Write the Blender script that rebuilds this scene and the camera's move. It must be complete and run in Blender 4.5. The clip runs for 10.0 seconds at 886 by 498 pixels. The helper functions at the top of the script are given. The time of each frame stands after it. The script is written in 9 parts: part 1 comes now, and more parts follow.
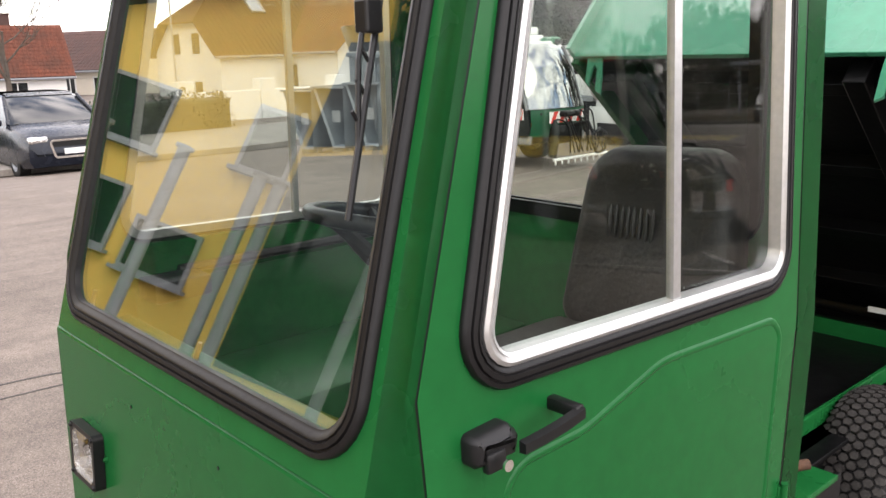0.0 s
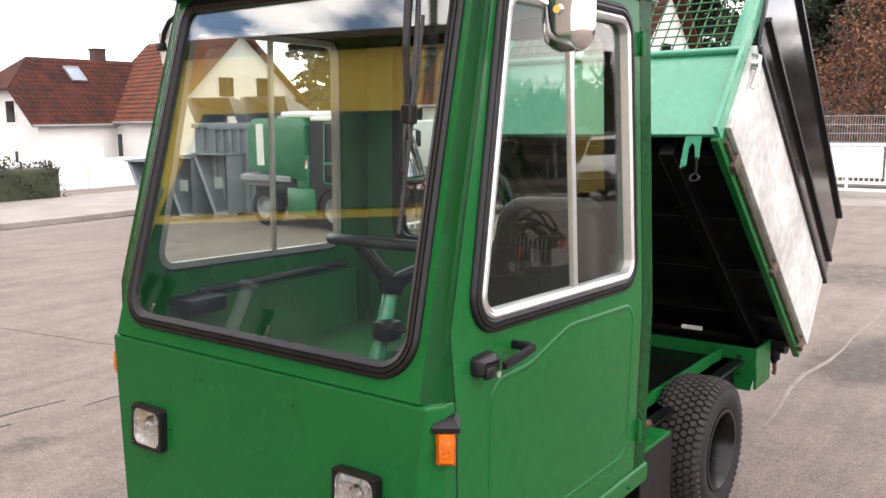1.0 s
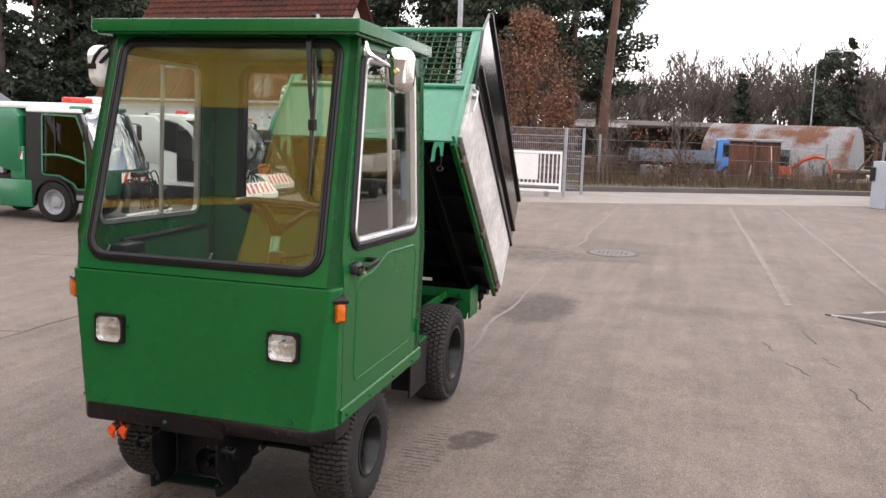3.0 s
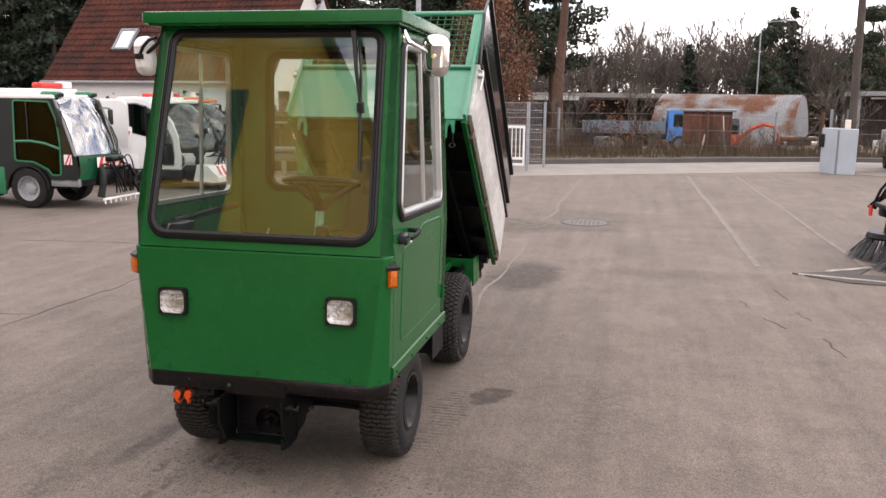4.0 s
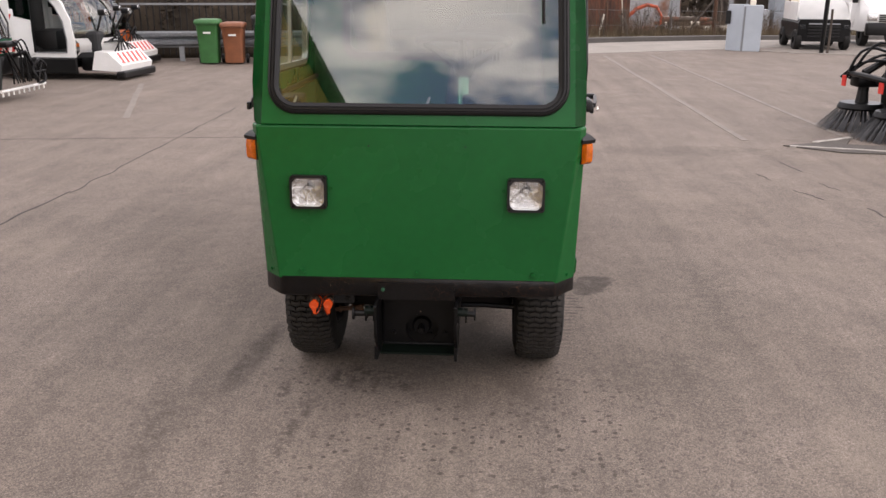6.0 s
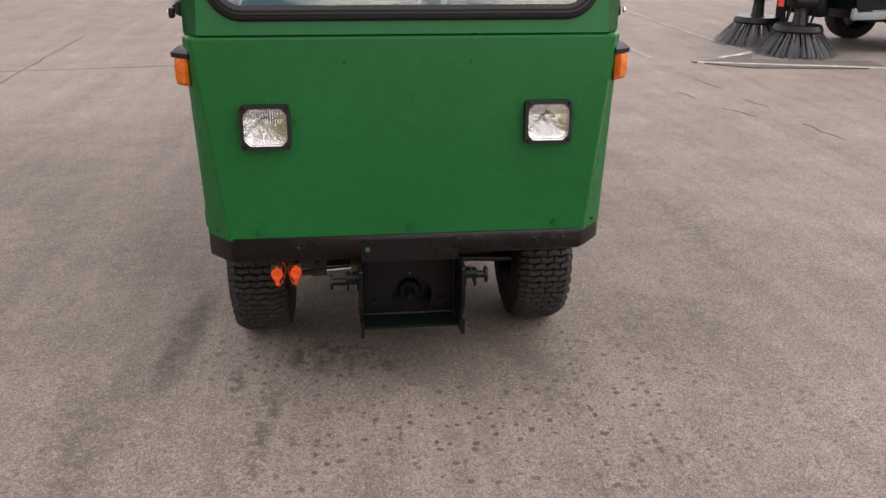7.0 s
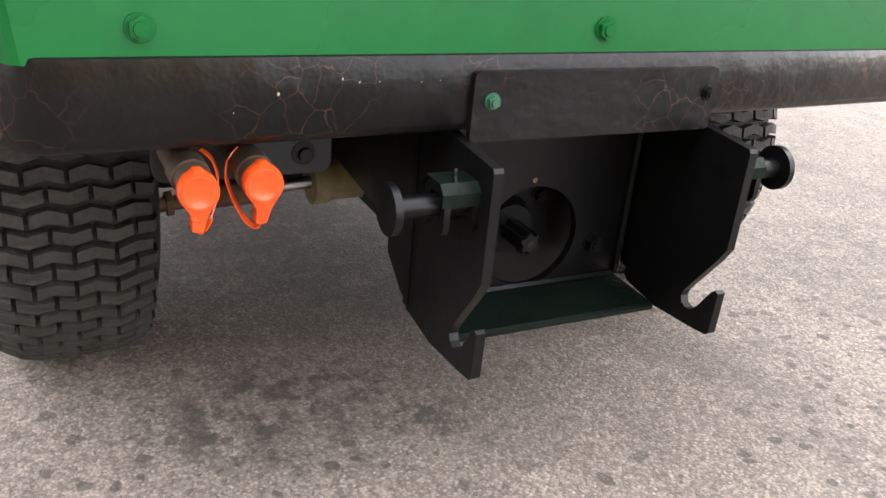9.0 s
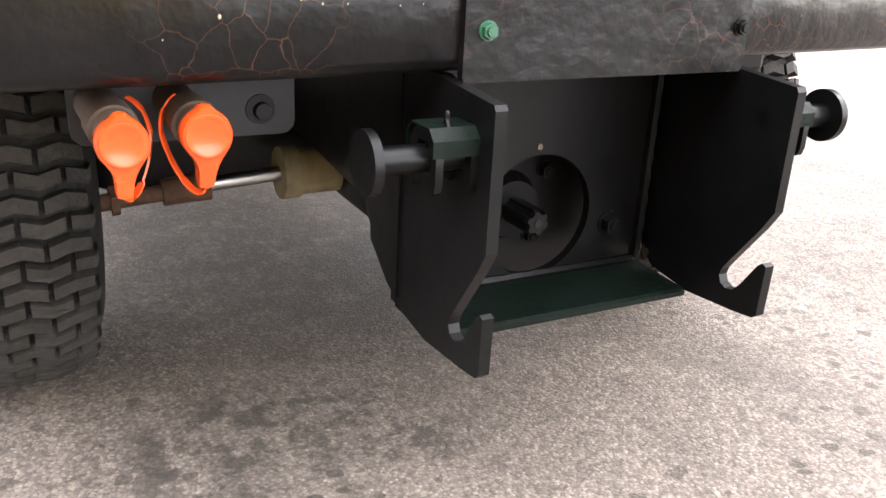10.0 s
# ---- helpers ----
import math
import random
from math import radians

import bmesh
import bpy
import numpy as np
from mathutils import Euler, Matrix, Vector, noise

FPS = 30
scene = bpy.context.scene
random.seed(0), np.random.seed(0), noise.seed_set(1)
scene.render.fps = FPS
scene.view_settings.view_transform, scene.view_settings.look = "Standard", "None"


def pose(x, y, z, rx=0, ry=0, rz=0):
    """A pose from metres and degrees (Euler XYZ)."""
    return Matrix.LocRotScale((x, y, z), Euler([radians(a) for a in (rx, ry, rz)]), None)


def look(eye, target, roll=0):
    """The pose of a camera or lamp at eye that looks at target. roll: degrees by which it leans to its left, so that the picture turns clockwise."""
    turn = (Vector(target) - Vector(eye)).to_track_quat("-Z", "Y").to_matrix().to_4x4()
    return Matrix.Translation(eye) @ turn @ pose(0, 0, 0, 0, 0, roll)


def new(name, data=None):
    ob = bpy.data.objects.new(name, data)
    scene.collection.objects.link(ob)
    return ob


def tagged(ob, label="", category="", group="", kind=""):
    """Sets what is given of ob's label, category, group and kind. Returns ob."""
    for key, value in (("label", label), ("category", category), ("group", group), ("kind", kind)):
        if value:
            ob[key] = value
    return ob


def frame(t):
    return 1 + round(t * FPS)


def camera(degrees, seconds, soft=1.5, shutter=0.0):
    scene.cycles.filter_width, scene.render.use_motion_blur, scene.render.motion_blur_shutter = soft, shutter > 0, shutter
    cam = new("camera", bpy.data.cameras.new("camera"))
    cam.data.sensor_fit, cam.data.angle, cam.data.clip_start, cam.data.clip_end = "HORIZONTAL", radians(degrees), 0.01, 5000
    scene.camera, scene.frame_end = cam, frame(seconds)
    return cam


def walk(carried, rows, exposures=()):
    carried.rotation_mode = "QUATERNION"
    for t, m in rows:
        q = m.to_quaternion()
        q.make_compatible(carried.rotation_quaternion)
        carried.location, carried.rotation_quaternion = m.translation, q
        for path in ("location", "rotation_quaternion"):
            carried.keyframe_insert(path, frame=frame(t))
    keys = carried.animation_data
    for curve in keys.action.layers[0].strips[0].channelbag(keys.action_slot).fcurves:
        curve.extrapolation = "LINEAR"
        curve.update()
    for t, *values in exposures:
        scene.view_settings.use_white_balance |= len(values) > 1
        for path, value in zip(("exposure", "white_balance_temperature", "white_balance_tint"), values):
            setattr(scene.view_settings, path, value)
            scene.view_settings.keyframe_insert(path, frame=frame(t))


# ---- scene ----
cam = camera(54.3, 10.0)
PATH = [
    (0, (1.346, -0.542, 1.619), (-0.112, 0.751, 1.168), -1.5),
    (0.5, (1.499, -0.911, 1.641), (0.128, 0.504, 1.297), -2.1),
    (1, (1.637, -1.346, 1.654), (0.453, 0.238, 1.354), -0.7),
    (1.5, (1.694, -1.749, 1.664), (0.724, -0.021, 1.394), 0.4),
    (2, (1.792, -2.158, 1.671), (1.009, -0.335, 1.418), 1.8),
    (2.5, (1.799, -2.565, 1.677), (1.183, -0.679, 1.425), 2.5),
    (3, (1.822, -2.926, 1.695), (1.289, -1.021, 1.401), 1.8),
    (3.2, (1.824, -3.018, 1.682), (1.277, -1.118, 1.379), 1.5),
    (4.3, (1.368, -3.386, 1.716), (0.99, -1.454, 1.36), 0.3),
    (4.5, (1.235, -3.36, 1.702), (0.869, -1.427, 1.342), 0.3),
    (5, (0.884, -3.3, 1.684), (0.544, -1.37, 1.289), 0.8),
    (5.5, (0.537, -3.216, 1.635), (0.258, -1.278, 1.227), 0.2),
    (6, (0.26, -2.967, 1.529), (0.153, -1.058, 0.942), 0.2),
    (7.3, (-0.253, -2.069, 1.339), (0.033, -0.248, 0.562), 0.3),
    (7.5, (-0.286, -1.893, 1.317), (0.029, -0.099, 0.491), 0.3),
    (8, (-0.428, -1.452, 1.222), (-0.07, 0.254, 0.241), 1.9),
    (8.5, (-0.55, -1.004, 0.992), (0.117, 0.583, -0.027), 4.7),
    (9, (-0.507, -0.683, 0.658), (0.349, 0.929, -0.16), 5.5),
    (9.5, (-0.498, -0.592, 0.544), (0.365, 1.057, -0.19), 4.4),
    (10, (-0.452, -0.583, 0.543), (0.436, 1.058, -0.177), 3.0),
]
walk(cam, [(t, look(eye, target, roll)) for t, eye, target, roll in PATH],
     [(0, 0.42, 6800, 17), (1, 0.44, 6800, 17), (1.5, 0.45, 6800, 17), (2, 0.26, 6800, 17), (2.5, 0.10, 6800, 18), (4.5, -0.17, 6950, 20), (6, -0.2, 6950, 20), (7.5, 0.20, 6750, 16), (8.5, 0.72, 6450, 12), (9, 1.25, 6450, 12), (9.5, 1.72, 6500, 13), (10, 1.86, 6500, 13)])

# ---- light ----
world = bpy.data.worlds.new("world")
scene.world = world
world.use_nodes = True
wn, wl = world.node_tree.nodes, world.node_tree.links
wn.clear()
w_out, w_bg = wn.new("ShaderNodeOutputWorld"), wn.new("ShaderNodeBackground")
w_sky = wn.new("ShaderNodeTexSky")
w_sky.sky_type, w_sky.sun_disc = "NISHITA", False
SUN_EL, SUN_AZ = radians(42), radians(92)
w_sky.sun_elevation, w_sky.sun_rotation = SUN_EL, SUN_AZ
w_co, w_noise, w_ramp = wn.new("ShaderNodeTexCoord"), wn.new("ShaderNodeTexNoise"), wn.new("ShaderNodeValToRGB")
w_map = wn.new("ShaderNodeMapping")
w_map.inputs["Scale"].default_value = (1.0, 1.0, 2.2)
w_map.inputs["Location"].default_value = (1.7, 0.6, 0.9)
w_noise.inputs["Scale"].default_value, w_noise.inputs["Detail"].default_value, w_noise.inputs["Roughness"].default_value = 5.5, 8, 0.55
w_ramp.color_ramp.elements[0].position, w_ramp.color_ramp.elements[1].position = 0.40, 0.52
w_mul, w_mix = wn.new("ShaderNodeVectorMath"), wn.new("ShaderNodeMix")
w_mul.operation = "SCALE"
w_mul.inputs["Scale"].default_value = 0.30
w_mix.data_type = "RGBA"
w_cloud, w_n2 = wn.new("ShaderNodeValToRGB"), wn.new("ShaderNodeTexNoise")
w_n2.inputs["Scale"].default_value, w_n2.inputs["Detail"].default_value = 6.0, 6
w_cloud.color_ramp.elements[0].position, w_cloud.color_ramp.elements[1].position = 0.3, 0.65
w_cloud.color_ramp.elements[0].color, w_cloud.color_ramp.elements[1].color = (0.46, 0.475, 0.51, 1), (1.0, 0.985, 0.96, 1)
w_gain = wn.new("ShaderNodeVectorMath")
w_gain.operation = "SCALE"
w_gain.inputs["Scale"].default_value = 4.1
wl.new(w_co.outputs["Generated"], w_map.inputs["Vector"])
wl.new(w_map.outputs[0], w_noise.inputs["Vector"])
wl.new(w_map.outputs[0], w_n2.inputs["Vector"])
wl.new(w_noise.outputs["Fac"], w_ramp.inputs["Fac"])
wl.new(w_n2.outputs["Fac"], w_cloud.inputs["Fac"])
wl.new(w_sky.outputs[0], w_mul.inputs[0])
wl.new(w_cloud.outputs[0], w_gain.inputs[0])
wl.new(w_ramp.outputs[0], w_mix.inputs["Factor"])
wl.new(w_mul.outputs[0], w_mix.inputs["A"])
wl.new(w_gain.outputs[0], w_mix.inputs["B"])
wl.new(w_mix.outputs["Result"], w_bg.inputs["Color"])
w_bg.inputs["Strength"].default_value = 1.0
wl.new(w_bg.outputs[0], w_out.inputs["Surface"])

sun = new("sun", bpy.data.lights.new("sun", "SUN"))
sun.data.energy, sun.data.angle, sun.data.color = 0.60, radians(30), (1.0, 0.95, 0.88)
sun.matrix_world = look((0, 0, 30), Vector((0, 0, 30)) - Vector((math.sin(SUN_AZ) * math.cos(SUN_EL), math.cos(SUN_AZ) * math.cos(SUN_EL), math.sin(SUN_EL))))


# ---- materials ----
def material(name, col, rough=0.5, metal=0.0, var=0.15, scale=6.0, fine=60.0, bump=0.0, bump_scale=80.0, coat=0.0, spec=0.5, col2=None, lo=0.35, hi=0.7, coords="Object", rand=0.0, stretch=(1, 1, 1)):
    """Principled surface with variation at two scales and fine relief."""
    m = bpy.data.materials.new(name)
    m.use_nodes = True
    n, l = m.node_tree.nodes, m.node_tree.links
    b = n["Principled BSDF"]
    co, mp = n.new("ShaderNodeTexCoord"), n.new("ShaderNodeMapping")
    mp.inputs["Scale"].default_value = stretch
    l.new(co.outputs[coords], mp.inputs["Vector"])
    big, small = n.new("ShaderNodeTexNoise"), n.new("ShaderNodeTexNoise")
    big.inputs["Scale"].default_value, big.inputs["Detail"].default_value = scale, 5
    small.inputs["Scale"].default_value, small.inputs["Detail"].default_value = fine, 3
    for t in (big, small):
        l.new(mp.outputs[0], t.inputs["Vector"])
    ramp = n.new("ShaderNodeValToRGB")
    c2 = col2 or tuple(c * (1 - var) for c in col)
    ramp.color_ramp.elements[0].position, ramp.color_ramp.elements[1].position = lo, hi
    ramp.color_ramp.elements[0].color, ramp.color_ramp.elements[1].color = (*c2, 1), (*col, 1)
    l.new(big.outputs["Fac"], ramp.inputs["Fac"])
    mul = n.new("ShaderNodeMix")
    mul.data_type, mul.blend_type = "RGBA", "MULTIPLY"
    mul.inputs["Factor"].default_value = 1.0
    r2 = n.new("ShaderNodeMapRange")
    r2.inputs["From Min"].default_value, r2.inputs["From Max"].default_value = 0.25, 0.75
    r2.inputs["To Min"].default_value, r2.inputs["To Max"].default_value = 1 - var * 0.8, 1 + var * 0.4
    l.new(small.outputs["Fac"], r2.inputs["Value"])
    l.new(ramp.outputs[0], mul.inputs["A"])
    last = r2.outputs[0]
    if rand:
        info, r3, mm = n.new("ShaderNodeObjectInfo"), n.new("ShaderNodeMapRange"), n.new("ShaderNodeMath")
        r3.inputs["To Min"].default_value, r3.inputs["To Max"].default_value = 1 - rand, 1 + rand
        mm.operation = "MULTIPLY"
        l.new(info.outputs["Random"], r3.inputs["Value"])
        l.new(r3.outputs[0], mm.inputs[0])
        l.new(last, mm.inputs[1])
        last = mm.outputs[0]
    l.new(last, mul.inputs["B"])
    l.new(mul.outputs["Result"], b.inputs["Base Color"])
    rr = n.new("ShaderNodeMapRange")
    rr.inputs["To Min"].default_value, rr.inputs["To Max"].default_value = max(0.02, rough - 0.08), min(1, rough + 0.1)
    l.new(big.outputs["Fac"], rr.inputs["Value"])
    l.new(rr.outputs[0], b.inputs["Roughness"])
    b.inputs["Metallic"].default_value = metal
    b.inputs["Specular IOR Level"].default_value = spec
    b.inputs["Coat Weight"].default_value, b.inputs["Coat Roughness"].default_value = coat, 0.08
    if bump:
        bn, bp = n.new("ShaderNodeTexNoise"), n.new("ShaderNodeBump")
        bn.inputs["Scale"].default_value, bn.inputs["Detail"].default_value = bump_scale, 4
        l.new(mp.outputs[0], bn.inputs["Vector"])
        l.new(bn.outputs["Fac"], bp.inputs["Height"])
        bp.inputs["Strength"].default_value, bp.inputs["Distance"].default_value = bump, 0.01
        l.new(bp.outputs[0], b.inputs["Normal"])
    return m


def glass(name, tint, gain, power=4.0):
    """Thin clear pane: see-through, with gloss that grows towards grazing view."""
    m = bpy.data.materials.new(name)
    m.use_nodes = True
    n, l = m.node_tree.nodes, m.node_tree.links
    n.clear()
    out, mix, tr, gl = n.new("ShaderNodeOutputMaterial"), n.new("ShaderNodeMixShader"), n.new("ShaderNodeBsdfTransparent"), n.new("ShaderNodeBsdfGlossy")
    lw, p5, ma = n.new("ShaderNodeLayerWeight"), n.new("ShaderNodeMath"), n.new("ShaderNodeMath")
    lw.inputs["Blend"].default_value = 0.5
    p5.operation, p5.inputs[1].default_value = "POWER", power
    ma.operation, ma.use_clamp = "MULTIPLY_ADD", True
    ma.inputs[1].default_value, ma.inputs[2].default_value = 1.0, gain
    l.new(lw.outputs["Facing"], p5.inputs[0])
    l.new(p5.outputs[0], ma.inputs[0])
    l.new(ma.outputs[0], mix.inputs[0])
    tr.inputs[0].default_value, gl.inputs[0].default_value = (*tint, 1), (1, 1, 1, 1)
    gl.inputs["Roughness"].default_value = 0.015
    l.new(tr.outputs[0], mix.inputs[1])
    l.new(gl.outputs[0], mix.inputs[2])
    l.new(mix.outputs[0], out.inputs[0])
    return m


GREEN = material("green_paint", (0.0047, 0.089, 0.0208), 0.26, spec=0.18, var=0.12, scale=2.5, fine=30, bump=0.02, bump_scale=11)
GREEN_OLD = material("green_paint_worn", (0.012, 0.120, 0.036), 0.42, var=0.3, scale=5, fine=50, bump=0.08, bump_scale=90)
# paler than the cab; sky sheen on the tilted bed wall is partly in this colour
BED_GREEN = material("pale_green_paint", (0.042, 0.262, 0.152), 0.26, var=0.15, scale=3, fine=40, bump=0.05, coat=0.5)
DARK_GREEN = material("dark_green_paint", (0.0036, 0.0078, 0.0054), 0.5, spec=0.12, var=0.4, scale=14, fine=90, bump=0.15, bump_scale=120)
RUBBER = material("black_rubber", (0.0065, 0.0062, 0.0066), 0.42, spec=0.28, var=0.25, scale=9, fine=120, bump=0.05)
# tread tops paler for dust; groove shade is put into the darker tyre colour
TYRE = material("tyre_rubber", (0.0065, 0.0065, 0.0065), 0.75, var=0.35, scale=8, fine=70, bump=0.25, bump_scale=150, spec=0.3, col2=(0.013, 0.012, 0.011))
TREAD = material("dusty_lit_tread_rubber", (0.036, 0.033, 0.030), 0.8, var=0.35, scale=30, fine=160, bump=0.2, bump_scale=200, spec=0.25, col2=(0.024, 0.022, 0.020))
BLACK = material("black_plastic", (0.0075, 0.0075, 0.008), 0.36, spec=0.3, var=0.2, scale=8, fine=90)
STEEL_BLACK = material("black_painted_steel", (0.0042, 0.0042, 0.0045), 0.34, spec=0.20, var=0.4, scale=12, fine=110, bump=0.10, bump_scale=28)
RIM = material("black_rim_paint", (0.006, 0.006, 0.0065), 0.28, spec=0.25, var=0.3, scale=9, fine=60)
ALU = material("brushed_aluminium", (0.54, 0.54, 0.53), 0.34, metal=0.8, var=0.12, scale=6, fine=80)
ALU_SHEET = material("scuffed_aluminium_sheet", (0.63, 0.62, 0.59), 0.42, metal=0.12, var=0.38, scale=4, fine=22, bump=0.12, bump_scale=9, stretch=(1, 1, 1))
GLOSS_BLACK = material("glossy_black_paint", (0.008, 0.008, 0.009), 0.10, var=0.3, scale=4, fine=20, bump=0.06, bump_scale=7, coat=0.5)
CHROME = material("chrome", (0.85, 0.85, 0.83), 0.08, metal=1.0, var=0.05)
STEEL = material("bare_steel", (0.55, 0.54, 0.52), 0.3, metal=1.0, var=0.2, scale=20)
RUST = material("rusty_steel", (0.10, 0.045, 0.022), 0.8, var=0.5, scale=25, fine=140, bump=0.3)
BRASS = material("tarnished_fitting", (0.12, 0.085, 0.062), 0.5, metal=0.4, var=0.4, scale=30)
ORANGE = material("orange_cap_plastic", (0.68, 0.075, 0.011), 0.24, var=0.22, scale=30, fine=90)
AMBER = material("amber_lens", (0.66, 0.135, 0.004), 0.14, spec=0.3, var=0.35, scale=60, fine=220, bump=0.5, bump_scale=110, coat=0.2)
REFLECTOR = material("lamp_reflector", (0.66, 0.66, 0.65), 0.24, metal=1.0, var=0.15, bump=0.45, bump_scale=70)
BOLT_GREEN = material("faded_green_bolt_paint", (0.014, 0.085, 0.042), 0.5, var=0.3, scale=60)
VINYL = material("black_seat_vinyl", (0.017, 0.0155, 0.015), 0.55, var=0.25, scale=12, fine=120, bump=0.2)
MOUNT_GREY = material("dark_grey_mount_paint", (0.009, 0.0095, 0.011), 0.45, spec=0.3, var=0.3, scale=20, fine=100)
CREAM = material("cream_cylinder_paint", (0.25, 0.215, 0.13), 0.55, var=0.4, scale=20)
WHITE_PLASTIC = material("white_mirror_shell", (0.75, 0.75, 0.72), 0.25, var=0.1, coat=0.4)
GLASS = glass("window_glass", (0.89, 0.92, 0.89), 0.070, 3.0)
DOOR_GLASS = glass("door_window_glass", (0.92, 0.94, 0.92), 0.016, 5.0)
LENS = glass("lamp_glass", (0.95, 0.95, 0.95), 0.08)
MIRROR = material("mirror_glass", (0.9, 0.9, 0.9), 0.02, metal=1.0, var=0.0)


def cracked_black():
    """Thick old black paint with rust-brown hairline cracks."""
    m = material("cracked_black_paint", (0.0055, 0.0052, 0.0056), 0.30, var=0.4, scale=10, fine=90, bump=0.34, bump_scale=22, spec=0.24)
    n, l = m.node_tree.nodes, m.node_tree.links
    b = n["Principled BSDF"]
    co, warp, add = n.new("ShaderNodeTexCoord"), n.new("ShaderNodeTexNoise"), n.new("ShaderNodeVectorMath")
    sc = n.new("ShaderNodeVectorMath")
    sc.operation = "SCALE"
    sc.inputs["Scale"].default_value = 0.06
    warp.inputs["Scale"].default_value, warp.inputs["Detail"].default_value = 14, 4
    vor, ra, mask, mr, mu = n.new("ShaderNodeTexVoronoi"), n.new("ShaderNodeMapRange"), n.new("ShaderNodeTexNoise"), n.new("ShaderNodeMapRange"), n.new("ShaderNodeMath")
    vor.feature = "DISTANCE_TO_EDGE"
    vor.inputs["Scale"].default_value = 36
    ra.inputs["From Min"].default_value, ra.inputs["From Max"].default_value = 0.003, 0.015
    ra.inputs["To Min"].default_value, ra.inputs["To Max"].default_value = 1, 0
    mask.inputs["Scale"].default_value, mask.inputs["Detail"].default_value = 6, 2
    mr.inputs["From Min"].default_value, mr.inputs["From Max"].default_value = 0.44, 0.62
    mu.operation = "MULTIPLY"
    l.new(co.outputs["Object"], warp.inputs["Vector"])
    l.new(warp.outputs["Color"], sc.inputs[0])
    l.new(co.outputs["Object"], add.inputs[0])
    l.new(sc.outputs[0], add.inputs[1])
    l.new(add.outputs[0], vor.inputs["Vector"])
    l.new(vor.outputs["Distance"], ra.inputs["Value"])
    l.new(co.outputs["Object"], mask.inputs["Vector"])
    l.new(mask.outputs["Fac"], mr.inputs["Value"])
    l.new(ra.outputs[0], mu.inputs[0])
    l.new(mr.outputs[0], mu.inputs[1])
    mix = n.new("ShaderNodeMix")
    mix.data_type = "RGBA"
    old = b.inputs["Base Color"].links[0].from_socket
    l.new(old, mix.inputs["A"])
    mix.inputs["B"].default_value = (0.058, 0.028, 0.017, 1)
    l.new(mu.outputs[0], mix.inputs["Factor"])
    l.new(mix.outputs["Result"], b.inputs["Base Color"])
    return m


CRACKED = cracked_black()


# ---- mesh helpers ----
def part(name, bm, mat, parent=None, label="", smooth=False, flip=True):
    if flip:
        bmesh.ops.recalc_face_normals(bm, faces=bm.faces)
    me = bpy.data.meshes.new(name)
    bm.to_mesh(me)
    bm.free()
    me.materials.append(mat)
    ob = new(name, me)
    if smooth:
        me.polygons.foreach_set("use_smooth", [True] * len(me.polygons))
        me.set_sharp_from_angle(angle=radians(38))
    if parent is not None:
        ob.parent = parent
    if label:
        ob["label"] = label
    return ob


def thing(name, label, category, group="", at=None, kind=""):
    e = new(name)
    e.empty_display_size = 0.2
    if at is not None:
        e.matrix_world = at
    return tagged(e, label, category, group, kind)


def box(bm, lo, hi, bev=0.0, m=None):
    """Box between two corners, edges bevelled."""
    c, s = [(a + b) / 2 for a, b in zip(lo, hi)], [abs(b - a) for a, b in zip(lo, hi)]
    r = bmesh.ops.create_cube(bm, size=1, matrix=Matrix.Translation(c) @ Matrix.Diagonal((*s, 1)))
    vs = r["verts"]
    if bev:
        es = list({e for v in vs for e in v.link_edges})
        r = bmesh.ops.bevel(bm, geom=es, offset=min(bev, min(s) * 0.45), segments=2, affect="EDGES", profile=0.5)
        vs = list({v for f in r["faces"] for v in f.verts} | {v for v in vs if v.is_valid})
    if m is not None:
        bmesh.ops.transform(bm, matrix=m, verts=[v for v in vs if v.is_valid])


def cyl(bm, p0, p1, r0, r1=None, n=16, caps=True):
    p0, p1 = Vector(p0), Vector(p1)
    d = p1 - p0
    q = d.to_track_quat("Z", "Y").to_matrix().to_4x4()
    bmesh.ops.create_cone(bm, cap_ends=caps, segments=n, radius1=r0, radius2=r0 if r1 is None else r1, depth=d.length,
                          matrix=Matrix.Translation((p0 + p1) / 2) @ q)


def tube(bm, pts, r, n=8, closed=False):
    """Round bar along points; r one radius or one per point."""
    pts = [Vector(p) for p in pts]
    rs = r if isinstance(r, (list, tuple)) else [r] * len(pts)
    rings, up = [], None
    for i, p in enumerate(pts):
        a = pts[i - 1] if (i or closed) else p
        b = pts[(i + 1) % len(pts)] if (i < len(pts) - 1 or closed) else p
        d = (b - a).normalized()
        if up is None:
            up = d.orthogonal().normalized()
        up = (up - d * up.dot(d)).normalized()
        s = d.cross(up)
        rings.append([bm.verts.new(p + (up * math.cos(k * math.tau / n) + s * math.sin(k * math.tau / n)) * rs[i]) for k in range(n)])
    m = len(rings)
    for i in range(m if closed else m - 1):
        a, b = rings[i], rings[(i + 1) % m]
        for k in range(n):
            bm.faces.new((a[k], a[(k + 1) % n], b[(k + 1) % n], b[k]))
    if not closed:
        bm.faces.new(rings[0][::-1])
        bm.faces.new(rings[-1])


def rings_mesh(bm, rings, closed_ring=True, closed_path=False, cap=False):
    vs = [[bm.verts.new(p) for p in r] for r in rings]
    n = len(vs[0])
    for i in range(len(vs) if closed_path else len(vs) - 1):
        a, b = vs[i], vs[(i + 1) % len(vs)]
        for k in range(n if closed_ring else n - 1):
            bm.faces.new((a[k], a[(k + 1) % n], b[(k + 1) % n], b[k]))
    if cap:
        bm.faces.new(vs[0][::-1])
        bm.faces.new(vs[-1])
    return vs


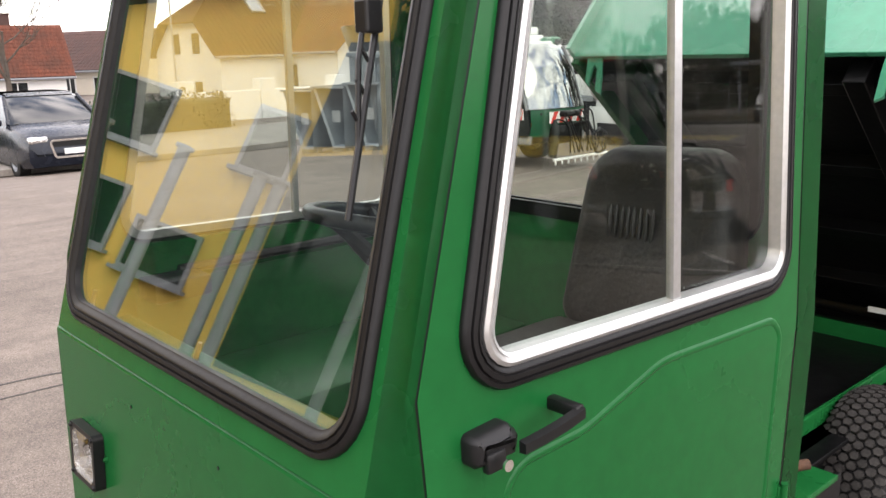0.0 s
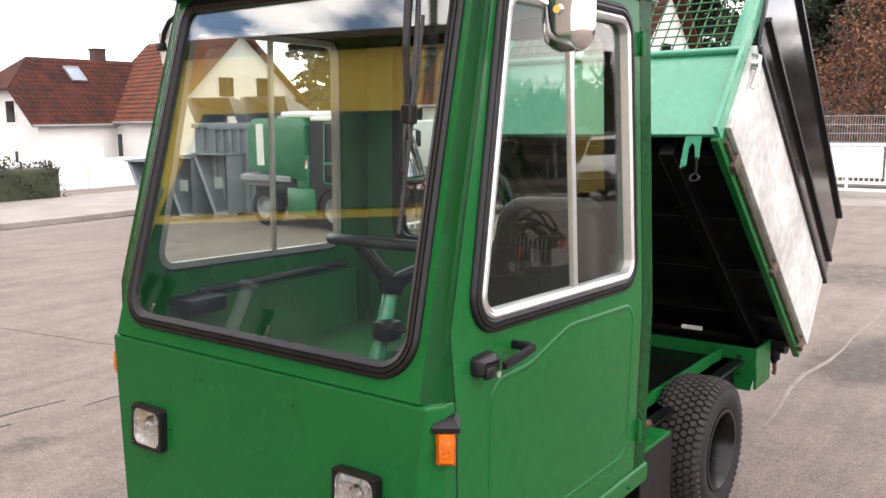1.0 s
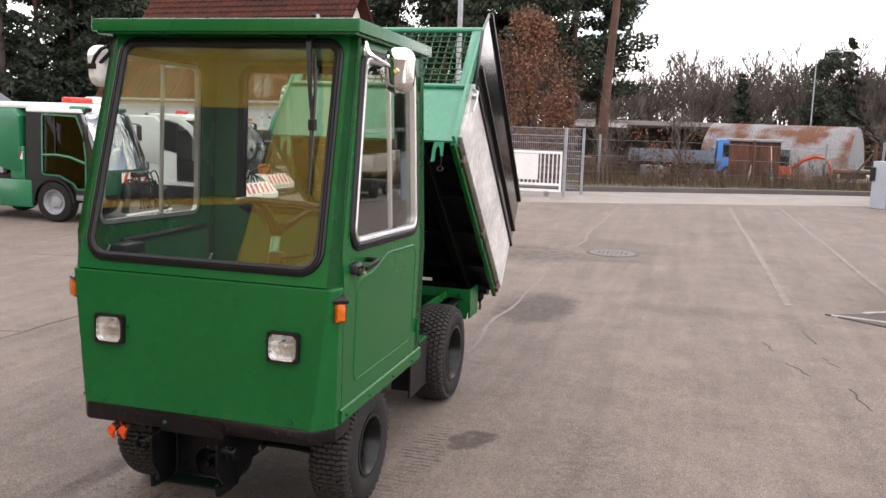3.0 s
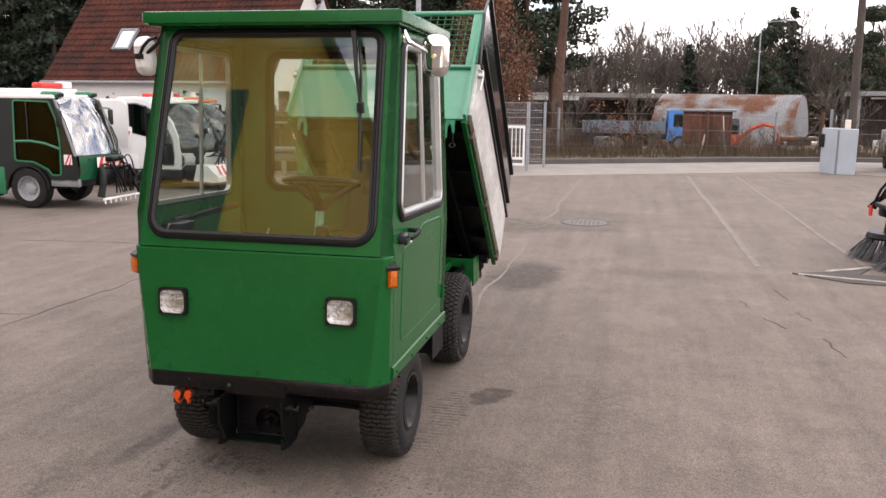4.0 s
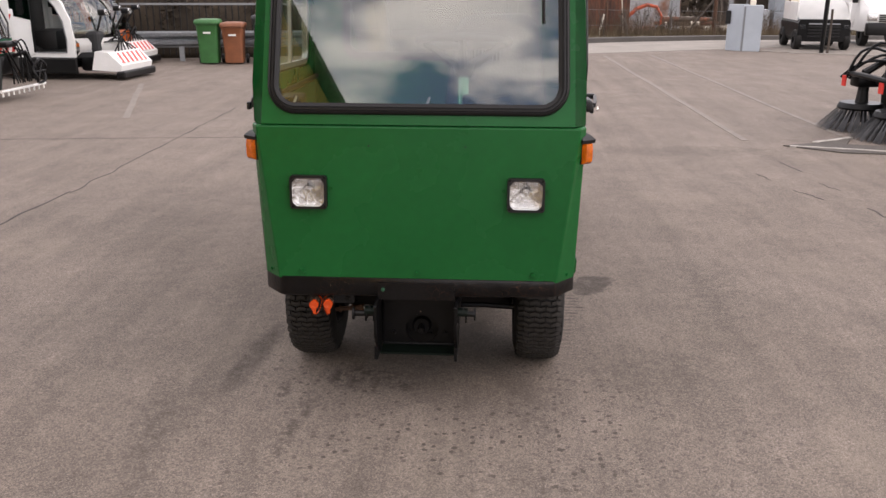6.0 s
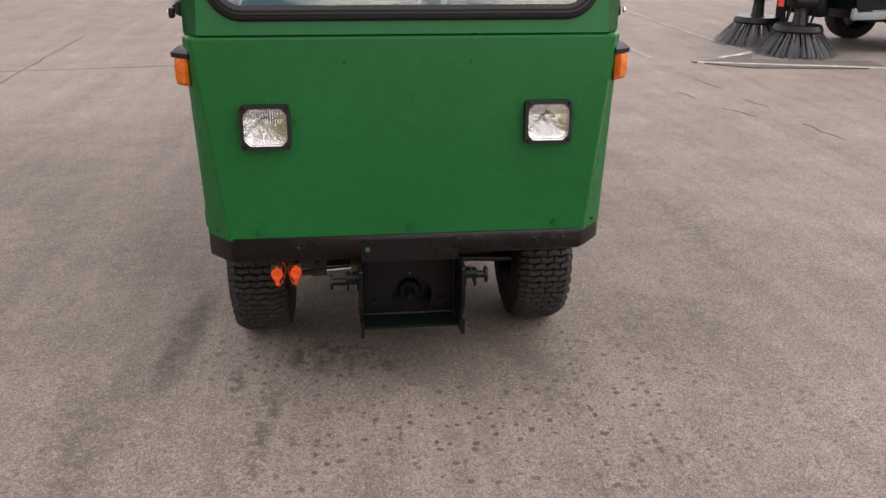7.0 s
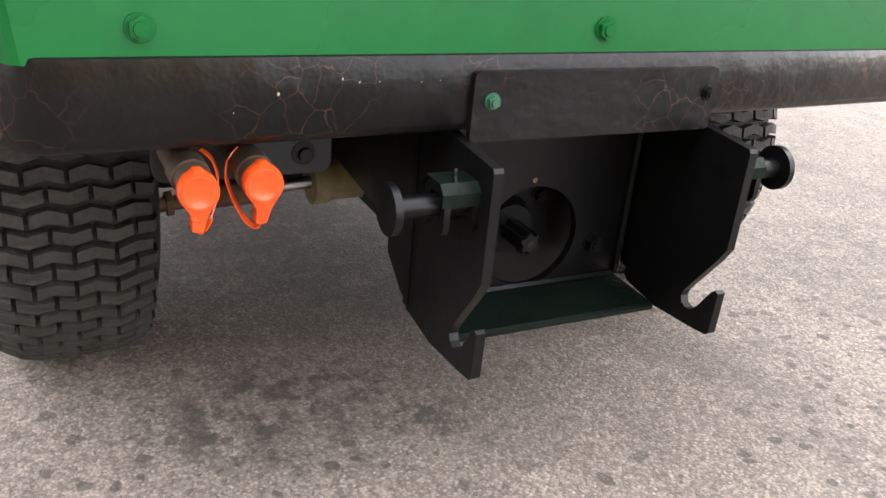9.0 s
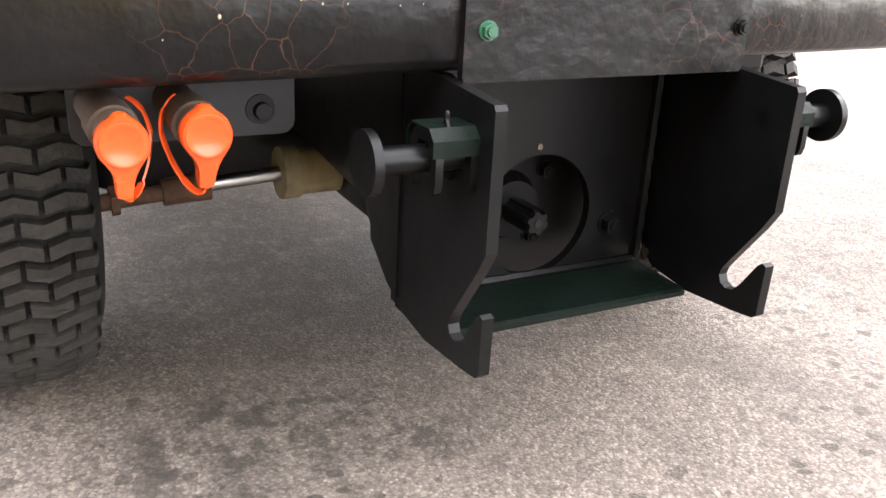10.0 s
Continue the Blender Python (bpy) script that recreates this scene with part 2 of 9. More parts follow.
def rpoly(corners, r, n=6):
    """Polygon with rounded corners, counter-clockwise."""
    out, m = [], len(corners)
    rs = r if isinstance(r, (list, tuple)) else [r] * m
    for i, c in enumerate(corners):
        c, a, b = Vector(c), Vector(corners[i - 1]), Vector(corners[(i + 1) % m])
        u, v = (a - c).normalized(), (b - c).normalized()
        half = u.angle(v) / 2
        d = rs[i] / math.tan(half)
        o = c + (u + v).normalized() * (rs[i] / math.sin(half))
        p, q = c + u * d - o, c + v * d - o
        for k in range(n + 1):
            t = k / n
            w = (p * (1 - t) + q * t)
            out.append(tuple(o + w.normalized() * rs[i]) if rs[i] > 1e-6 else tuple(c))
    return out


def offset_loop(loop, o):
    m, out = len(loop), []
    for i in range(m):
        a, b = Vector(loop[i - 1]), Vector(loop[(i + 1) % m])
        d = (b - a).normalized()
        out.append((loop[i][0] + d.y * o, loop[i][1] - d.x * o))
    return out


def band(bm, loop, prof, f):
    """Profile (outwards, proud) swept round a closed flat loop; f places (u, v, depth)."""
    rings = []
    for o, h in prof:
        rings.append([f(u, v, -h) for u, v in offset_loop(loop, o)])
    rings_mesh(bm, rings, True, True)


def holed(bm, outer, inner, f, th):
    """Sheet with an opening: outer polygon, inner loop, thickness th."""
    cx = sum(p[0] for p in inner) / len(inner)
    cy = sum(p[1] for p in inner) / len(inner)

    def cast(poly, a):
        d, best = (math.cos(a), math.sin(a)), None
        for i in range(len(poly)):
            (x0, y0), (x1, y1) = poly[i - 1], poly[i]
            ex, ey = x1 - x0, y1 - y0
            den = d[0] * ey - d[1] * ex
            if abs(den) < 1e-12:
                continue
            t = ((x0 - cx) * ey - (y0 - cy) * ex) / den
            s = ((x0 - cx) * d[1] - (y0 - cy) * d[0]) / den
            if t > 0 and -1e-6 <= s <= 1 + 1e-6 and (best is None or t > best):
                best = t
        return (cx + d[0] * best, cy + d[1] * best)

    angs = sorted({round(math.atan2(p[1] - cy, p[0] - cx), 5) for p in list(inner) + list(outer)})
    a = [cast(outer, t) for t in angs]
    b = [cast(inner, t) for t in angs]
    mid = [tuple((np.array(p) + np.array(q)) / 2) for p, q in zip(a, b)]
    rings_mesh(bm, [[f(u, v, 0) for u, v in a], [f(u, v, 0) for u, v in mid], [f(u, v, 0) for u, v in b], [f(u, v, th) for u, v in b], [f(u, v, th) for u, v in mid], [f(u, v, th) for u, v in a]], True, True)


def plate(bm, loop, f, th, d=0.0):
    """Flat polygon with thickness."""
    a = [bm.verts.new(f(u, v, d)) for u, v in loop]
    b = [bm.verts.new(f(u, v, d + th)) for u, v in loop]
    bm.faces.new(a)
    bm.faces.new(b[::-1])
    for i in range(len(a)):
        bm.faces.new((a[i - 1], b[i - 1], b[i], a[i]))


def lathe(bm, prof, axis_pt, axis="x", n=48, closed=False):
    """Profile (along, radius) turned about an axis through a point."""
    rings = []
    for k in range(n):
        c, s = math.cos(k * math.tau / n), math.sin(k * math.tau / n)
        ring = []
        for a, r in prof:
            v = {"x": (a, r * c, r * s), "y": (r * s, a, r * c), "z": (r * c, r * s, a)}[axis]
            ring.append(Vector(axis_pt) + Vector(v))
        rings.append(ring)
    rings_mesh(bm, rings, closed, True)


def bolt(bm, p, nrm, r=0.011, h=0.008):
    p, nrm = Vector(p), Vector(nrm).normalized()
    cyl(bm, p, p + nrm * 0.0015, r * 1.25, n=14)
    cyl(bm, p, p + nrm * h, r, n=6)
    cyl(bm, p, p + nrm * (h + 0.002), r * 0.75, r * 0.6, n=10)


# ---- ground ----
def ground_z(x, y):
    return -0.045 * min(max(0.0, y - 23.0), 40.0) - 0.085 * min(max(0.0, -x - 10.0), 8.0)


def asphalt():
    m = bpy.data.materials.new("worn_asphalt")
    m.use_nodes = True
    n, l = m.node_tree.nodes, m.node_tree.links
    b = n["Principled BSDF"]
    co = n.new("ShaderNodeTexCoord").outputs["Object"]

    def noise_(scale, detail=4, rough=0.55):
        t = n.new("ShaderNodeTexNoise")
        t.inputs["Scale"].default_value, t.inputs["Detail"].default_value, t.inputs["Roughness"].default_value = scale, detail, rough
        l.new(co, t.inputs["Vector"])
        return t.outputs["Fac"]

    def rng(v, a, c, d, e):
        r = n.new("ShaderNodeMapRange")
        for k, x in zip(("From Min", "From Max", "To Min", "To Max"), (a, c, d, e)):
            r.inputs[k].default_value = x
        l.new(v, r.inputs["Value"])
        return r.outputs[0]

    def math_(op, a, c):
        q = n.new("ShaderNodeMath")
        q.operation = op
        for i, x in enumerate((a, c)):
            if isinstance(x, (int, float)):
                q.inputs[i].default_value = x
            else:
                l.new(x, q.inputs[i])
        return q.outputs[0]

    base = n.new("ShaderNodeValToRGB")
    base.color_ramp.elements[0].position, base.color_ramp.elements[1].position = 0.3, 0.7
    base.color_ramp.elements[0].color, base.color_ramp.elements[1].color = (0.166, 0.135, 0.112, 1), (0.204, 0.168, 0.141, 1)
    l.new(noise_(0.55, 6, 0.6), base.inputs["Fac"])
    # stone grain of two sizes
    vor = n.new("ShaderNodeTexVoronoi")
    vor.inputs["Scale"].default_value = 225
    l.new(co, vor.inputs["Vector"])
    grain = math_("MULTIPLY", rng(vor.outputs["Color"], 0.1, 0.9, 0.58, 1.38), rng(vor.outputs["Distance"], 0.1, 0.7, 1.12, 0.76))
    grit = rng(noise_(420, 2), 0.3, 0.7, 0.8, 1.2)
    chips_v = n.new("ShaderNodeTexVoronoi")
    chips_v.voronoi_dimensions = "2D"
    chips_v.inputs["Scale"].default_value = 38
    l.new(co, chips_v.inputs["Vector"])
    chips = rng(chips_v.outputs["Distance"], 0.05, 0.09, 1.0, 0.0)
    patch = math_("MULTIPLY", rng(noise_(2.2, 6, 0.7), 0.32, 0.68, 0.86, 1.09), rng(noise_(70, 4, 0.7), 0.3, 0.7, 0.78, 1.22))
    along = n.new("ShaderNodeMapping")
    along.inputs["Scale"].default_value = (5.5, 0.32, 1.0)
    along.inputs["Rotation"].default_value = (0, 0, radians(4))
    l.new(co, along.inputs["Vector"])
    streak_n = n.new("ShaderNodeTexNoise")
    streak_n.inputs["Scale"].default_value, streak_n.inputs["Detail"].default_value, streak_n.inputs["Roughness"].default_value = 1.0, 6, 0.65
    l.new(along.outputs[0], streak_n.inputs["Vector"])
    streaks = rng(streak_n.outputs["Fac"], 0.35, 0.65, 0.87, 1.10)
    mottle = rng(noise_(13, 6, 0.75), 0.32, 0.68, 0.86, 1.12)
    shade = math_("MULTIPLY", math_("MULTIPLY", math_("MULTIPLY", grain, grit), patch), math_("MULTIPLY", streaks, mottle))
    # oil drips, thickest in front of and under the parked vehicle
    drip_v = n.new("ShaderNodeTexVoronoi")
    drip_v.voronoi_dimensions = "2D"
    drip_v.inputs["Scale"].default_value, drip_v.inputs["Randomness"].default_value = 30, 1.0
    warp, wsc, wadd = n.new("ShaderNodeTexNoise"), n.new("ShaderNodeVectorMath"), n.new("ShaderNodeVectorMath")
    warp.inputs["Scale"].default_value = 30
    wsc.operation = "SCALE"
    wsc.inputs["Scale"].default_value = 0.028
    l.new(co, warp.inputs["Vector"])
    l.new(warp.outputs["Color"], wsc.inputs[0])
    l.new(co, wadd.inputs[0])
    l.new(wsc.outputs[0], wadd.inputs[1])
    l.new(wadd.outputs[0], drip_v.inputs["Vector"])
    rnd = n.new("ShaderNodeSeparateColor")
    l.new(drip_v.outputs["Color"], rnd.inputs[0])
    size = rng(rnd.outputs[0], 0.48, 1.0, -0.04, 0.36)
    drips = rng(math_("SUBTRACT", drip_v.outputs["Distance"], size), -0.05, 0.02, 1.0, 0.0)

    rag, rag_s, rag_a = n.new("ShaderNodeTexNoise"), n.new("ShaderNodeVectorMath"), n.new("ShaderNodeVectorMath")
    rag.inputs["Scale"].default_value, rag.inputs["Detail"].default_value, rag.inputs["Roughness"].default_value = 3.5, 6, 0.65
    rag_s.operation = "MULTIPLY_ADD"
    rag_s.inputs[1].default_value, rag_s.inputs[2].default_value = (0.42, 0.42, 0.0), (-0.21, -0.21, 0.0)
    l.new(co, rag.inputs["Vector"])
    l.new(rag.outputs["Color"], rag_s.inputs[0])
    l.new(wadd.outputs[0], rag_a.inputs[0])
    l.new(rag_s.outputs[0], rag_a.inputs[1])

    def ellipse(cx, cy, rx, ry, rot=0.0, soft=0.5, ragged=False):
        mp, ln = n.new("ShaderNodeMapping"), n.new("ShaderNodeVectorMath")
        mp.vector_type = "TEXTURE"
        mp.inputs["Location"].default_value = (cx, cy, 0)
        mp.inputs["Rotation"].default_value = (0, 0, radians(rot))
        mp.inputs["Scale"].default_value = (rx, ry, 1000)
        ln.operation = "LENGTH"
        l.new(rag_a.outputs[0] if ragged else wadd.outputs[0], mp.inputs["Vector"])
        l.new(mp.outputs[0], ln.inputs[0])
        return rng(ln.outputs["Value"], 1 - soft, 1.0, 1.0, 0.0)

    broken = rng(noise_(9, 5, 0.7), 0.38, 0.62, 0.25, 1.0)
    fine_broken = rng(noise_(24, 4, 0.7), 0.42, 0.58, 0.0, 1.0)
    patchy = math_("MULTIPLY", rng(noise_(16, 6, 0.75), 0.36, 0.60, 0.30, 1.0), rng(noise_(120, 3, 0.7), 0.35, 0.6, 0.45, 1.0))
    dense = math_("MULTIPLY", rng(noise_(16, 6, 0.75), 0.30, 0.52, 0.45, 1.0), rng(noise_(120, 3, 0.7), 0.3, 0.55, 0.65, 1.0))
    bars = n.new("ShaderNodeTexWave")
    bars.bands_direction = "Y"
    bars.inputs["Scale"].default_value, bars.inputs["Distortion"].default_value, bars.inputs["Detail"].default_value, bars.inputs["Detail Scale"].default_value = 7.5, 2.5, 3, 2.5
    l.new(co, bars.inputs["Vector"])
    prints = math_("MULTIPLY", rng(bars.outputs["Fac"], 0.45, 0.75, 0.0, 1.0), rng(noise_(18, 4, 0.7), 0.38, 0.58, 0.1, 1.0))
    zone = ellipse(0.1, -0.15, 1.7, 1.2, 0, 0.7)
    clusters = rng(noise_(2.2, 3, 0.6), 0.36, 0.56, 0.2, 1.0)
    dark = math_("MULTIPLY", math_("MULTIPLY", math_("MULTIPLY", drips, zone), clusters), 0.85)
    # stains; broad ellipses at (0.0, 0.95) and (0.1, 1.6) also paint the truck's shade
    for cx, cy, rx, ry, rot, soft, k, br in ((0.57, 4.90, 0.42, 0.9, -6, 0.40, 0.9, dense), (0.45, 4.85, 0.50, 1.05, -6, 0.6, 0.55, broken), (-2.67, 0.78, 0.14, 0.22, 0, 0.5, 0.9, patchy), (0.95, 8.2, 0.7, 0.35, 0, 0.5, 0.6, patchy), (0.62, 3.9, 0.5, 0.7, 0, 0.7, 0.3, patchy), (0.0, 0.95, 0.55, 1.0, 0, 0.6, 0.80, dense), (0.82, 1.42, 0.12, 0.16, -10, 0.25, 0.85, dense), (0.62, 1.25, 0.11, 0.45, -4, 0.4, 0.85, prints), (0.60, 0.75, 0.10, 0.30, -4, 0.6, 0.55, prints),
                                             (-0.95, 1.2, 0.32, 0.9, 12, 0.7, 0.32, broken), (0.05, -0.35, 0.9, 0.8, 0, 0.8, 0.10, broken), (1.45, 1.3, 0.30, 0.9, -14, 0.7, 0.34, fine_broken), (1.0, 0.35, 0.28, 0.30, 0, 0.7, 0.36, fine_broken), (0.20, -0.35, 0.045, 0.9, 4, 0.5, 0.30, broken), (-0.52, 0.08, 0.035, 0.16, 6, 0.6, 0.7, fine_broken), (0.42, -0.05, 0.10, 0.35, 25, 0.7, 0.4, fine_broken), (0.36, 0.22, 0.10, 0.42, 28, 0.7, 0.40, dense), (-0.33, 0.42, 0.22, 0.22, 0, 0.8, 0.4, fine_broken), (-0.72, 0.42, 0.085, 0.50, -6, 0.5, 1.0, patchy), (-0.70, 0.50, 0.11, 0.30, -6, 0.6, 0.6, fine_broken), (-0.84, 0.1, 0.09, 0.9, -4, 0.6, 0.35, broken), (-0.19, 0.21, 0.26, 0.12, -10, 0.5, 0.85, fine_broken), (-0.45, -0.9, 0.05, 0.8, 8, 0.6, 0.5, broken), (-0.12, -1.0, 0.06, 0.9, 3, 0.6, 0.5, broken), (0.30, -1.0, 0.05, 0.9, -3, 0.6, 0.45, broken), (0.62, -0.8, 0.06, 0.8, -8, 0.6, 0.4, broken), (-0.9, -0.3, 0.10, 0.7, 14, 0.6, 0.5, fine_broken), (-0.05, 0.15, 0.5, 0.3, 0, 0.8, 0.12, fine_broken), (0.26, 0.02, 0.24, 0.42, 10, 0.8, 0.38, broken), (-0.42, -0.18, 0.05, 0.4, -5, 0.6, 0.7, fine_broken), (0.1, 1.6, 0.7, 1.2, 0, 0.6, 0.3, broken), (-1.6, 1.6, 0.6, 1.6, 20, 0.7, 0.3, broken),
                                             (1.0, 9.4, 1.2, 1.0, 0, 0.5, 0.35, broken), (-0.1, 8.3, 0.9, 0.8, 0, 0.4, 0.72, broken), (0.5, -0.6, 0.7, 0.35, 0, 0.8, 0.35, fine_broken), (0.12, -0.6, 0.07, 1.3, 3, 0.7, 0.35, broken), (2.2, 5.4, 1.6, 0.25, 5, 0.6, 0.3, broken)):
        dark = math_("MAXIMUM", dark, math_("MULTIPLY", math_("MULTIPLY", ellipse(cx, cy, rx, ry, rot, soft, rx > 0.1), br), k))
    pale = math_("MULTIPLY", rng(noise_(0.9, 4, 0.7), 0.55, 0.75, 0.0, 0.3), 1.0)
    mul, mixp, mixd, mixc = [n.new("ShaderNodeMix") for _ in range(4)]
    for q in (mul, mixp, mixd, mixc):
        q.data_type = "RGBA"
    mul.blend_type = "MULTIPLY"
    mul.inputs["Factor"].default_value = 1.0
    l.new(base.outputs[0], mul.inputs["A"])
    l.new(shade, mul.inputs["B"])
    l.new(mul.outputs["Result"], mixp.inputs["A"])
    mixp.inputs["B"].default_value = (0.25, 0.21, 0.165, 1)
    l.new(pale, mixp.inputs["Factor"])
    l.new(mixp.outputs["Result"], mixc.inputs["A"])
    mixc.inputs["B"].default_value = (0.31, 0.28, 0.25, 1)
    l.new(math_("MULTIPLY", chips, rng(noise_(5, 2), 0.4, 0.6, 0.2, 0.8)), mixc.inputs["Factor"])
    l.new(mixc.outputs["Result"], mixd.inputs["A"])
    mixd.inputs["B"].default_value = (0.038, 0.031, 0.025, 1)
    l.new(dark, mixd.inputs["Factor"])
    l.new(mixd.outputs["Result"], b.inputs["Base Color"])
    b.inputs["Roughness"].default_value = 0.82
    b.inputs["Specular IOR Level"].default_value = 0.35
    bp = n.new("ShaderNodeBump")
    bp.inputs["Strength"].default_value, bp.inputs["Distance"].default_value = 0.55, 0.004
    l.new(math_("ADD", grain, noise_(300, 3)), bp.inputs["Height"])
    l.new(bp.outputs[0], b.inputs["Normal"])
    return m


ASPHALT = asphalt()
gx = sorted(set([-400, -250, -160, -110, -80, -60, -45, -36, -30, -26] + [x for x in range(-24, 41, 2)] + [50, 70, 110, 180, 280, 400]))
gy = sorted(set([-200, -120, -70, -40] + [y for y in range(-24, 76, 2)] + [90, 120, 170, 240, 330, 450]))
bm = bmesh.new()
gv = [[bm.verts.new((x, y, ground_z(x, y))) for x in gx] for y in gy]
for j in range(len(gy) - 1):
    for i in range(len(gx) - 1):
        bm.faces.new((gv[j][i], gv[j][i + 1], gv[j + 1][i + 1], gv[j + 1][i]))
ground = part("ground", bm, ASPHALT, smooth=True)
tagged(ground, "worn pale grey asphalt yard with oil stains", "ground", kind="structure")

# ---- the green utility truck ----
truck = thing("utility_truck", "small green utility truck with a raised tipper bed", "truck")


def wy(z):
    return 0.02 + (z - 1.06) * 0.28


def ly(z):
    return -0.012 + (z - 0.5) * 0.058


def sx(z):
    return 0.572 + (z - 0.5) / 0.56 * 0.018 if z < 1.06 else 0.590 - (z - 1.06) / 0.94 * 0.032


def ys(z):
    return 0.084 + (1.2 - z) * 0.06 if z < 1.2 else wy(z) + 0.025


def f_front(u, v, d):
    return (u, wy(v) + d * 0.963, v - d * 0.27)


def f_right(u, v, d):
    return (sx(v) - d, u, v)


def f_left(u, v, d):
    return (-sx(v) + d, u, v)


def f_rear(u, v, d):
    return (u, 1.15 - d, v)


def bolts(name, spots, nrm, r, h, mat, parent):
    for p in spots:
        bm = bmesh.new()
        bolt(bm, p, nrm, r, h)
        part(name, bm, mat, parent)


# lower front panel with chamfered corners
bm = bmesh.new()
secs = []
for z, k in ((0.5, 0.0), (1.046, 0.0), (1.051, 0.002), (1.0545, 0.006), (1.056, 0.012)):
    xc, yc = 0.5 + (z - 0.5) / 0.556 * 0.064, 0.062 - (z - 0.5) / 0.556 * 0.014
    half = [(xc, ly(z) + k), (xc + 0.006, ly(z) + 0.003 + k), (sx(z) - 0.004 - k * 0.5, yc), (sx(z) - k * 0.5, yc + 0.006), (sx(z) - k * 0.5, ys(z) - 0.004)]
    outer = [(-x, y) for x, y in half[::-1]] + half
    inner = [(x * 0.988, y + 0.006) for x, y in outer]
    secs.append([(x, y, z) for x, y in outer + inner[::-1]])
rings_mesh(bm, secs, True, False, True)
top = [(x, y, 1.0562) for x, y, z in secs[-1][:10]]
rings_mesh(bm, [top, [(x * 0.97, y + 0.02, z + 0.002) for x, y, z in top]], False)
front_panel = part("front_panel", bm, GREEN, truck)
bolts("bolt", [(x, ly(0.527), 0.527) for x in (-0.418, 0.0, 0.418)], (0, -1, 0), 0.0095, 0.007, GREEN, front_panel)
for s in (-1, 1):
    bolts("bolt", [(s * 0.541, 0.034, 0.52)], (s * 0.7, -0.7, 0), 0.007, 0.006, GREEN, front_panel)
for x, z in ((-0.17, 0.985), (0.17, 0.985)):
    bm = bmesh.new()
    cyl(bm, (x, ly(z) - 0.0005, z), (x, ly(z) - 0.0015, z), 0.0035, n=8)
    part("plugged_hole", bm, BLACK, front_panel)

# upper front frame round the windscreen
WS = [(-0.515, 1.105), (0.515, 1.105), (0.492, 1.985), (-0.492, 1.985)]
ws_loop = rpoly(WS, [0.085, 0.085, 0.06, 0.06], 8)
bm = bmesh.new()
holed(bm, [(-0.548, 1.0585), (0.548, 1.0585), (0.525, 2.02), (-0.525, 2.02)], offset_loop(ws_loop, -0.012), f_front, 0.02)
part("windscreen_frame", bm, GREEN, truck)
for s, nm in ((1, "corner_post"), (-1, "corner_post")):
    bm = bmesh.new()
    secs = []
    for z in (1.0585, 1.13, 1.2, 1.4, 1.7, 2.02):
        xf = 0.548 - (z - 1.064) / 0.956 * 0.023
        secs.append([(s * (xf - 0.001), wy(z), z), (s * (xf + 0.5 * (sx(z) - xf)), wy(z) + 0.3 * (ys(z) - wy(z)), z), (s * (sx(z) - 0.003), ys(z) - 0.018, z), (s * sx(z), ys(z) - 0.012, z), (s * sx(z), ys(z) - 0.004, z), (s * (sx(z) - 0.02), ys(z) - 0.004, z)])
    rings_mesh(bm, secs, False)
    bmesh.ops.solidify(bm, geom=bm.faces[:], thickness=0.003)
    part(nm, bm, GREEN, truck, smooth=True)
bm = bmesh.new()
SEAL = [(0.013, 0.0), (0.013, 0.006), (0.010, 0.0105), (0.004, 0.0125), (0.0025, 0.0085), (0.001, 0.0085), (-0.0005, 0.0130), (-0.007, 0.0140), (-0.0085, 0.0100), (-0.010, 0.0100), (-0.0115, 0.0128), (-0.016, 0.0115), (-0.020, 0.0075), (-0.025, 0.0055), (-0.025, -0.006), (0.0, -0.006)]
band(bm, ws_loop, SEAL, f_front)
part("windscreen_seal", bm, RUBBER, truck, smooth=True)
bm = bmesh.new()
plate(bm, offset_loop(ws_loop, -0.02), f_front, 0.004, 0.002)
part("windscreen", bm, GLASS, truck).visible_shadow = False

# roof with a drip lip
bm = bmesh.new()
loop = rpoly([(-0.594, 0.198), (0.594, 0.198), (0.582, 1.20), (-0.582, 1.20)], 0.008, 3)
rings_mesh(bm, [[(x * k, 0.7 + (y - 0.7) * k, z - 0.02 * max(0, (y - 0.2))) for x, y in loop] for k, z in ((0.972, 2.008), (0.972, 2.016), (1.0, 2.018), (1.0, 2.060), (0.996, 2.066), (0.97, 2.069), (0.6, 2.082), (0.02, 2.086))], True, False, True)
part("roof", bm, GREEN, truck, smooth=True)
# black strip set in the recess between windscreen frame and roof
bm = bmesh.new()
box(bm, (-0.52, 0.288, 1.985), (0.52, 0.33, 2.02))
part("roof_gap_strip", bm, BLACK, truck)
bm = bmesh.new()
box(bm, (-0.548, 0.335, 1.965), (0.548, 1.13, 2.0), 0.01)
part("headliner", bm, GREEN_OLD, truck)


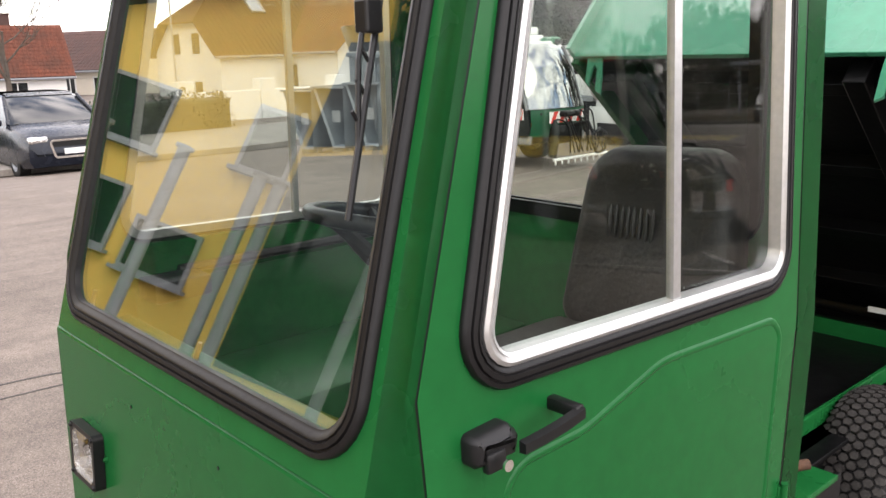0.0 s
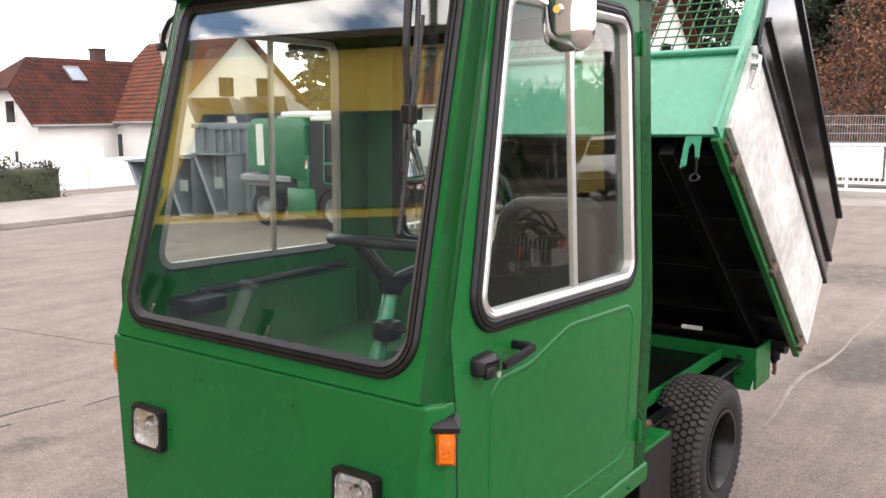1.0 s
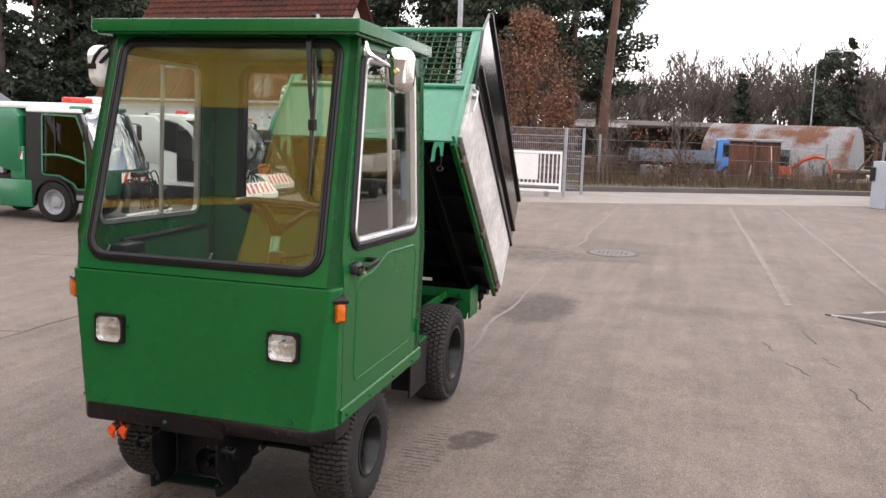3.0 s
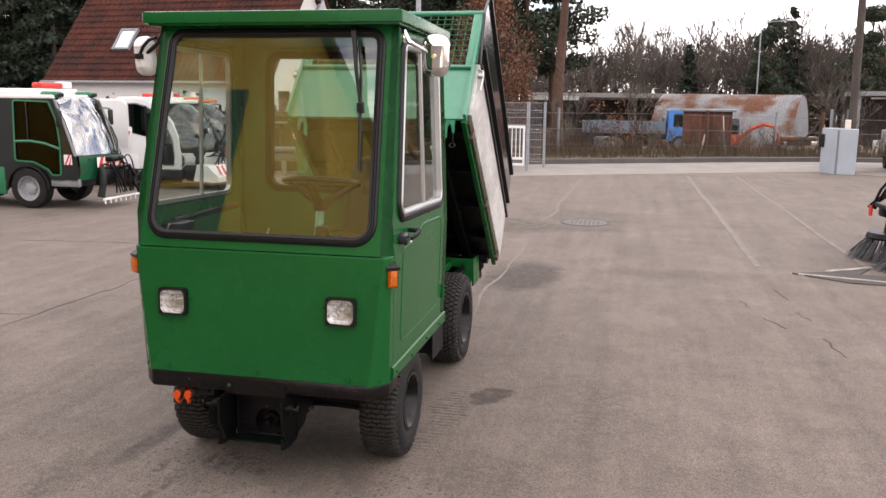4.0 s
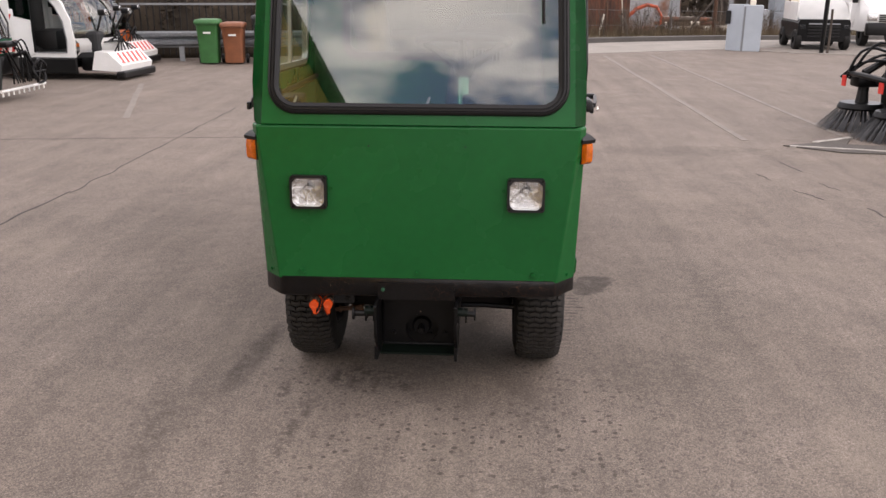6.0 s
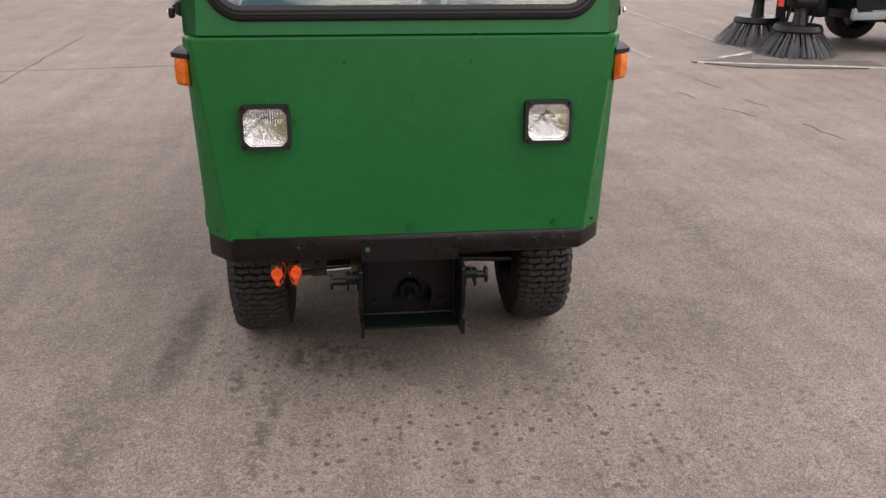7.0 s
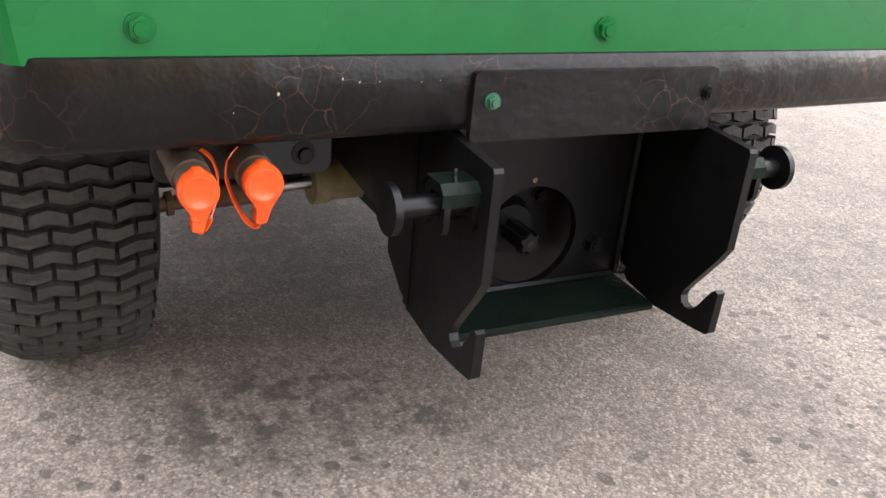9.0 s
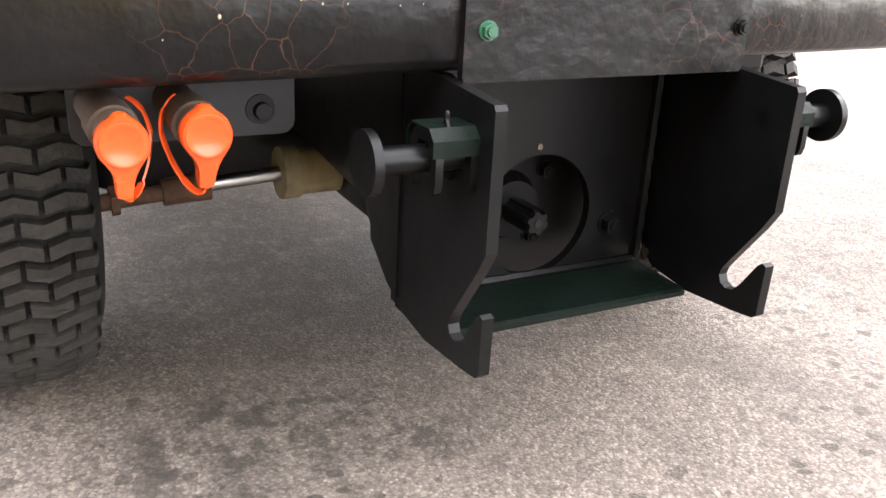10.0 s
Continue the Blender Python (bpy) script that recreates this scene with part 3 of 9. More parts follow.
def side(s):
    """One side of the cab: post, sill, door with sliding window."""
    f = f_right if s > 0 else f_left
    # pillar behind the door and sill
    bm = bmesh.new()
    for y0, y1, z0, z1, d in ((1.062, 1.14, 0.5, 2.03, 0.0),):
        n_z = 8
        secs = []
        for k in range(n_z + 1):
            z = z0 + (z1 - z0) * k / n_z
            secs.append([f(y0, z, d + 0.012), f(y0, z, d), f(y1 - 0.006, z, d), f(y1, z, d + 0.006), f(y1, z, d + 0.03)])
        rings_mesh(bm, secs, False)
    bmesh.ops.solidify(bm, geom=bm.faces[:], thickness=0.003)
    part("cab_side_frame", bm, GREEN, truck, smooth=True)
    bm = bmesh.new()
    section = [(0.018, 0.562), (-0.002, 0.561), (-0.009, 0.557), (-0.010, 0.552), (-0.010, 0.508), (-0.006, 0.500), (0.02, 0.498)]
    rings_mesh(bm, [[f(y, z, d) for d, z in section] for y in (0.104, 0.6, 1.139)], True, False, True)
    part("door_sill", bm, GREEN, truck)
    bolts("sill_bolt", [f(y, 0.525, -0.010) for y in (0.16, 0.42, 0.72, 1.0)], (s, 0, 0), 0.006, 0.005, GREEN, truck)
    # door
    door = part_door(s, f)
    return door


DW = [(0.152, 1.190), (1.0, 1.165), (0.988, 1.945), (0.325, 1.955)]


def part_door(s, f):
    outer = [(ys(0.558), 0.558), (1.056, 0.558), (1.056, 1.98), (ys(1.98), 1.98), (ys(1.7), 1.7), (ys(1.4), 1.4), (ys(1.2), 1.2), (ys(1.05), 1.05), (ys(0.8), 0.8)]
    dw = DW
    loop = rpoly(dw, [0.075, 0.075, 0.075, 0.07], 8)
    bm = bmesh.new()
    holed(bm, [(ys(1.06), 1.06), (1.056, 1.06), (1.056, 1.98), (ys(1.98), 1.98), (ys(1.7), 1.7), (ys(1.4), 1.4), (ys(1.2), 1.2)], offset_loop(loop, -0.012), f, 0.022)
    secs = []
    for k in range(7):
        z = 0.558 + (1.06 - 0.558) * k / 6
        secs.append([f(ys(z) + 0.0015, z, 0.02), f(ys(z) + 0.0015, z, 0.002), f(ys(z) + 0.0035, z, 0), f(0.6, z, 0), f(1.053, z, 0), f(1.056, z, 0.003), f(1.056, z, 0.02)])
    rings_mesh(bm, secs, False)
    rings_mesh(bm, [[f(ys(0.558) + 0.002, 0.558, 0.022), f(1.055, 0.558, 0.022)], [f(ys(0.558) + 0.002, 0.558, 0), f(1.055, 0.558, 0)]], False)
    door = part("door", bm, GREEN, truck, "green sheet-metal door with a sliding window", smooth=True)
    # black strips put in for the shade in the gaps before and behind the door
    for edge in (0, 1):
        bm = bmesh.new()
        secs = []
        for z in (0.556, 0.7, 0.85, 1.0, 1.1, 1.2, 1.4, 1.6, 1.8, 1.98):
            y0, y1 = (ys(z) - 0.0062, ys(z) + 0.0012) if edge == 0 else (1.0555, 1.0605)
            secs.append([f(y0, z, 0.0004), f(y1, z, 0.0004), f(y1, z, 0.008), f(y0, z, 0.008)])
        rings_mesh(bm, secs, True, False, True)
        part("door_gap_line", bm, STEEL_BLACK, door)
    # inner skin
    bm = bmesh.new()
    plate(bm, [(0.2, 0.57), (1.04, 0.57), (1.04, 1.1), (0.2, 1.1)], f, 0.004, 0.024)
    part("inner_skin", bm, GREEN_OLD, door)
    # pressed bead on the lower panel
    bead = rpoly([(0.235, 0.635), (0.99, 0.635), (0.99, 1.10), (0.60, 1.115), (0.40, 1.06), (0.235, 1.055)], [0.05, 0.06, 0.05, 0.2, 0.2, 0.05], 5)
    bm = bmesh.new()
    band(bm, bead, [(0.008, 0.0), (0.0055, 0.0022), (0.001, 0.0034), (-0.004, 0.0022), (-0.007, 0.0)], f)
    part("pressed_bead", bm, GREEN, door, smooth=True)
    # seal, aluminium frame, panes
    bm = bmesh.new()
    band(bm, loop, SEAL, f)
    part("window_seal", bm, RUBBER, door, smooth=True)
    bm = bmesh.new()
    band(bm, loop, [(-0.02, 0.0), (-0.02, 0.012), (-0.026, 0.0155), (-0.034, 0.013), (-0.034, 0.0150), (-0.039, 0.012), (-0.040, -0.012), (-0.02, -0.012)], f)
    part("window_frame", bm, ALU, door, "bright aluminium sliding window frame", smooth=True)
    yb = 0.640 if s > 0 else 0.655
    bm = bmesh.new()
    z0, z1 = 1.21, 1.915
    n_s = 5
    for w0, w1, d0, d1 in ((yb - 0.018, yb + 0.002, -0.006, 0.008), (yb + 0.006, yb + 0.018, 0.006, 0.014)) if s > 0 else ((yb - 0.010, yb + 0.006, -0.003, 0.010),):
        rings_mesh(bm, [[f(w0, z0 + (z1 - z0) * k / n_s, d0), f(w1, z0 + (z1 - z0) * k / n_s, d0), f(w1, z0 + (z1 - z0) * k / n_s, d1), f(w0, z0 + (z1 - z0) * k / n_s, d1)] for k in range(n_s + 1)], True, False, True)
    part("window_bar", bm, ALU, door)
    for lo_, hi_, dd in ((None, yb, 0.0), (yb + 0.005, None, 0.008)):
        bm = bmesh.new()
        lp = [(max(lo_ or -9, min(hi_ or 9, u)), v) for u, v in offset_loop(loop, -0.036)]
        clean = [p for i, p in enumerate(lp) if i == 0 or (abs(p[0] - lp[i - 1][0]) + abs(p[1] - lp[i - 1][1])) > 1e-4]
        plate(bm, clean, f, 0.003, dd)
        part("window_pane", bm, DOOR_GLASS, door).visible_shadow = False
    # handle with lock
    bm = bmesh.new()
    yh, zh = 0.178, 1.115
    band_lp = rpoly([(yh - 0.026, zh - 0.024), (yh + 0.050, zh - 0.024), (yh + 0.058, zh + 0.006), (yh + 0.040, zh + 0.024), (yh - 0.026, zh + 0.020)], 0.010, 3)
    rings_mesh(bm, [[f(u, v, d) for u, v in offset_loop(band_lp, o)] for o, d in ((0, 0.004), (0, -0.018), (-0.006, -0.028), (-0.016, -0.032))], True, False, True)
    box(bm, (-0.014, -0.017, -0.014), (0.0, 0.017, 0.014), 0.004, Matrix.Translation(f(yh + 0.005, zh - 0.016, -0.036)))
    handle = part("door_handle", bm, BLACK, door, "black door handle with chrome lock", smooth=True)
    bm = bmesh.new()
    secs = []
    for t in range(7):
        y = yh + 0.045 + t * 0.018
        z = zh - 0.008 + t * 0.0035
        d = -0.036 - 0.012 * math.sin(min(t, 5) / 5 * math.pi / 2)
        secs.append([f(y, z - 0.009, d), f(y, z + 0.009, d), f(y, z + 0.007, d - 0.012), f(y, z - 0.007, d - 0.012)])
    rings_mesh(bm, secs, True, False, True)
    box(bm, (-0.03, -0.009, -0.010), (0.03, 0.009, 0.010), 0.004, Matrix.Translation(f(yh + 0.150, zh + 0.013, -0.024)))
    part("grip", bm, BLACK, handle, smooth=True)
    bm = bmesh.new()
    c = Vector(f(yh + 0.008, zh - 0.016, -0.049 if s > 0 else -0.049))
    cyl(bm, c, c + Vector((s * 0.004, 0, 0)), 0.008, n=16)
    part("lock", bm, CHROME, handle)
    # hinges
    for z in (0.69, 1.86):
        bm = bmesh.new()
        cyl(bm, f(1.058, z - 0.035, -0.009), f(1.058, z + 0.035, -0.009), 0.008, n=10)
        box(bm, (-0.003, -0.02, -0.028), (0.003, 0.02, 0.028), 0.001, Matrix.Translation(f(1.066, z, -0.002)))
        part("hinge", bm, GREEN, door, smooth=True)
    return door


side(1)
side(-1)

# rear wall with window
bm = bmesh.new()
rw_loop = rpoly([(-0.43, 1.2), (0.46, 1.2), (0.44, 1.93), (-0.41, 1.93)], 0.07, 6)
holed(bm, [(-0.565, 0.5), (0.565, 0.5), (0.58, 1.06), (0.552, 2.01), (-0.552, 2.01), (-0.58, 1.06)], offset_loop(rw_loop, -0.012), f_rear, 0.02)
part("rear_wall", bm, GREEN_OLD, truck)
bm = bmesh.new()
band(bm, rw_loop, SEAL, f_rear)
band(bm, rw_loop, [(0.012, -0.02), (0.012, -0.034), (-0.024, -0.034), (-0.024, -0.02)], f_rear)
part("rear_window_seal", bm, RUBBER, truck, smooth=True)
bm = bmesh.new()
plate(bm, offset_loop(rw_loop, -0.02), f_rear, 0.004, 0.004)
part("rear_window", bm, GLASS, truck).visible_shadow = False
bm = bmesh.new()
box(bm, (-0.55, 0.05, 0.50), (0.55, 1.13, 0.52))
part("cab_floor", bm, STEEL_BLACK, truck)

# inside: seat, steering, shelf, motor cover
bm = bmesh.new()
box(bm, (0.02, 0.52, 0.86), (0.50, 1.0, 1.0), 0.05)
part("seat_cushion", bm, VINYL, truck, smooth=True)
bm = bmesh.new()
back = rpoly([(0.04, 0.97), (0.50, 0.97), (0.46, 1.405), (0.10, 1.395)], [0.05, 0.05, 0.09, 0.09], 6)
rings_mesh(bm, [[(0.275 + (u - 0.275) * k, 0.96 + d + (v - 0.97) * 0.12, 1.2 + (v - 1.2) * k) for u, v in back] for k, d in ((0.25, 0.004), (0.62, 0.000), (0.80, -0.006), (0.90, 0.0), (0.97, 0.015), (1.0, 0.035), (1.0, 0.07), (0.93, 0.09))], True, False, True)
part("seat_backrest", bm, VINYL, truck, "black vinyl seat back", smooth=True)
bm = bmesh.new()
for k in range(8):
    tube(bm, [(0.175 + k * 0.016, 0.965 + (1.20 + t * 0.012 - 0.97) * 0.12, 1.20 + t * 0.012) for t in range(7)], [0.002, 0.005, 0.006, 0.006, 0.006, 0.005, 0.002], 6)
part("seat_pleats", bm, VINYL, truck, smooth=True)
bm = bmesh.new()
box(bm, (-0.12, 0.5, 0.52), (0.5, 1.08, 0.86), 0.03)
part("seat_box", bm, STEEL_BLACK, truck, smooth=True)
bm = bmesh.new()
box(bm, (-0.54, 0.28, 0.52), (-0.16, 1.1, 0.9), 0.02)
part("side_box", bm, GREEN_OLD, truck, smooth=True)
SC = Vector((0.148, 0.43, 1.318))
axis = Vector((0, 0.17, 0.985)).normalized()
u_, v_ = Vector((1, 0, 0)), axis.cross(Vector((1, 0, 0))).normalized()
steer = bpy.data.objects.new("steering_wheel", None)
scene.collection.objects.link(steer)
steer.parent = truck
bm = bmesh.new()
tube(bm, [SC + (u_ * math.cos(t * math.tau / 40) + v_ * math.sin(t * math.tau / 40)) * 0.172 for t in range(40)], 0.0145, 10, True)
part("wheel_ring", bm, BLACK, steer, smooth=True)
for a in (15, 165, 270):
    bm = bmesh.new()
    d = u_ * math.cos(radians(a)) + v_ * math.sin(radians(a))
    tube(bm, [SC - axis * 0.095 + d * 0.02, SC - axis * 0.062 + d * 0.075, SC - axis * 0.022 + d * 0.13, SC + d * 0.17], [0.022, 0.017, 0.013, 0.011], 8)
    part("spoke", bm, BLACK, steer, smooth=True)
bm = bmesh.new()
cyl(bm, SC - axis * 0.135, SC - axis * 0.085, 0.030, 0.045, 20)
part("hub", bm, BLACK, steer, smooth=True)
bm = bmesh.new()
cyl(bm, SC - axis * 0.13, (0.150, 0.31, 0.94), 0.021, 0.021, 14)
tube(bm, [(0.150, 0.32, 0.98), (0.150, 0.27, 0.8), (0.150, 0.22, 0.54)], 0.028, 10)
part("steering_column", bm, BED_GREEN, truck, smooth=True)
bm = bmesh.new()
box(bm, (0.145, 0.325, 1.07), (0.205, 0.39, 1.125), 0.012)
tube(bm, [(0.20, 0.35, 1.10), (0.27, 0.34, 1.112), (0.33, 0.35, 1.125)], 0.006, 6)
part("switch_box", bm, BLACK, truck, smooth=True)
bm = bmesh.new()
box(bm, (-0.53, 0.10, 1.03), (0.53, 0.17, 1.055), 0.008)
part("dash_ledge", bm, GREEN_OLD, truck)
bm = bmesh.new()
tube(bm, [(-0.54, 0.30, 1.13), (-0.535, 0.6, 1.13), (-0.535, 0.95, 1.13)], 0.012, 8)
box(bm, (-0.55, 0.2, 1.08), (-0.45, 0.34, 1.13), 0.01)
part("grab_rail", bm, BLACK, truck, smooth=True)
for x in (-0.44, 0.03):
    bm = bmesh.new()
    tube(bm, [(x, 0.06, 1.06), (x, 0.06, 1.12), (x + 0.012, 0.065, 1.15)], [0.006, 0.005, 0.004], 8)
    part("washer_nozzle", bm, STEEL, truck, smooth=True)
# wiper
wiper = bpy.data.objects.new("wiper", None)
scene.collection.objects.link(wiper)
wiper.parent = truck


def on_ws(x, z, d):
    return Vector(f_front(x, z, -d))


bm = bmesh.new()
p = [on_ws(0.365, 2.01, 0.02), on_ws(0.372, 1.97, 0.04), on_ws(0.40, 1.80, 0.045), on_ws(0.425, 1.66, 0.035)]
rings_mesh(bm, [[q + Vector((-0.011 * k, 0, 0)), q + Vector((0.011 * k, 0, 0)), q + Vector((0.009 * k, -0.007, 0.002)), q + Vector((-0.009 * k, -0.007, 0.002))] for q, k in zip(p, (1.3, 1.2, 0.8, 0.5))], True, False, True)
part("wiper_arm", bm, BLACK, wiper)
bm = bmesh.new()
tube(bm, [on_ws(0.395, 1.93, 0.028), on_ws(0.418, 1.78, 0.03), on_ws(0.427, 1.66, 0.03)], 0.006, 6)
part("wiper_second_arm", bm, BLACK, wiper)
bm = bmesh.new()
tube(bm, [on_ws(0.405, 1.88, 0.012), on_ws(0.42, 1.68, 0.014), on_ws(0.432, 1.40, 0.012)], 0.005, 6)
for z in (1.52, 1.56, 1.60, 1.64, 1.68, 1.72):
    x = 0.405 + (1.88 - z) * 0.057
    tube(bm, [on_ws(x, z, 0.014), on_ws(x + 0.001, z + 0.015, 0.032)], 0.003, 5)
tube(bm, [on_ws(0.427, 1.50, 0.014), on_ws(0.424, 1.60, 0.034), on_ws(0.415, 1.72, 0.034), on_ws(0.408, 1.80, 0.014)], 0.004, 6)
box(bm, (-0.014, -0.014, -0.022), (0.014, 0.014, 0.022), 0.004, Matrix.Translation(on_ws(0.424, 1.655, 0.03)))
part("wiper_blade", bm, BLACK, wiper)


def head_lamp(x):
    lamp = bpy.data.objects.new("headlight", None)
    scene.collection.objects.link(lamp)
    lamp.parent = truck
    lamp.matrix_local = pose(x, ly(0.82) - 0.001, 0.82, -3.3)
    f = lambda u, v, d: (u, d, v)
    outer = rpoly([(-0.066, -0.060), (0.066, -0.060), (0.066, 0.060), (-0.066, 0.060)], 0.012, 4)
    inner = rpoly([(-0.042, -0.050), (0.042, -0.050), (0.0565, -0.034), (0.0565, 0.034), (0.042, 0.050), (-0.042, 0.050), (-0.0565, 0.034), (-0.0565, -0.034)], 0.014, 4)
    bm = bmesh.new()
    holed(bm, outer, inner, lambda u, v, d: (u, d - 0.022, v), 0.022)
    part("bezel", bm, BLACK, lamp)
    for sx_ in (-1, 1):
        for sz in (-1, 1):
            bm = bmesh.new()
            cyl(bm, (sx_ * 0.057, -0.022, sz * 0.051), (sx_ * 0.057, -0.026, sz * 0.051), 0.0055, 0.004, 10)
            part("bezel_screw", bm, STEEL_BLACK, lamp)
    # reflector bowl
    bm = bmesh.new()
    rings_mesh(bm, [[(u * k, d, v * k) for u, v in inner] for k, d in ((1.0, -0.021), (0.96, -0.020), (0.94, -0.012), (0.80, -0.0085), (0.60, -0.0050), (0.40, -0.0030), (0.2, -0.0018), (0.05, -0.0015))], True, False)
    part("reflector", bm, REFLECTOR, lamp, smooth=True)
    bm = bmesh.new()
    cyl(bm, (0, -0.001, 0.004), (0, -0.014, 0.004), 0.0075, 0.0065, 14)
    part("bulb", bm, STEEL, lamp)
    bm = bmesh.new()
    tube(bm, [(0.021 * math.cos(radians(q)), -0.010, 0.004 + 0.021 * math.sin(radians(q))) for q in range(20, 170, 12)], 0.0016, 6)
    box(bm, (-0.004, -0.016, 0.022), (0.004, -0.004, 0.032), 0.001)
    part("bulb_shield", bm, STEEL_BLACK, lamp, smooth=True)
    for q in range(7):
        bm = bmesh.new()
        u = -0.030 + q * 0.010
        cyl(bm, (u, -0.0195, -0.036), (u, -0.0195, -0.010 - 0.004 * (q % 2)), 0.0042, n=8)
        part("lens_rib", bm, LENS, lamp, smooth=True).visible_shadow = False
    # fluted glass
    bm = bmesh.new()
    nx = 34
    rows_ = []
    for k in range(9):
        v = -0.048 + 0.096 * k / 8
        row = []
        for i in range(nx + 1):
            u = -0.055 + 0.110 * i / nx
            lim = 0.090 - abs(v)
            u = max(-lim, min(lim, u))
            bulge = 0.008 * (1 - (u / 0.057) ** 2) * (1 - (v / 0.050) ** 2)
            row.append((u, -0.019 - bulge - (0.0013 if i % 2 else 0.0) - 0.0006 * (k % 2), v))
        rows_.append(row)
    rings_mesh(bm, rows_, False)
    part("lens", bm, LENS, lamp, "clear fluted headlamp glass", smooth=False).visible_shadow = False
    bolts("side_screw", [(s_ * 0.078, 0.0, 0.012) for s_ in (-1, 1)], (0, -1, 0), 0.0055, 0.005, GREEN, lamp)


head_lamp(-0.385)
head_lamp(0.385)


def indicator(s):
    e = bpy.data.objects.new("indicator", None)
    scene.collection.objects.link(e)
    e.parent = truck
    e.matrix_local = pose(s * 0.584, 0.066, 0.968, 0, 0, s * 35)
    bm = bmesh.new()
    box(bm, (-0.024, -0.02, -0.045), (0.024, 0.018, 0.05), 0.006)
    bmesh.ops.transform(bm, matrix=Matrix.Shear("XY", 4, (0, 0)), verts=bm.verts)
    rings_mesh(bm, [[(-0.03, -0.026, 0.030), (0.03, -0.026, 0.030), (0.03, 0.022, 0.030), (-0.03, 0.022, 0.030)], [(-0.03, -0.028, 0.042), (0.03, -0.028, 0.042), (0.03, 0.022, 0.050), (-0.03, 0.022, 0.050)], [(-0.018, -0.012, 0.058), (0.018, -0.012, 0.058), (0.02, 0.02, 0.062), (-0.02, 0.02, 0.062)]], True, False, True)
    part("indicator_body", bm, BLACK, e, smooth=True)
    bm = bmesh.new()
    rings_mesh(bm, [[(-0.022, -0.02, z), (-0.014, -0.034 + k, z), (0.014, -0.034 + k, z), (0.020, -0.02, z), (0.022, 0.0, z), (-0.022, 0.0, z)] for z, k in ((-0.042, 0.012), (-0.034, 0.002), (-0.02, 0.0), (0.01, 0.0), (0.029, 0.003))], True, False, True)
    part("indicator_lens", bm, AMBER, e, "amber indicator lens", smooth=True)


indicator(1)
indicator(-1)


def wing_mirror(s):
    e = bpy.data.objects.new("wing_mirror", None)
    scene.collection.objects.link(e)
    e.parent = truck
    bm = bmesh.new()
    tube(bm, [(s * 0.555, 0.335, 1.975), (s * 0.575, 0.32, 1.975), (s * 0.59, 0.32, 1.945), (s * 0.61, 0.33, 1.93), (s * 0.69, 0.36, 1.885)], 0.009, 8)
    box(bm, (-0.008, -0.02, -0.03), (0.008, 0.02, 0.03), 0.003, Matrix.Translation((s * 0.565, 0.34, 1.965)))
    part("mirror_arm", bm, CHROME if s > 0 else BLACK, e, smooth=True)
    if s < 0:
        bm = bmesh.new()
        tube(bm, [(-0.60, 0.318, 1.965), (-0.64, 0.325, 1.955), (-0.675, 0.330, 1.925), (-0.70, 0.338, 1.885)], 0.008, 8)
        box(bm, (-0.02, -0.008, -0.012), (0.02, 0.008, 0.012), 0.003, Matrix.Translation((-0.70, 0.336, 1.882)))
        part("mirror_stay", bm, BLACK, e, smooth=True)
    m = pose(s * 0.695, 0.385, 1.885, 4, 0, s * 14)
    lp = rpoly([(-0.060, -0.090), (0.060, -0.090), (0.060, 0.090), (-0.060, 0.090)], 0.046, 8)
    bm = bmesh.new()
    rings_mesh(bm, [[m @ Vector((u, d, v)) for u, v in offset_loop(lp, o)] for o, d in ((-0.043, -0.046), (-0.040, -0.0445), (-0.034, -0.040), (-0.022, -0.032), (-0.010, -0.021), (-0.002, -0.008), (0, 0.004), (-0.005, 0.008))], True, False, True)
    part("mirror_shell", bm, CHROME if s > 0 else WHITE_PLASTIC, e, "rounded glossy mirror shell", smooth=True)
    bm = bmesh.new()
    rings_mesh(bm, [[m @ Vector((u, d, v)) for u, v in offset_loop(lp, o)] for o, d in ((-0.006, 0.0075), (-0.007, 0.0095))], True, False, True)
    part("mirror_glass", bm, MIRROR, e)
    bm = bmesh.new()
    c = m @ Vector((-s * 0.01, -0.044, 0))
    cyl(bm, c + Vector((0, -0.010, 0)), c + Vector((0, 0.004, 0)), 0.009, 0.013, 12)
    part("mirror_joint", bm, CHROME, e)


wing_mirror(1)
wing_mirror(-1)

# bumper beam with cut corners
bm = bmesh.new()
xs = [(-0.572, 0.078), (-0.566, 0.068), (-0.508, 0.0), (-0.49, -0.012), (0.49, -0.012), (0.508, 0.0), (0.566, 0.068), (0.572, 0.078)]
rings_mesh(bm, [[(x, y + 0.007, 0.508), (x, y - 0.003, 0.505), (x, y - 0.006, 0.497), (x, y - 0.006, 0.447 + 0.012 * x), (x, y - 0.002, 0.440 + 0.012 * x), (x * 0.995, y + 0.006, 0.436 + 0.012 * x), (x * 0.95, y + 0.09, 0.436), (x * 0.95, y + 0.09, 0.502)] for x, y in xs], True, False, True)
for s in (-1, 1):
    box(bm, (s * 0.545 - 0.02, 0.08, 0.435), (s * 0.545 + 0.02, 0.24, 0.497), 0.006)
bumper = part("bumper", bm, CRACKED, truck, "black painted bumper beam with rusty hairline cracks", smooth=True)
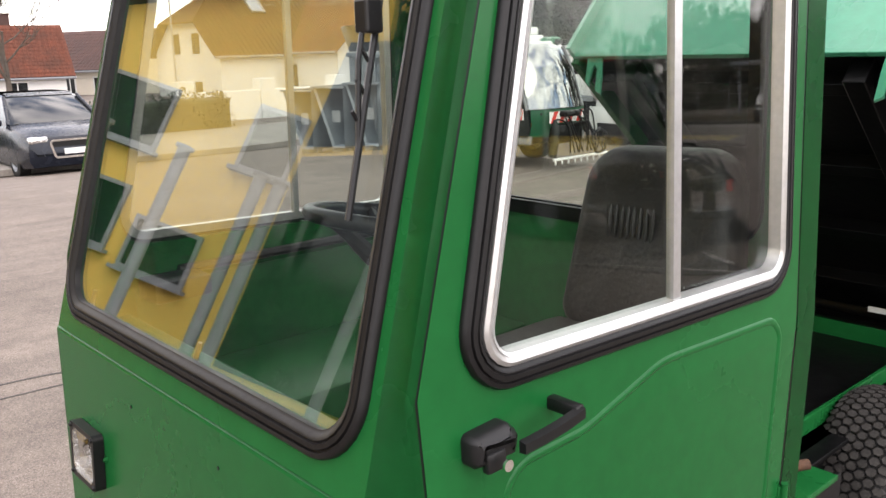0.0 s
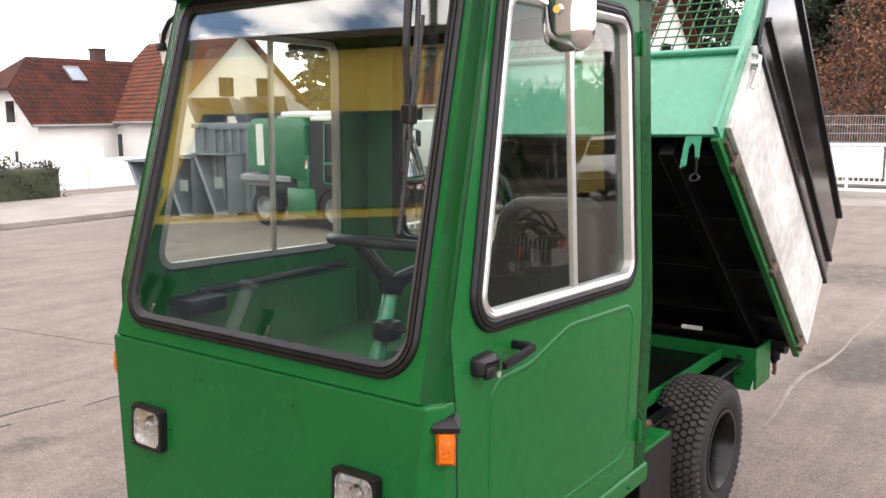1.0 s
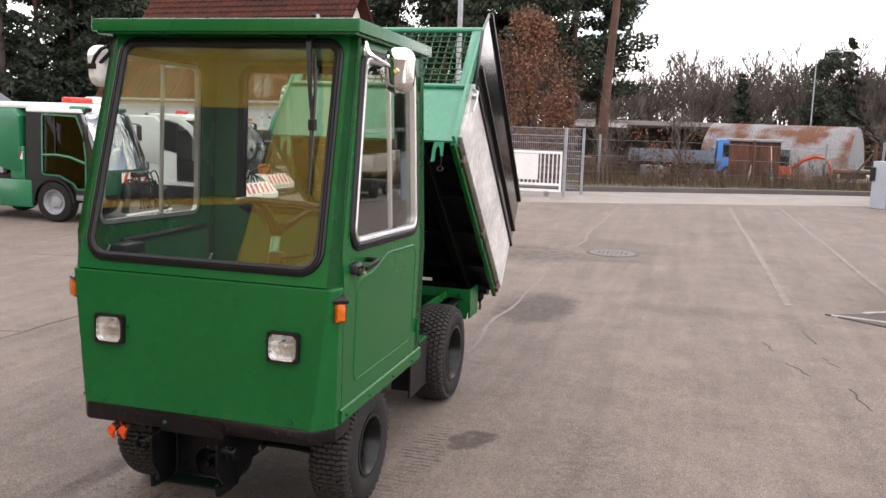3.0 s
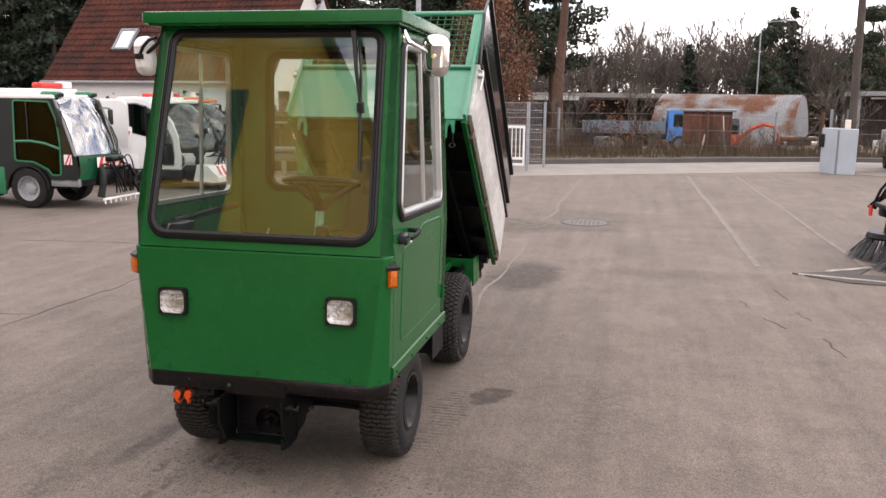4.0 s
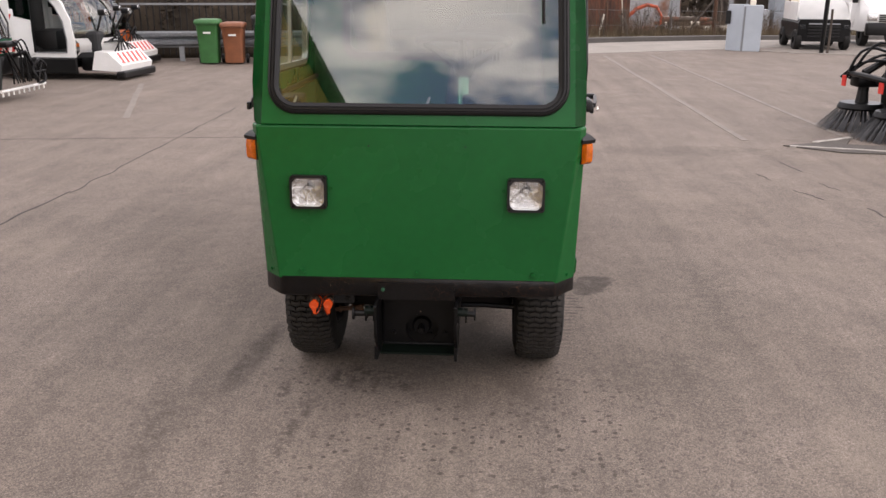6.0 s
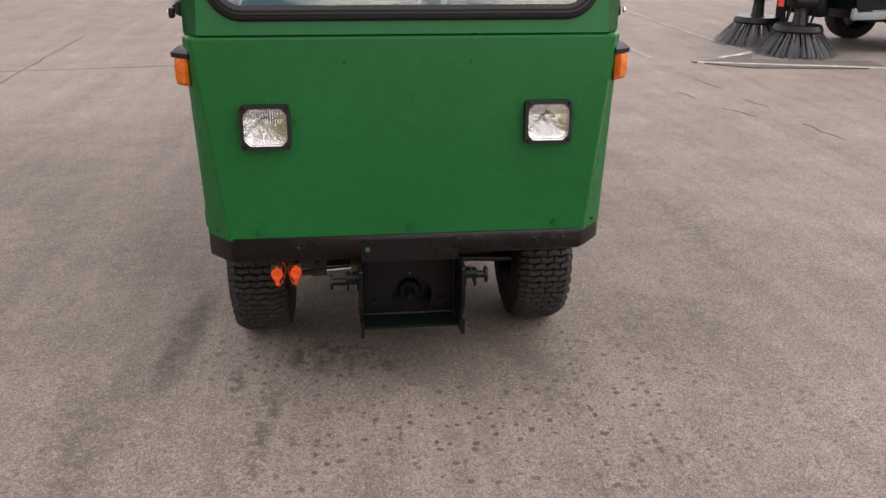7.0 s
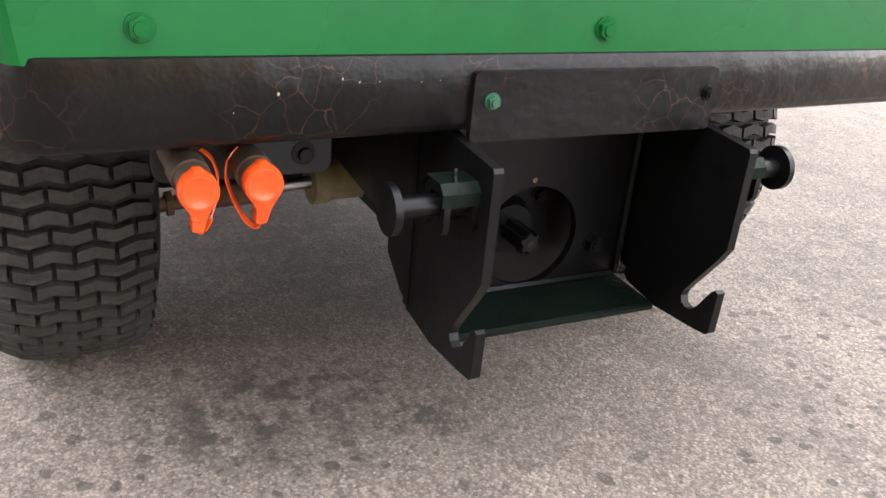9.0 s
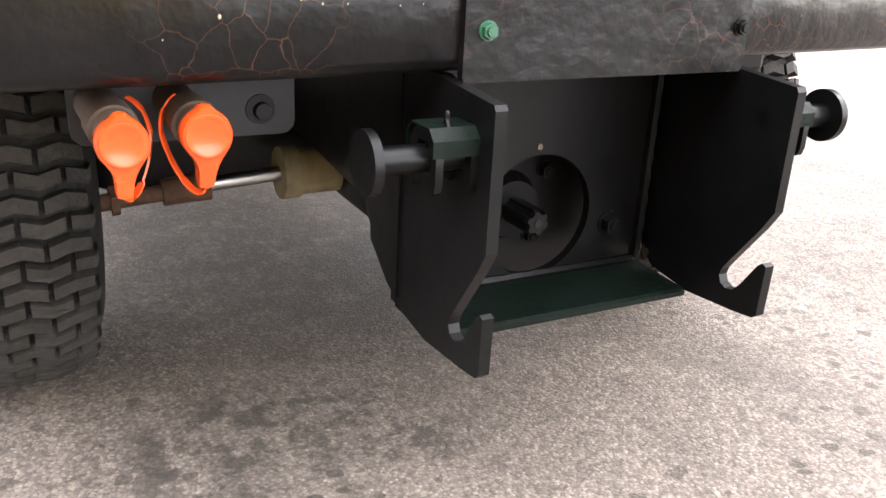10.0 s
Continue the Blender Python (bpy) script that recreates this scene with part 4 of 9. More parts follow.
for x, z, r in ((-0.262, 0.487, 0.0025), (-0.247, 0.484, 0.0022), (-0.229, 0.484, 0.0018), (-0.316, 0.476, 0.0034), (-0.190, 0.483, 0.0015), (-0.172, 0.484, 0.0013), (-0.352, 0.462, 0.0014), (0.21, 0.474, 0.0016)):
    bm = bmesh.new()
    bmesh.ops.create_icosphere(bm, subdivisions=1, radius=r * 0.40, matrix=Matrix.Translation((x, -0.0180, z)) @ Matrix.Diagonal((1, 0.3, 1.3, 1)))
    part("paint_speck", bm, CREAM, bumper)

# front coupling bracket with power take-off
BX = 0.145
coupling = bpy.data.objects.new("front_coupling", None)
scene.collection.objects.link(coupling)
coupling.parent = truck
bm = bmesh.new()
plate(bm, rpoly([(-0.142, 0.428), (0.138, 0.428), (0.138, 0.492), (-0.142, 0.492)], 0.004, 2), lambda u, v, d: (u, -0.026 + d, v), 0.008)
part("top_plate", bm, CRACKED, coupling)
bm = bmesh.new()
bolt(bm, (-0.123, -0.026, 0.466), (0, -1, 0), 0.0062, 0.006)
part("plate_bolt", bm, BOLT_GREEN, coupling, "green painted bolt head")
bm = bmesh.new()
bolt(bm, (0.128, -0.026, 0.466), (0, -1, 0), 0.0062, 0.006)
part("plate_bolt", bm, STEEL_BLACK, coupling)
cheek = [(0.06, 0.432), (-0.006, 0.432), (-0.014, 0.430), (-0.087, 0.425), (-0.0895, 0.421), (-0.0895, 0.316), (-0.078, 0.297), (-0.048, 0.255), (-0.042, 0.246), (-0.040, 0.239), (-0.043, 0.232), (-0.050, 0.229), (-0.058, 0.2305),
         (-0.066, 0.239), (-0.082, 0.264), (-0.087, 0.268), (-0.0915, 0.266), (-0.0905, 0.218), (-0.0865, 0.2145), (-0.060, 0.2110), (0.0, 0.2060), (0.054, 0.2130), (0.06, 0.219)]
for s in (-1, 1):
    bm = bmesh.new()
    plate(bm, cheek, lambda u, v, d: (s * BX + d - 0.005, u, v), 0.010)
    part("cheek_plate", bm, STEEL_BLACK, coupling)
    bm = bmesh.new()
    plate(bm, [(0.34, 0.43), (0.056, 0.43), (0.056, 0.222), (0.074, 0.228), (0.115, 0.258), (0.118, 0.292), (0.165, 0.296), (0.34, 0.312)], lambda u, v, d: (s * (BX + 0.003) + d - 0.004, u, v), 0.008)
    part("rear_gusset", bm, STEEL_BLACK, coupling)
    # locking pin with disc head and bracket
    bm = bmesh.new()
    zp, xe, yp = (0.382, 0.227, -0.052) if s < 0 else (0.392, 0.212, -0.060)
    cyl(bm, (s * 0.14, yp, zp), (s * (xe - 0.003), yp, zp), 0.0105, n=16)
    cyl(bm, (s * (xe - 0.003), yp, zp), (s * (xe + 0.004), yp, zp), 0.0235, n=32)
    cyl(bm, (s * 0.178, -0.05, 0.376), (s * 0.178, -0.052, 0.400), 0.003, n=6)
    part("locking_pin", bm, STEEL_BLACK, coupling, smooth=True)
    bm = bmesh.new()
    for xa in (0.153, 0.181):
        outer_ = [(-0.031, 0.360), (-0.029, 0.366), (-0.029, 0.392), (-0.034, 0.401), (-0.050, 0.404), (-0.066, 0.401), (-0.071, 0.392), (-0.071, 0.366), (-0.069, 0.360), (-0.065, 0.358), (-0.062, 0.362), (-0.0615, 0.386), (-0.057, 0.394), (-0.043, 0.394), (-0.0385, 0.386), (-0.038, 0.362), (-0.035, 0.358)]
        plate(bm, outer_, lambda u, v, d: (s * xa + d - 0.003, u, v), 0.006)
    part("pin_bracket", bm, STEEL_BLACK, coupling, smooth=True)
    bm = bmesh.new()
    xa, xb = sorted((s * 0.147, s * 0.187))
    rings_mesh(bm, [[(x, -0.028, 0.386), (x, -0.028, 0.398), (x, -0.036, 0.406), (x, -0.064, 0.406), (x, -0.072, 0.398), (x, -0.072, 0.386), (x, -0.0715, 0.386), (x, -0.0712, 0.397), (x, -0.063, 0.4045), (x, -0.037, 0.4045), (x, -0.0288, 0.397), (x, -0.0285, 0.386)] for x in (xa, xb)], True, False, True)
    part("bracket_strap", bm, DARK_GREEN, coupling, "dark green bent steel strap", smooth=True)
    bm = bmesh.new()
    tube(bm, [(s * 0.168, -0.052, 0.404), (s * 0.168, -0.055, 0.414), (s * 0.171, -0.060, 0.410), (s * 0.171, -0.066, 0.398)], 0.0020, 6)
    part("split_pin", bm, STEEL_BLACK, coupling, smooth=True)
bm = bmesh.new()
holed(bm, [(-0.141, 0.205), (0.141, 0.205), (0.141, 0.434), (-0.141, 0.434)], [(0.010 + 0.062 * math.cos(a * math.tau / 40), 0.273 + 0.062 * math.sin(a * math.tau / 40)) for a in range(40)], lambda u, v, d: (u, 0.08 + d, v), 0.010)
back_plate = part("back_plate", bm, STEEL_BLACK, coupling)
bolts("back_bolt", [(0.098, 0.08, 0.256), (-0.098, 0.08, 0.256)], (0, -1, 0), 0.0105, 0.012, STEEL_BLACK, back_plate)
for x, z, r in ((0.005, 0.343, 0.0030), (0.055, 0.213, 0.0022)):
    bm = bmesh.new()
    cyl(bm, (x, 0.0805, z), (x, 0.0785, z), r, n=14)
    part("worn_spot", bm, BRASS, back_plate)
bm = bmesh.new()
rings_mesh(bm, [[(x, 0.082, 0.2095), (x, 0.004, 0.2075), (x, 0.0, 0.2055), (x, 0.0, 0.2005), (x, 0.082, 0.2005)] for x in (-0.140, 0.140)], True, False, True)
part("bottom_lip", bm, DARK_GREEN, coupling)
# weld beads
for s in (-1, 1):
    bm = bmesh.new()
    tube(bm, [(s * 0.1385, 0.078, 0.213 + t * 0.012) for t in range(19)], [0.005 + 0.0012 * (t % 2) for t in range(19)], 6)
    part("weld_bead", bm, STEEL_BLACK, coupling, smooth=True)
bm = bmesh.new()
tube(bm, [(-0.135 + t * 0.0135, 0.078, 0.2115) for t in range(21)], [0.0045 + 0.001 * (t % 2) for t in range(21)], 6)
part("weld_bead", bm, STEEL_BLACK, coupling, smooth=True)
# gearbox face behind the hole, splined shaft
bm = bmesh.new()
cyl(bm, (0.010, 0.135, 0.273), (0.010, 0.22, 0.273), 0.125, n=32)
cyl(bm, (0.006, 0.118, 0.268), (0.006, 0.16, 0.268), 0.030, 0.048, 24)
for a in (35, 125, 215, 305):
    bolt(bm, (0.010 + 0.050 * math.cos(radians(a)), 0.135, 0.273 + 0.050 * math.sin(radians(a))), (0, -1, 0), 0.008, 0.010)
part("gearbox_face", bm, STEEL_BLACK, coupling)
bm = bmesh.new()
rings_ = []
for y, k in ((0.15, 1.0), (0.076, 1.0), (0.072, 0.86)):
    ring = []
    for i in range(36):
        a = i * math.tau / 36
        r = (0.0140 if (i // 3) % 2 else 0.0112) * k
        ring.append((0.006 + r * math.cos(a), y, 0.268 + r * math.sin(a)))
    rings_.append(ring)
rings_mesh(bm, rings_, True, False, True)
part("splined_shaft", bm, STEEL_BLACK, coupling, "dark splined power take-off shaft")
bm = bmesh.new()
cyl(bm, (0.006, 0.0712, 0.268), (0.006, 0.0722, 0.268), 0.0042, n=12)
part("shaft_bore", bm, BLACK, coupling)

# hydraulic couplings with orange dust caps
bm = bmesh.new()
plate(bm, rpoly([(-0.405, 0.378), (-0.242, 0.378), (-0.242, 0.436), (-0.405, 0.436)], 0.010, 3), lambda u, v, d: (u, 0.060 + d, v), 0.012)
mount = part("hose_mount", bm, MOUNT_GREY, truck, smooth=True)
# black disc and ring stand in for the shaded hole round a bolt
bm = bmesh.new()
lathe(bm, [(0.0, 0.0118), (-0.0012, 0.0115), (-0.0012, 0.0100), (0.0, 0.0098)], (-0.269, 0.0598, 0.398), "y", 24, True)
cyl(bm, (-0.269, 0.0590, 0.398), (-0.269, 0.0596, 0.398), 0.0100, n=20)
cyl(bm, (-0.268, 0.0590, 0.397), (-0.268, 0.0540, 0.397), 0.0072, 0.0062, n=14)
part("mount_bolt_hole", bm, STEEL_BLACK, mount)
for cx in (-0.381, -0.328):
    cap = bpy.data.objects.new("hydraulic_coupling", None)
    scene.collection.objects.link(cap)
    cap.parent = truck
    bm = bmesh.new()
    cyl(bm, (cx - 0.006, 0.062, 0.409), (cx, -0.010, 0.401), 0.0145, 0.0145, 18)
    cyl(bm, (cx - 0.003, 0.022, 0.405), (cx - 0.0015, 0.004, 0.4025), 0.0168, 0.0168, 18)
    part("fitting", bm, BRASS, cap, "tarnished hydraulic fitting", smooth=True)
    bm = bmesh.new()
    # round lid with a small pull nib above and a narrow tail below
    half = [(0.0, 0.0225), (0.0040, 0.0220), (0.0068, 0.0190)]
    half += [(0.0195 * math.sin(radians(q)), 0.0195 * math.cos(radians(q))) for q in range(28, 130, 8)]
    half += [(0.0112, -0.0175), (0.0082, -0.0235), (0.0068, -0.0300), (0.0062, -0.0380), (0.0056, -0.0430), (0.0, -0.0450)]
    lp = half + [(-u, v) for u, v in half[-2:0:-1]]
    zc = 0.398 if cx < -0.35 else 0.4005
    f = lambda u, v, d: (cx + 0.87 * u, -0.022 + d + max(0.0, -v - 0.02) * 0.45, zc + 0.88 * v)
    rings_mesh(bm, [[f(u * k, v * (k if v > -0.017 else 1 - (1 - k) * 0.25), d) for u, v in lp] for k, d in ((0.93, 0.014), (1.0, 0.011), (1.0, 0.002), (0.95, -0.001))], True, False, True)
    lathe(bm, [(0.0, 0.0150), (-0.0012, 0.0146), (-0.0013, 0.0126), (-0.0004, 0.0108), (-0.0004, 0.0003)], (cx, -0.0225, zc), "y", 28)
    part("dust_cap", bm, ORANGE, cap, "bright orange plastic dust cap", smooth=True)
    bm = bmesh.new()
    s_ = 1 if cx < -0.35 else -1
    knots = [Vector((cx + s_ * u * 0.9, y + 0.012, z - 0.001 + (0.404 - z) * 0.10 - 0.004)) for u, y, z in ((-0.001, -0.027, 0.372), (0.001, -0.022, 0.361), (0.007, -0.016, 0.3585), (0.015, -0.010, 0.368), (0.022, -0.004, 0.384), (0.0255, 0.004, 0.402), (0.021, 0.010, 0.418), (0.010, 0.014, 0.427), (0.0, 0.016, 0.424))]
    rings_ = []
    for k in range(1, len(knots) - 2):
        p0, p1, p2, p3 = knots[k - 1:k + 3]
        for q in range(6):
            t = q / 6
            p = 0.5 * (2 * p1 + (p2 - p0) * t + (2 * p0 - 5 * p1 + 4 * p2 - p3) * t * t + (3 * p1 - p0 - 3 * p2 + p3) * t ** 3)
            dr = (p2 - p0).normalized()
            wd = Vector((0.35, 0.9, 0.25))
            wd = (wd - dr * wd.dot(dr)).normalized()
            nn = dr.cross(wd) * 0.0007
            rings_.append([p - wd * 0.0028 - nn, p + wd * 0.0028 - nn, p + wd * 0.0028 + nn, p - wd * 0.0028 + nn])
    rings_mesh(bm, rings_, True, False, True)
    part("cap_strap", bm, ORANGE, cap, smooth=True)

# steering cylinder, axle, chassis
bm = bmesh.new()
cyl(bm, (-0.165, 0.34, 0.260), (0.10, 0.36, 0.258), 0.027, n=24)
cyl(bm, (-0.170, 0.34, 0.260), (-0.150, 0.34, 0.260), 0.030, n=24)
part("steering_cylinder", bm, CREAM, truck, "cream painted steering cylinder", smooth=True)
bm = bmesh.new()
cyl(bm, (-0.17, 0.34, 0.260), (-0.26, 0.34, 0.254), 0.0085, n=14)
part("piston_rod", bm, STEEL, truck, smooth=True)
bm = bmesh.new()
cyl(bm, (-0.255, 0.34, 0.254), (-0.38, 0.34, 0.243), 0.0095, n=12)
cyl(bm, (-0.25, 0.34, 0.254), (-0.30, 0.34, 0.250), 0.017, 0.015, 12)
cyl(bm, (-0.345, 0.34, 0.246), (-0.353, 0.34, 0.2455), 0.0165, 0.0165, 6)
part("tie_rod", bm, RUST, truck, smooth=True)
bm = bmesh.new()
tube(bm, [(0.10, 0.36, 0.268), (0.24, 0.36, 0.27), (0.38, 0.34, 0.27)], 0.011, 8)
part("tie_rod", bm, STEEL_BLACK, truck, smooth=True)
bm = bmesh.new()
box(bm, (-0.36, 0.44, 0.22), (0.36, 0.56, 0.33), 0.02)
cyl(bm, (0, 0.6, 0.26), (0, 1.9, 0.28), 0.03, n=14)
box(bm, (-0.10, 0.2, 0.22), (0.10, 0.6, 0.44), 0.02)
part("front_axle", bm, STEEL_BLACK, truck, smooth=True)
# unseen block added under the cab so less light reaches the ground
bm = bmesh.new()
box(bm, (-0.30, 0.60, 0.215), (0.30, 1.10, 0.46), 0.03)
box(bm, (-0.22, 0.66, 0.175), (0.20, 1.02, 0.23), 0.03)
box(bm, (-0.26, 1.14, 0.25), (0.26, 1.40, 0.46), 0.03)
part("underbody_block", bm, STEEL_BLACK, truck, "black block added under the cab to darken the ground", smooth=True)
for s in (-1, 1):
    bm = bmesh.new()
    box(bm, (s * 0.27 - 0.035, 0.1, 0.40), (s * 0.27 + 0.035, 1.2, 0.495), 0.006)
    box(bm, (s * 0.32 - 0.035, 1.15, 0.37), (s * 0.32 + 0.035, 3.02, 0.50), 0.006)
    part("chassis_rail", bm, STEEL_BLACK, truck)
bm = bmesh.new()
box(bm, (-0.36, 2.0, 0.22), (0.36, 2.12, 0.34), 0.02)
box(bm, (-0.3, 1.2, 0.3), (0.3, 1.7, 0.42), 0.02)
part("rear_axle", bm, STEEL_BLACK, truck, smooth=True)
# step behind the cab, side plates and cross panel of the frame
for s in (-1, 1):
    bm = bmesh.new()
    lo_x, hi_x = sorted((s * 0.29, s * 0.475))
    box(bm, (lo_x, 1.16, 0.486), (hi_x, 1.60, 0.502), 0.003)
    part("rear_step", bm, GREEN, truck)
    bm = bmesh.new()
    lo_x, hi_x = sorted((s * 0.285, s * 0.30))
    box(bm, (lo_x, 1.16, 0.34), (hi_x, 2.675, 0.55), 0.003)
    part("frame_side_plate", bm, GREEN, truck)
    bm = bmesh.new()
    lo_x, hi_x = sorted((s * 0.44, s * 0.455))
    box(bm, (lo_x, 2.70, 0.36), (hi_x, 2.92, 0.56), 0.003)
    part("frame_end_plate", bm, GREEN, truck)
bm = bmesh.new()
plate(bm, [(-0.455, 0.47), (-0.43, 0.355), (0.43, 0.355), (0.455, 0.47), (0.455, 0.562), (-0.455, 0.562)], lambda u, v, d: (u, 2.685 + d, v), 0.012)
cross_panel = part("rear_cross_panel", bm, GREEN, truck)
for x, z, r in ((0.375, 0.515, 0.011), (0.375, 0.43, 0.008), (-0.375, 0.515, 0.011), (-0.375, 0.43, 0.008)):
    bm = bmesh.new()
    cyl(bm, (x, 2.6845, z), (x, 2.6825, z), r, n=14)
    part("drilled_hole", bm, BLACK, cross_panel)
bm = bmesh.new()
box(bm, (-0.43, 2.93, 0.36), (0.43, 3.0, 0.5), 0.004)
box(bm, (-0.40, 1.5, 0.485), (0.40, 2.93, 0.50), 0.003)
part("rear_cross_member", bm, STEEL_BLACK, truck)
bm = bmesh.new()
cyl(bm, (0.33, 1.40, 0.525), (0.43, 1.52, 0.545), 0.014, n=10)
box(bm, (0.30, 1.30, 0.502), (0.40, 1.42, 0.518), 0.004)
part("bed_lock_pin", bm, RUST, truck, smooth=True)
bm = bmesh.new()
box(bm, (0.02, 2.86, 0.570), (0.13, 2.864, 0.592), 0.001)
part("type_plate", bm, WHITE_PLASTIC, truck)
bm = bmesh.new()
cyl(bm, (-0.50, 3.045, 0.515), (0.50, 3.045, 0.515), 0.050, n=20)
part("hinge_tube", bm, STEEL_BLACK, truck, smooth=True)
for s in (-1, 1):
    bm = bmesh.new()
    lo_x, hi_x = sorted((s * 0.452, s * 0.464))
    box(bm, (lo_x, 1.36, 0.205), (hi_x, 1.645, 0.488), 0.003)
    lo_x, hi_x = sorted((s * 0.34, s * 0.452))
    box(bm, (lo_x, 1.40, 0.23), (hi_x, 1.412, 0.486), 0.003)
    part("mud_flap", bm, RUBBER, truck)
    bm = bmesh.new()
    cyl(bm, (s * 0.50, 3.02, 0.50), (s * 0.40, 3.02, 0.50), 0.03, n=16)
    cyl(bm, (s * 0.445, 3.02, 0.52), (s * 0.445, 3.02, 0.435), 0.030, 0.028, n=16)
    cyl(bm, (s * 0.445, 3.02, 0.44), (s * 0.445, 3.02, 0.415), 0.020, 0.014, 10)
    part("bed_pivot", bm, STEEL_BLACK, truck, smooth=True)
    bm = bmesh.new()
    tube(bm, [(s * 0.445, 3.02, 0.42), (s * 0.449, 3.025, 0.38), (s * 0.445, 3.02, 0.355)], 0.010, 8)
    part("pivot_pin_end", bm, RUST, truck, smooth=True)


def wheel(x_in, x_out, y, z, r, rim_r, style):
    """Tyre with raised tread blocks, and a dished rim; turns about x."""
    e = bpy.data.objects.new("wheel", None)
    scene.collection.objects.link(e)
    e.parent = truck
    e.matrix_local = pose(0, y, z)
    s = 1 if x_out > 0 else -1
    w = abs(x_out - x_in)
    xc = (x_in + x_out) / 2
    rt = r - 0.014
    bm = bmesh.new()
    prof = [(-w * 0.40, rim_r), (-w * 0.47, rim_r + 0.02), (-w * 0.50, rim_r + (rt - rim_r) * 0.45), (-w * 0.492, rt - 0.046), (-w * 0.455, rt - 0.024), (-w * 0.36, rt - 0.008), (-w * 0.22, rt - 0.001), (0, rt), (w * 0.22, rt - 0.001), (w * 0.36, rt - 0.008), (w * 0.455, rt - 0.024), (w * 0.492, rt - 0.046), (w * 0.50, rim_r + (rt - rim_r) * 0.45), (w * 0.47, rim_r + 0.02), (w * 0.40, rim_r)]
    lathe(bm, prof, (xc, 0, 0), "x", 56)
    tyre = part("tyre", bm, TYRE, e, "black turf tyre", smooth=True)
    bm = bmesh.new()
    if style == "block":
        cols, rows_n = 4, 74
        cw, ch = w * 0.86 / cols, math.tau / rows_n
        peak = ((0.06, 0.32), (0.5, 0.08), (0.94, 0.32), (0.94, 0.92), (0.5, 0.70), (0.06, 0.92))
        dip = ((0.06, 0.10), (0.5, 0.32), (0.94, 0.10), (0.94, 0.70), (0.5, 0.92), (0.06, 0.70))
        for j in range(rows_n):
            for i in range(cols + (j % 2)):
                u0 = -w * 0.43 + (i - 0.5 * (j % 2)) * cw
                pts = [(max(-w * 0.445, min(w * 0.445, u0 + uu * cw)), (j + aa) * ch) for uu, aa in (dip if j % 2 else peak)]
                lo_v, hi_v = [], []
                for u, a in pts:
                    drop = 0.030 * max(0, (abs(u) / (w * 0.5) - 0.40) / 0.60) ** 2.2
                    for rr, lst in ((rt - drop - 0.004, lo_v), (r - drop, hi_v)):
                        lst.append(bm.verts.new((xc + u, rr * math.cos(a), rr * math.sin(a))))
                bm.faces.new(hi_v)
                for k in range(6):
                    bm.faces.new((lo_v[k - 1], lo_v[k], hi_v[k], hi_v[k - 1]))
    else:
        cols, rows_n = 8, 58
        cw, ch = w * 0.94 / cols, math.tau / rows_n
        for j in range(rows_n):
            for i in range(cols):
                u_c = -w * 0.47 + (i + 0.5) * cw
                a_c = (j + 0.5 * (i % 2)) * ch
                lo_v, hi_v = [], []
                for k in range(6):
                    t = k * math.tau / 6
                    u, a = u_c + 0.60 * cw * math.cos(t) * 0.84, a_c + 0.52 * ch * math.sin(t) * 0.80
                    u = max(-w * 0.49, min(w * 0.49, u))
                    drop = 0.030 * max(0, (abs(u) / (w * 0.5) - 0.40) / 0.60) ** 2.2
                    for rr, lst in ((rt - drop - 0.004, lo_v), (r - drop, hi_v)):
                        lst.append(bm.verts.new((xc + u, rr * math.cos(a), rr * math.sin(a))))
                bm.faces.new(hi_v)
                for k in range(6):
                    bm.faces.new((lo_v[k - 1], lo_v[k], hi_v[k], hi_v[k - 1]))
    part("tread", bm, TREAD, tyre)
    bm = bmesh.new()
    o = s * w * 0.5
    prof = [(o * 0.82, rim_r + 0.012), (o * 0.95, rim_r + 0.010), (o * 0.95, rim_r - 0.004), (o * 0.80, rim_r - 0.012), (o * 0.45, rim_r - 0.03), (o * 0.15, rim_r - 0.035), (o * 0.02, rim_r - 0.06), (o * 0.10, rim_r * 0.5), (o * 0.2, rim_r * 0.42), (o * 0.2, 0.045), (o * 0.42, 0.04), (o * 0.45, 0.002)]
    lathe(bm, prof, (xc, 0, 0), "x", 40)
    prof2 = [(-o * 0.82, rim_r + 0.012), (-o * 0.92, rim_r), (-o * 0.4, rim_r - 0.03), (0.0, rim_r - 0.035)]
    lathe(bm, prof2, (xc, 0, 0), "x", 40)
    rim = part("rim", bm, RIM, e, "black painted steel rim", smooth=True)
    bolts("wheel_nut", [(xc + o * 0.17, 0.07 * math.cos(k * math.tau / 5), 0.07 * math.sin(k * math.tau / 5)) for k in range(5)], (s, 0, 0), 0.010, 0.014, STEEL_BLACK, rim)
    return e


wheel(0.366, 0.566, 0.50, 0.272, 0.272, 0.130, "block")
wheel(-0.366, -0.566, 0.50, 0.272, 0.272, 0.130, "block")
wheel(0.300, 0.530, 2.04, 0.292, 0.292, 0.160, "hex")
wheel(-0.300, -0.530, 2.04, 0.292, 0.292, 0.160, "hex")

# ---- tipper bed, raised at the front ----
bed = bpy.data.objects.new("tipper_bed", None)
scene.collection.objects.link(bed)
bed.parent = truck
TILT_BED = 40.8
bed.matrix_local = Matrix.Translation((0, 3.03, 0.52)) @ pose(0, 0, 0, -TILT_BED) @ Matrix.Translation((0, -1.655, 0))
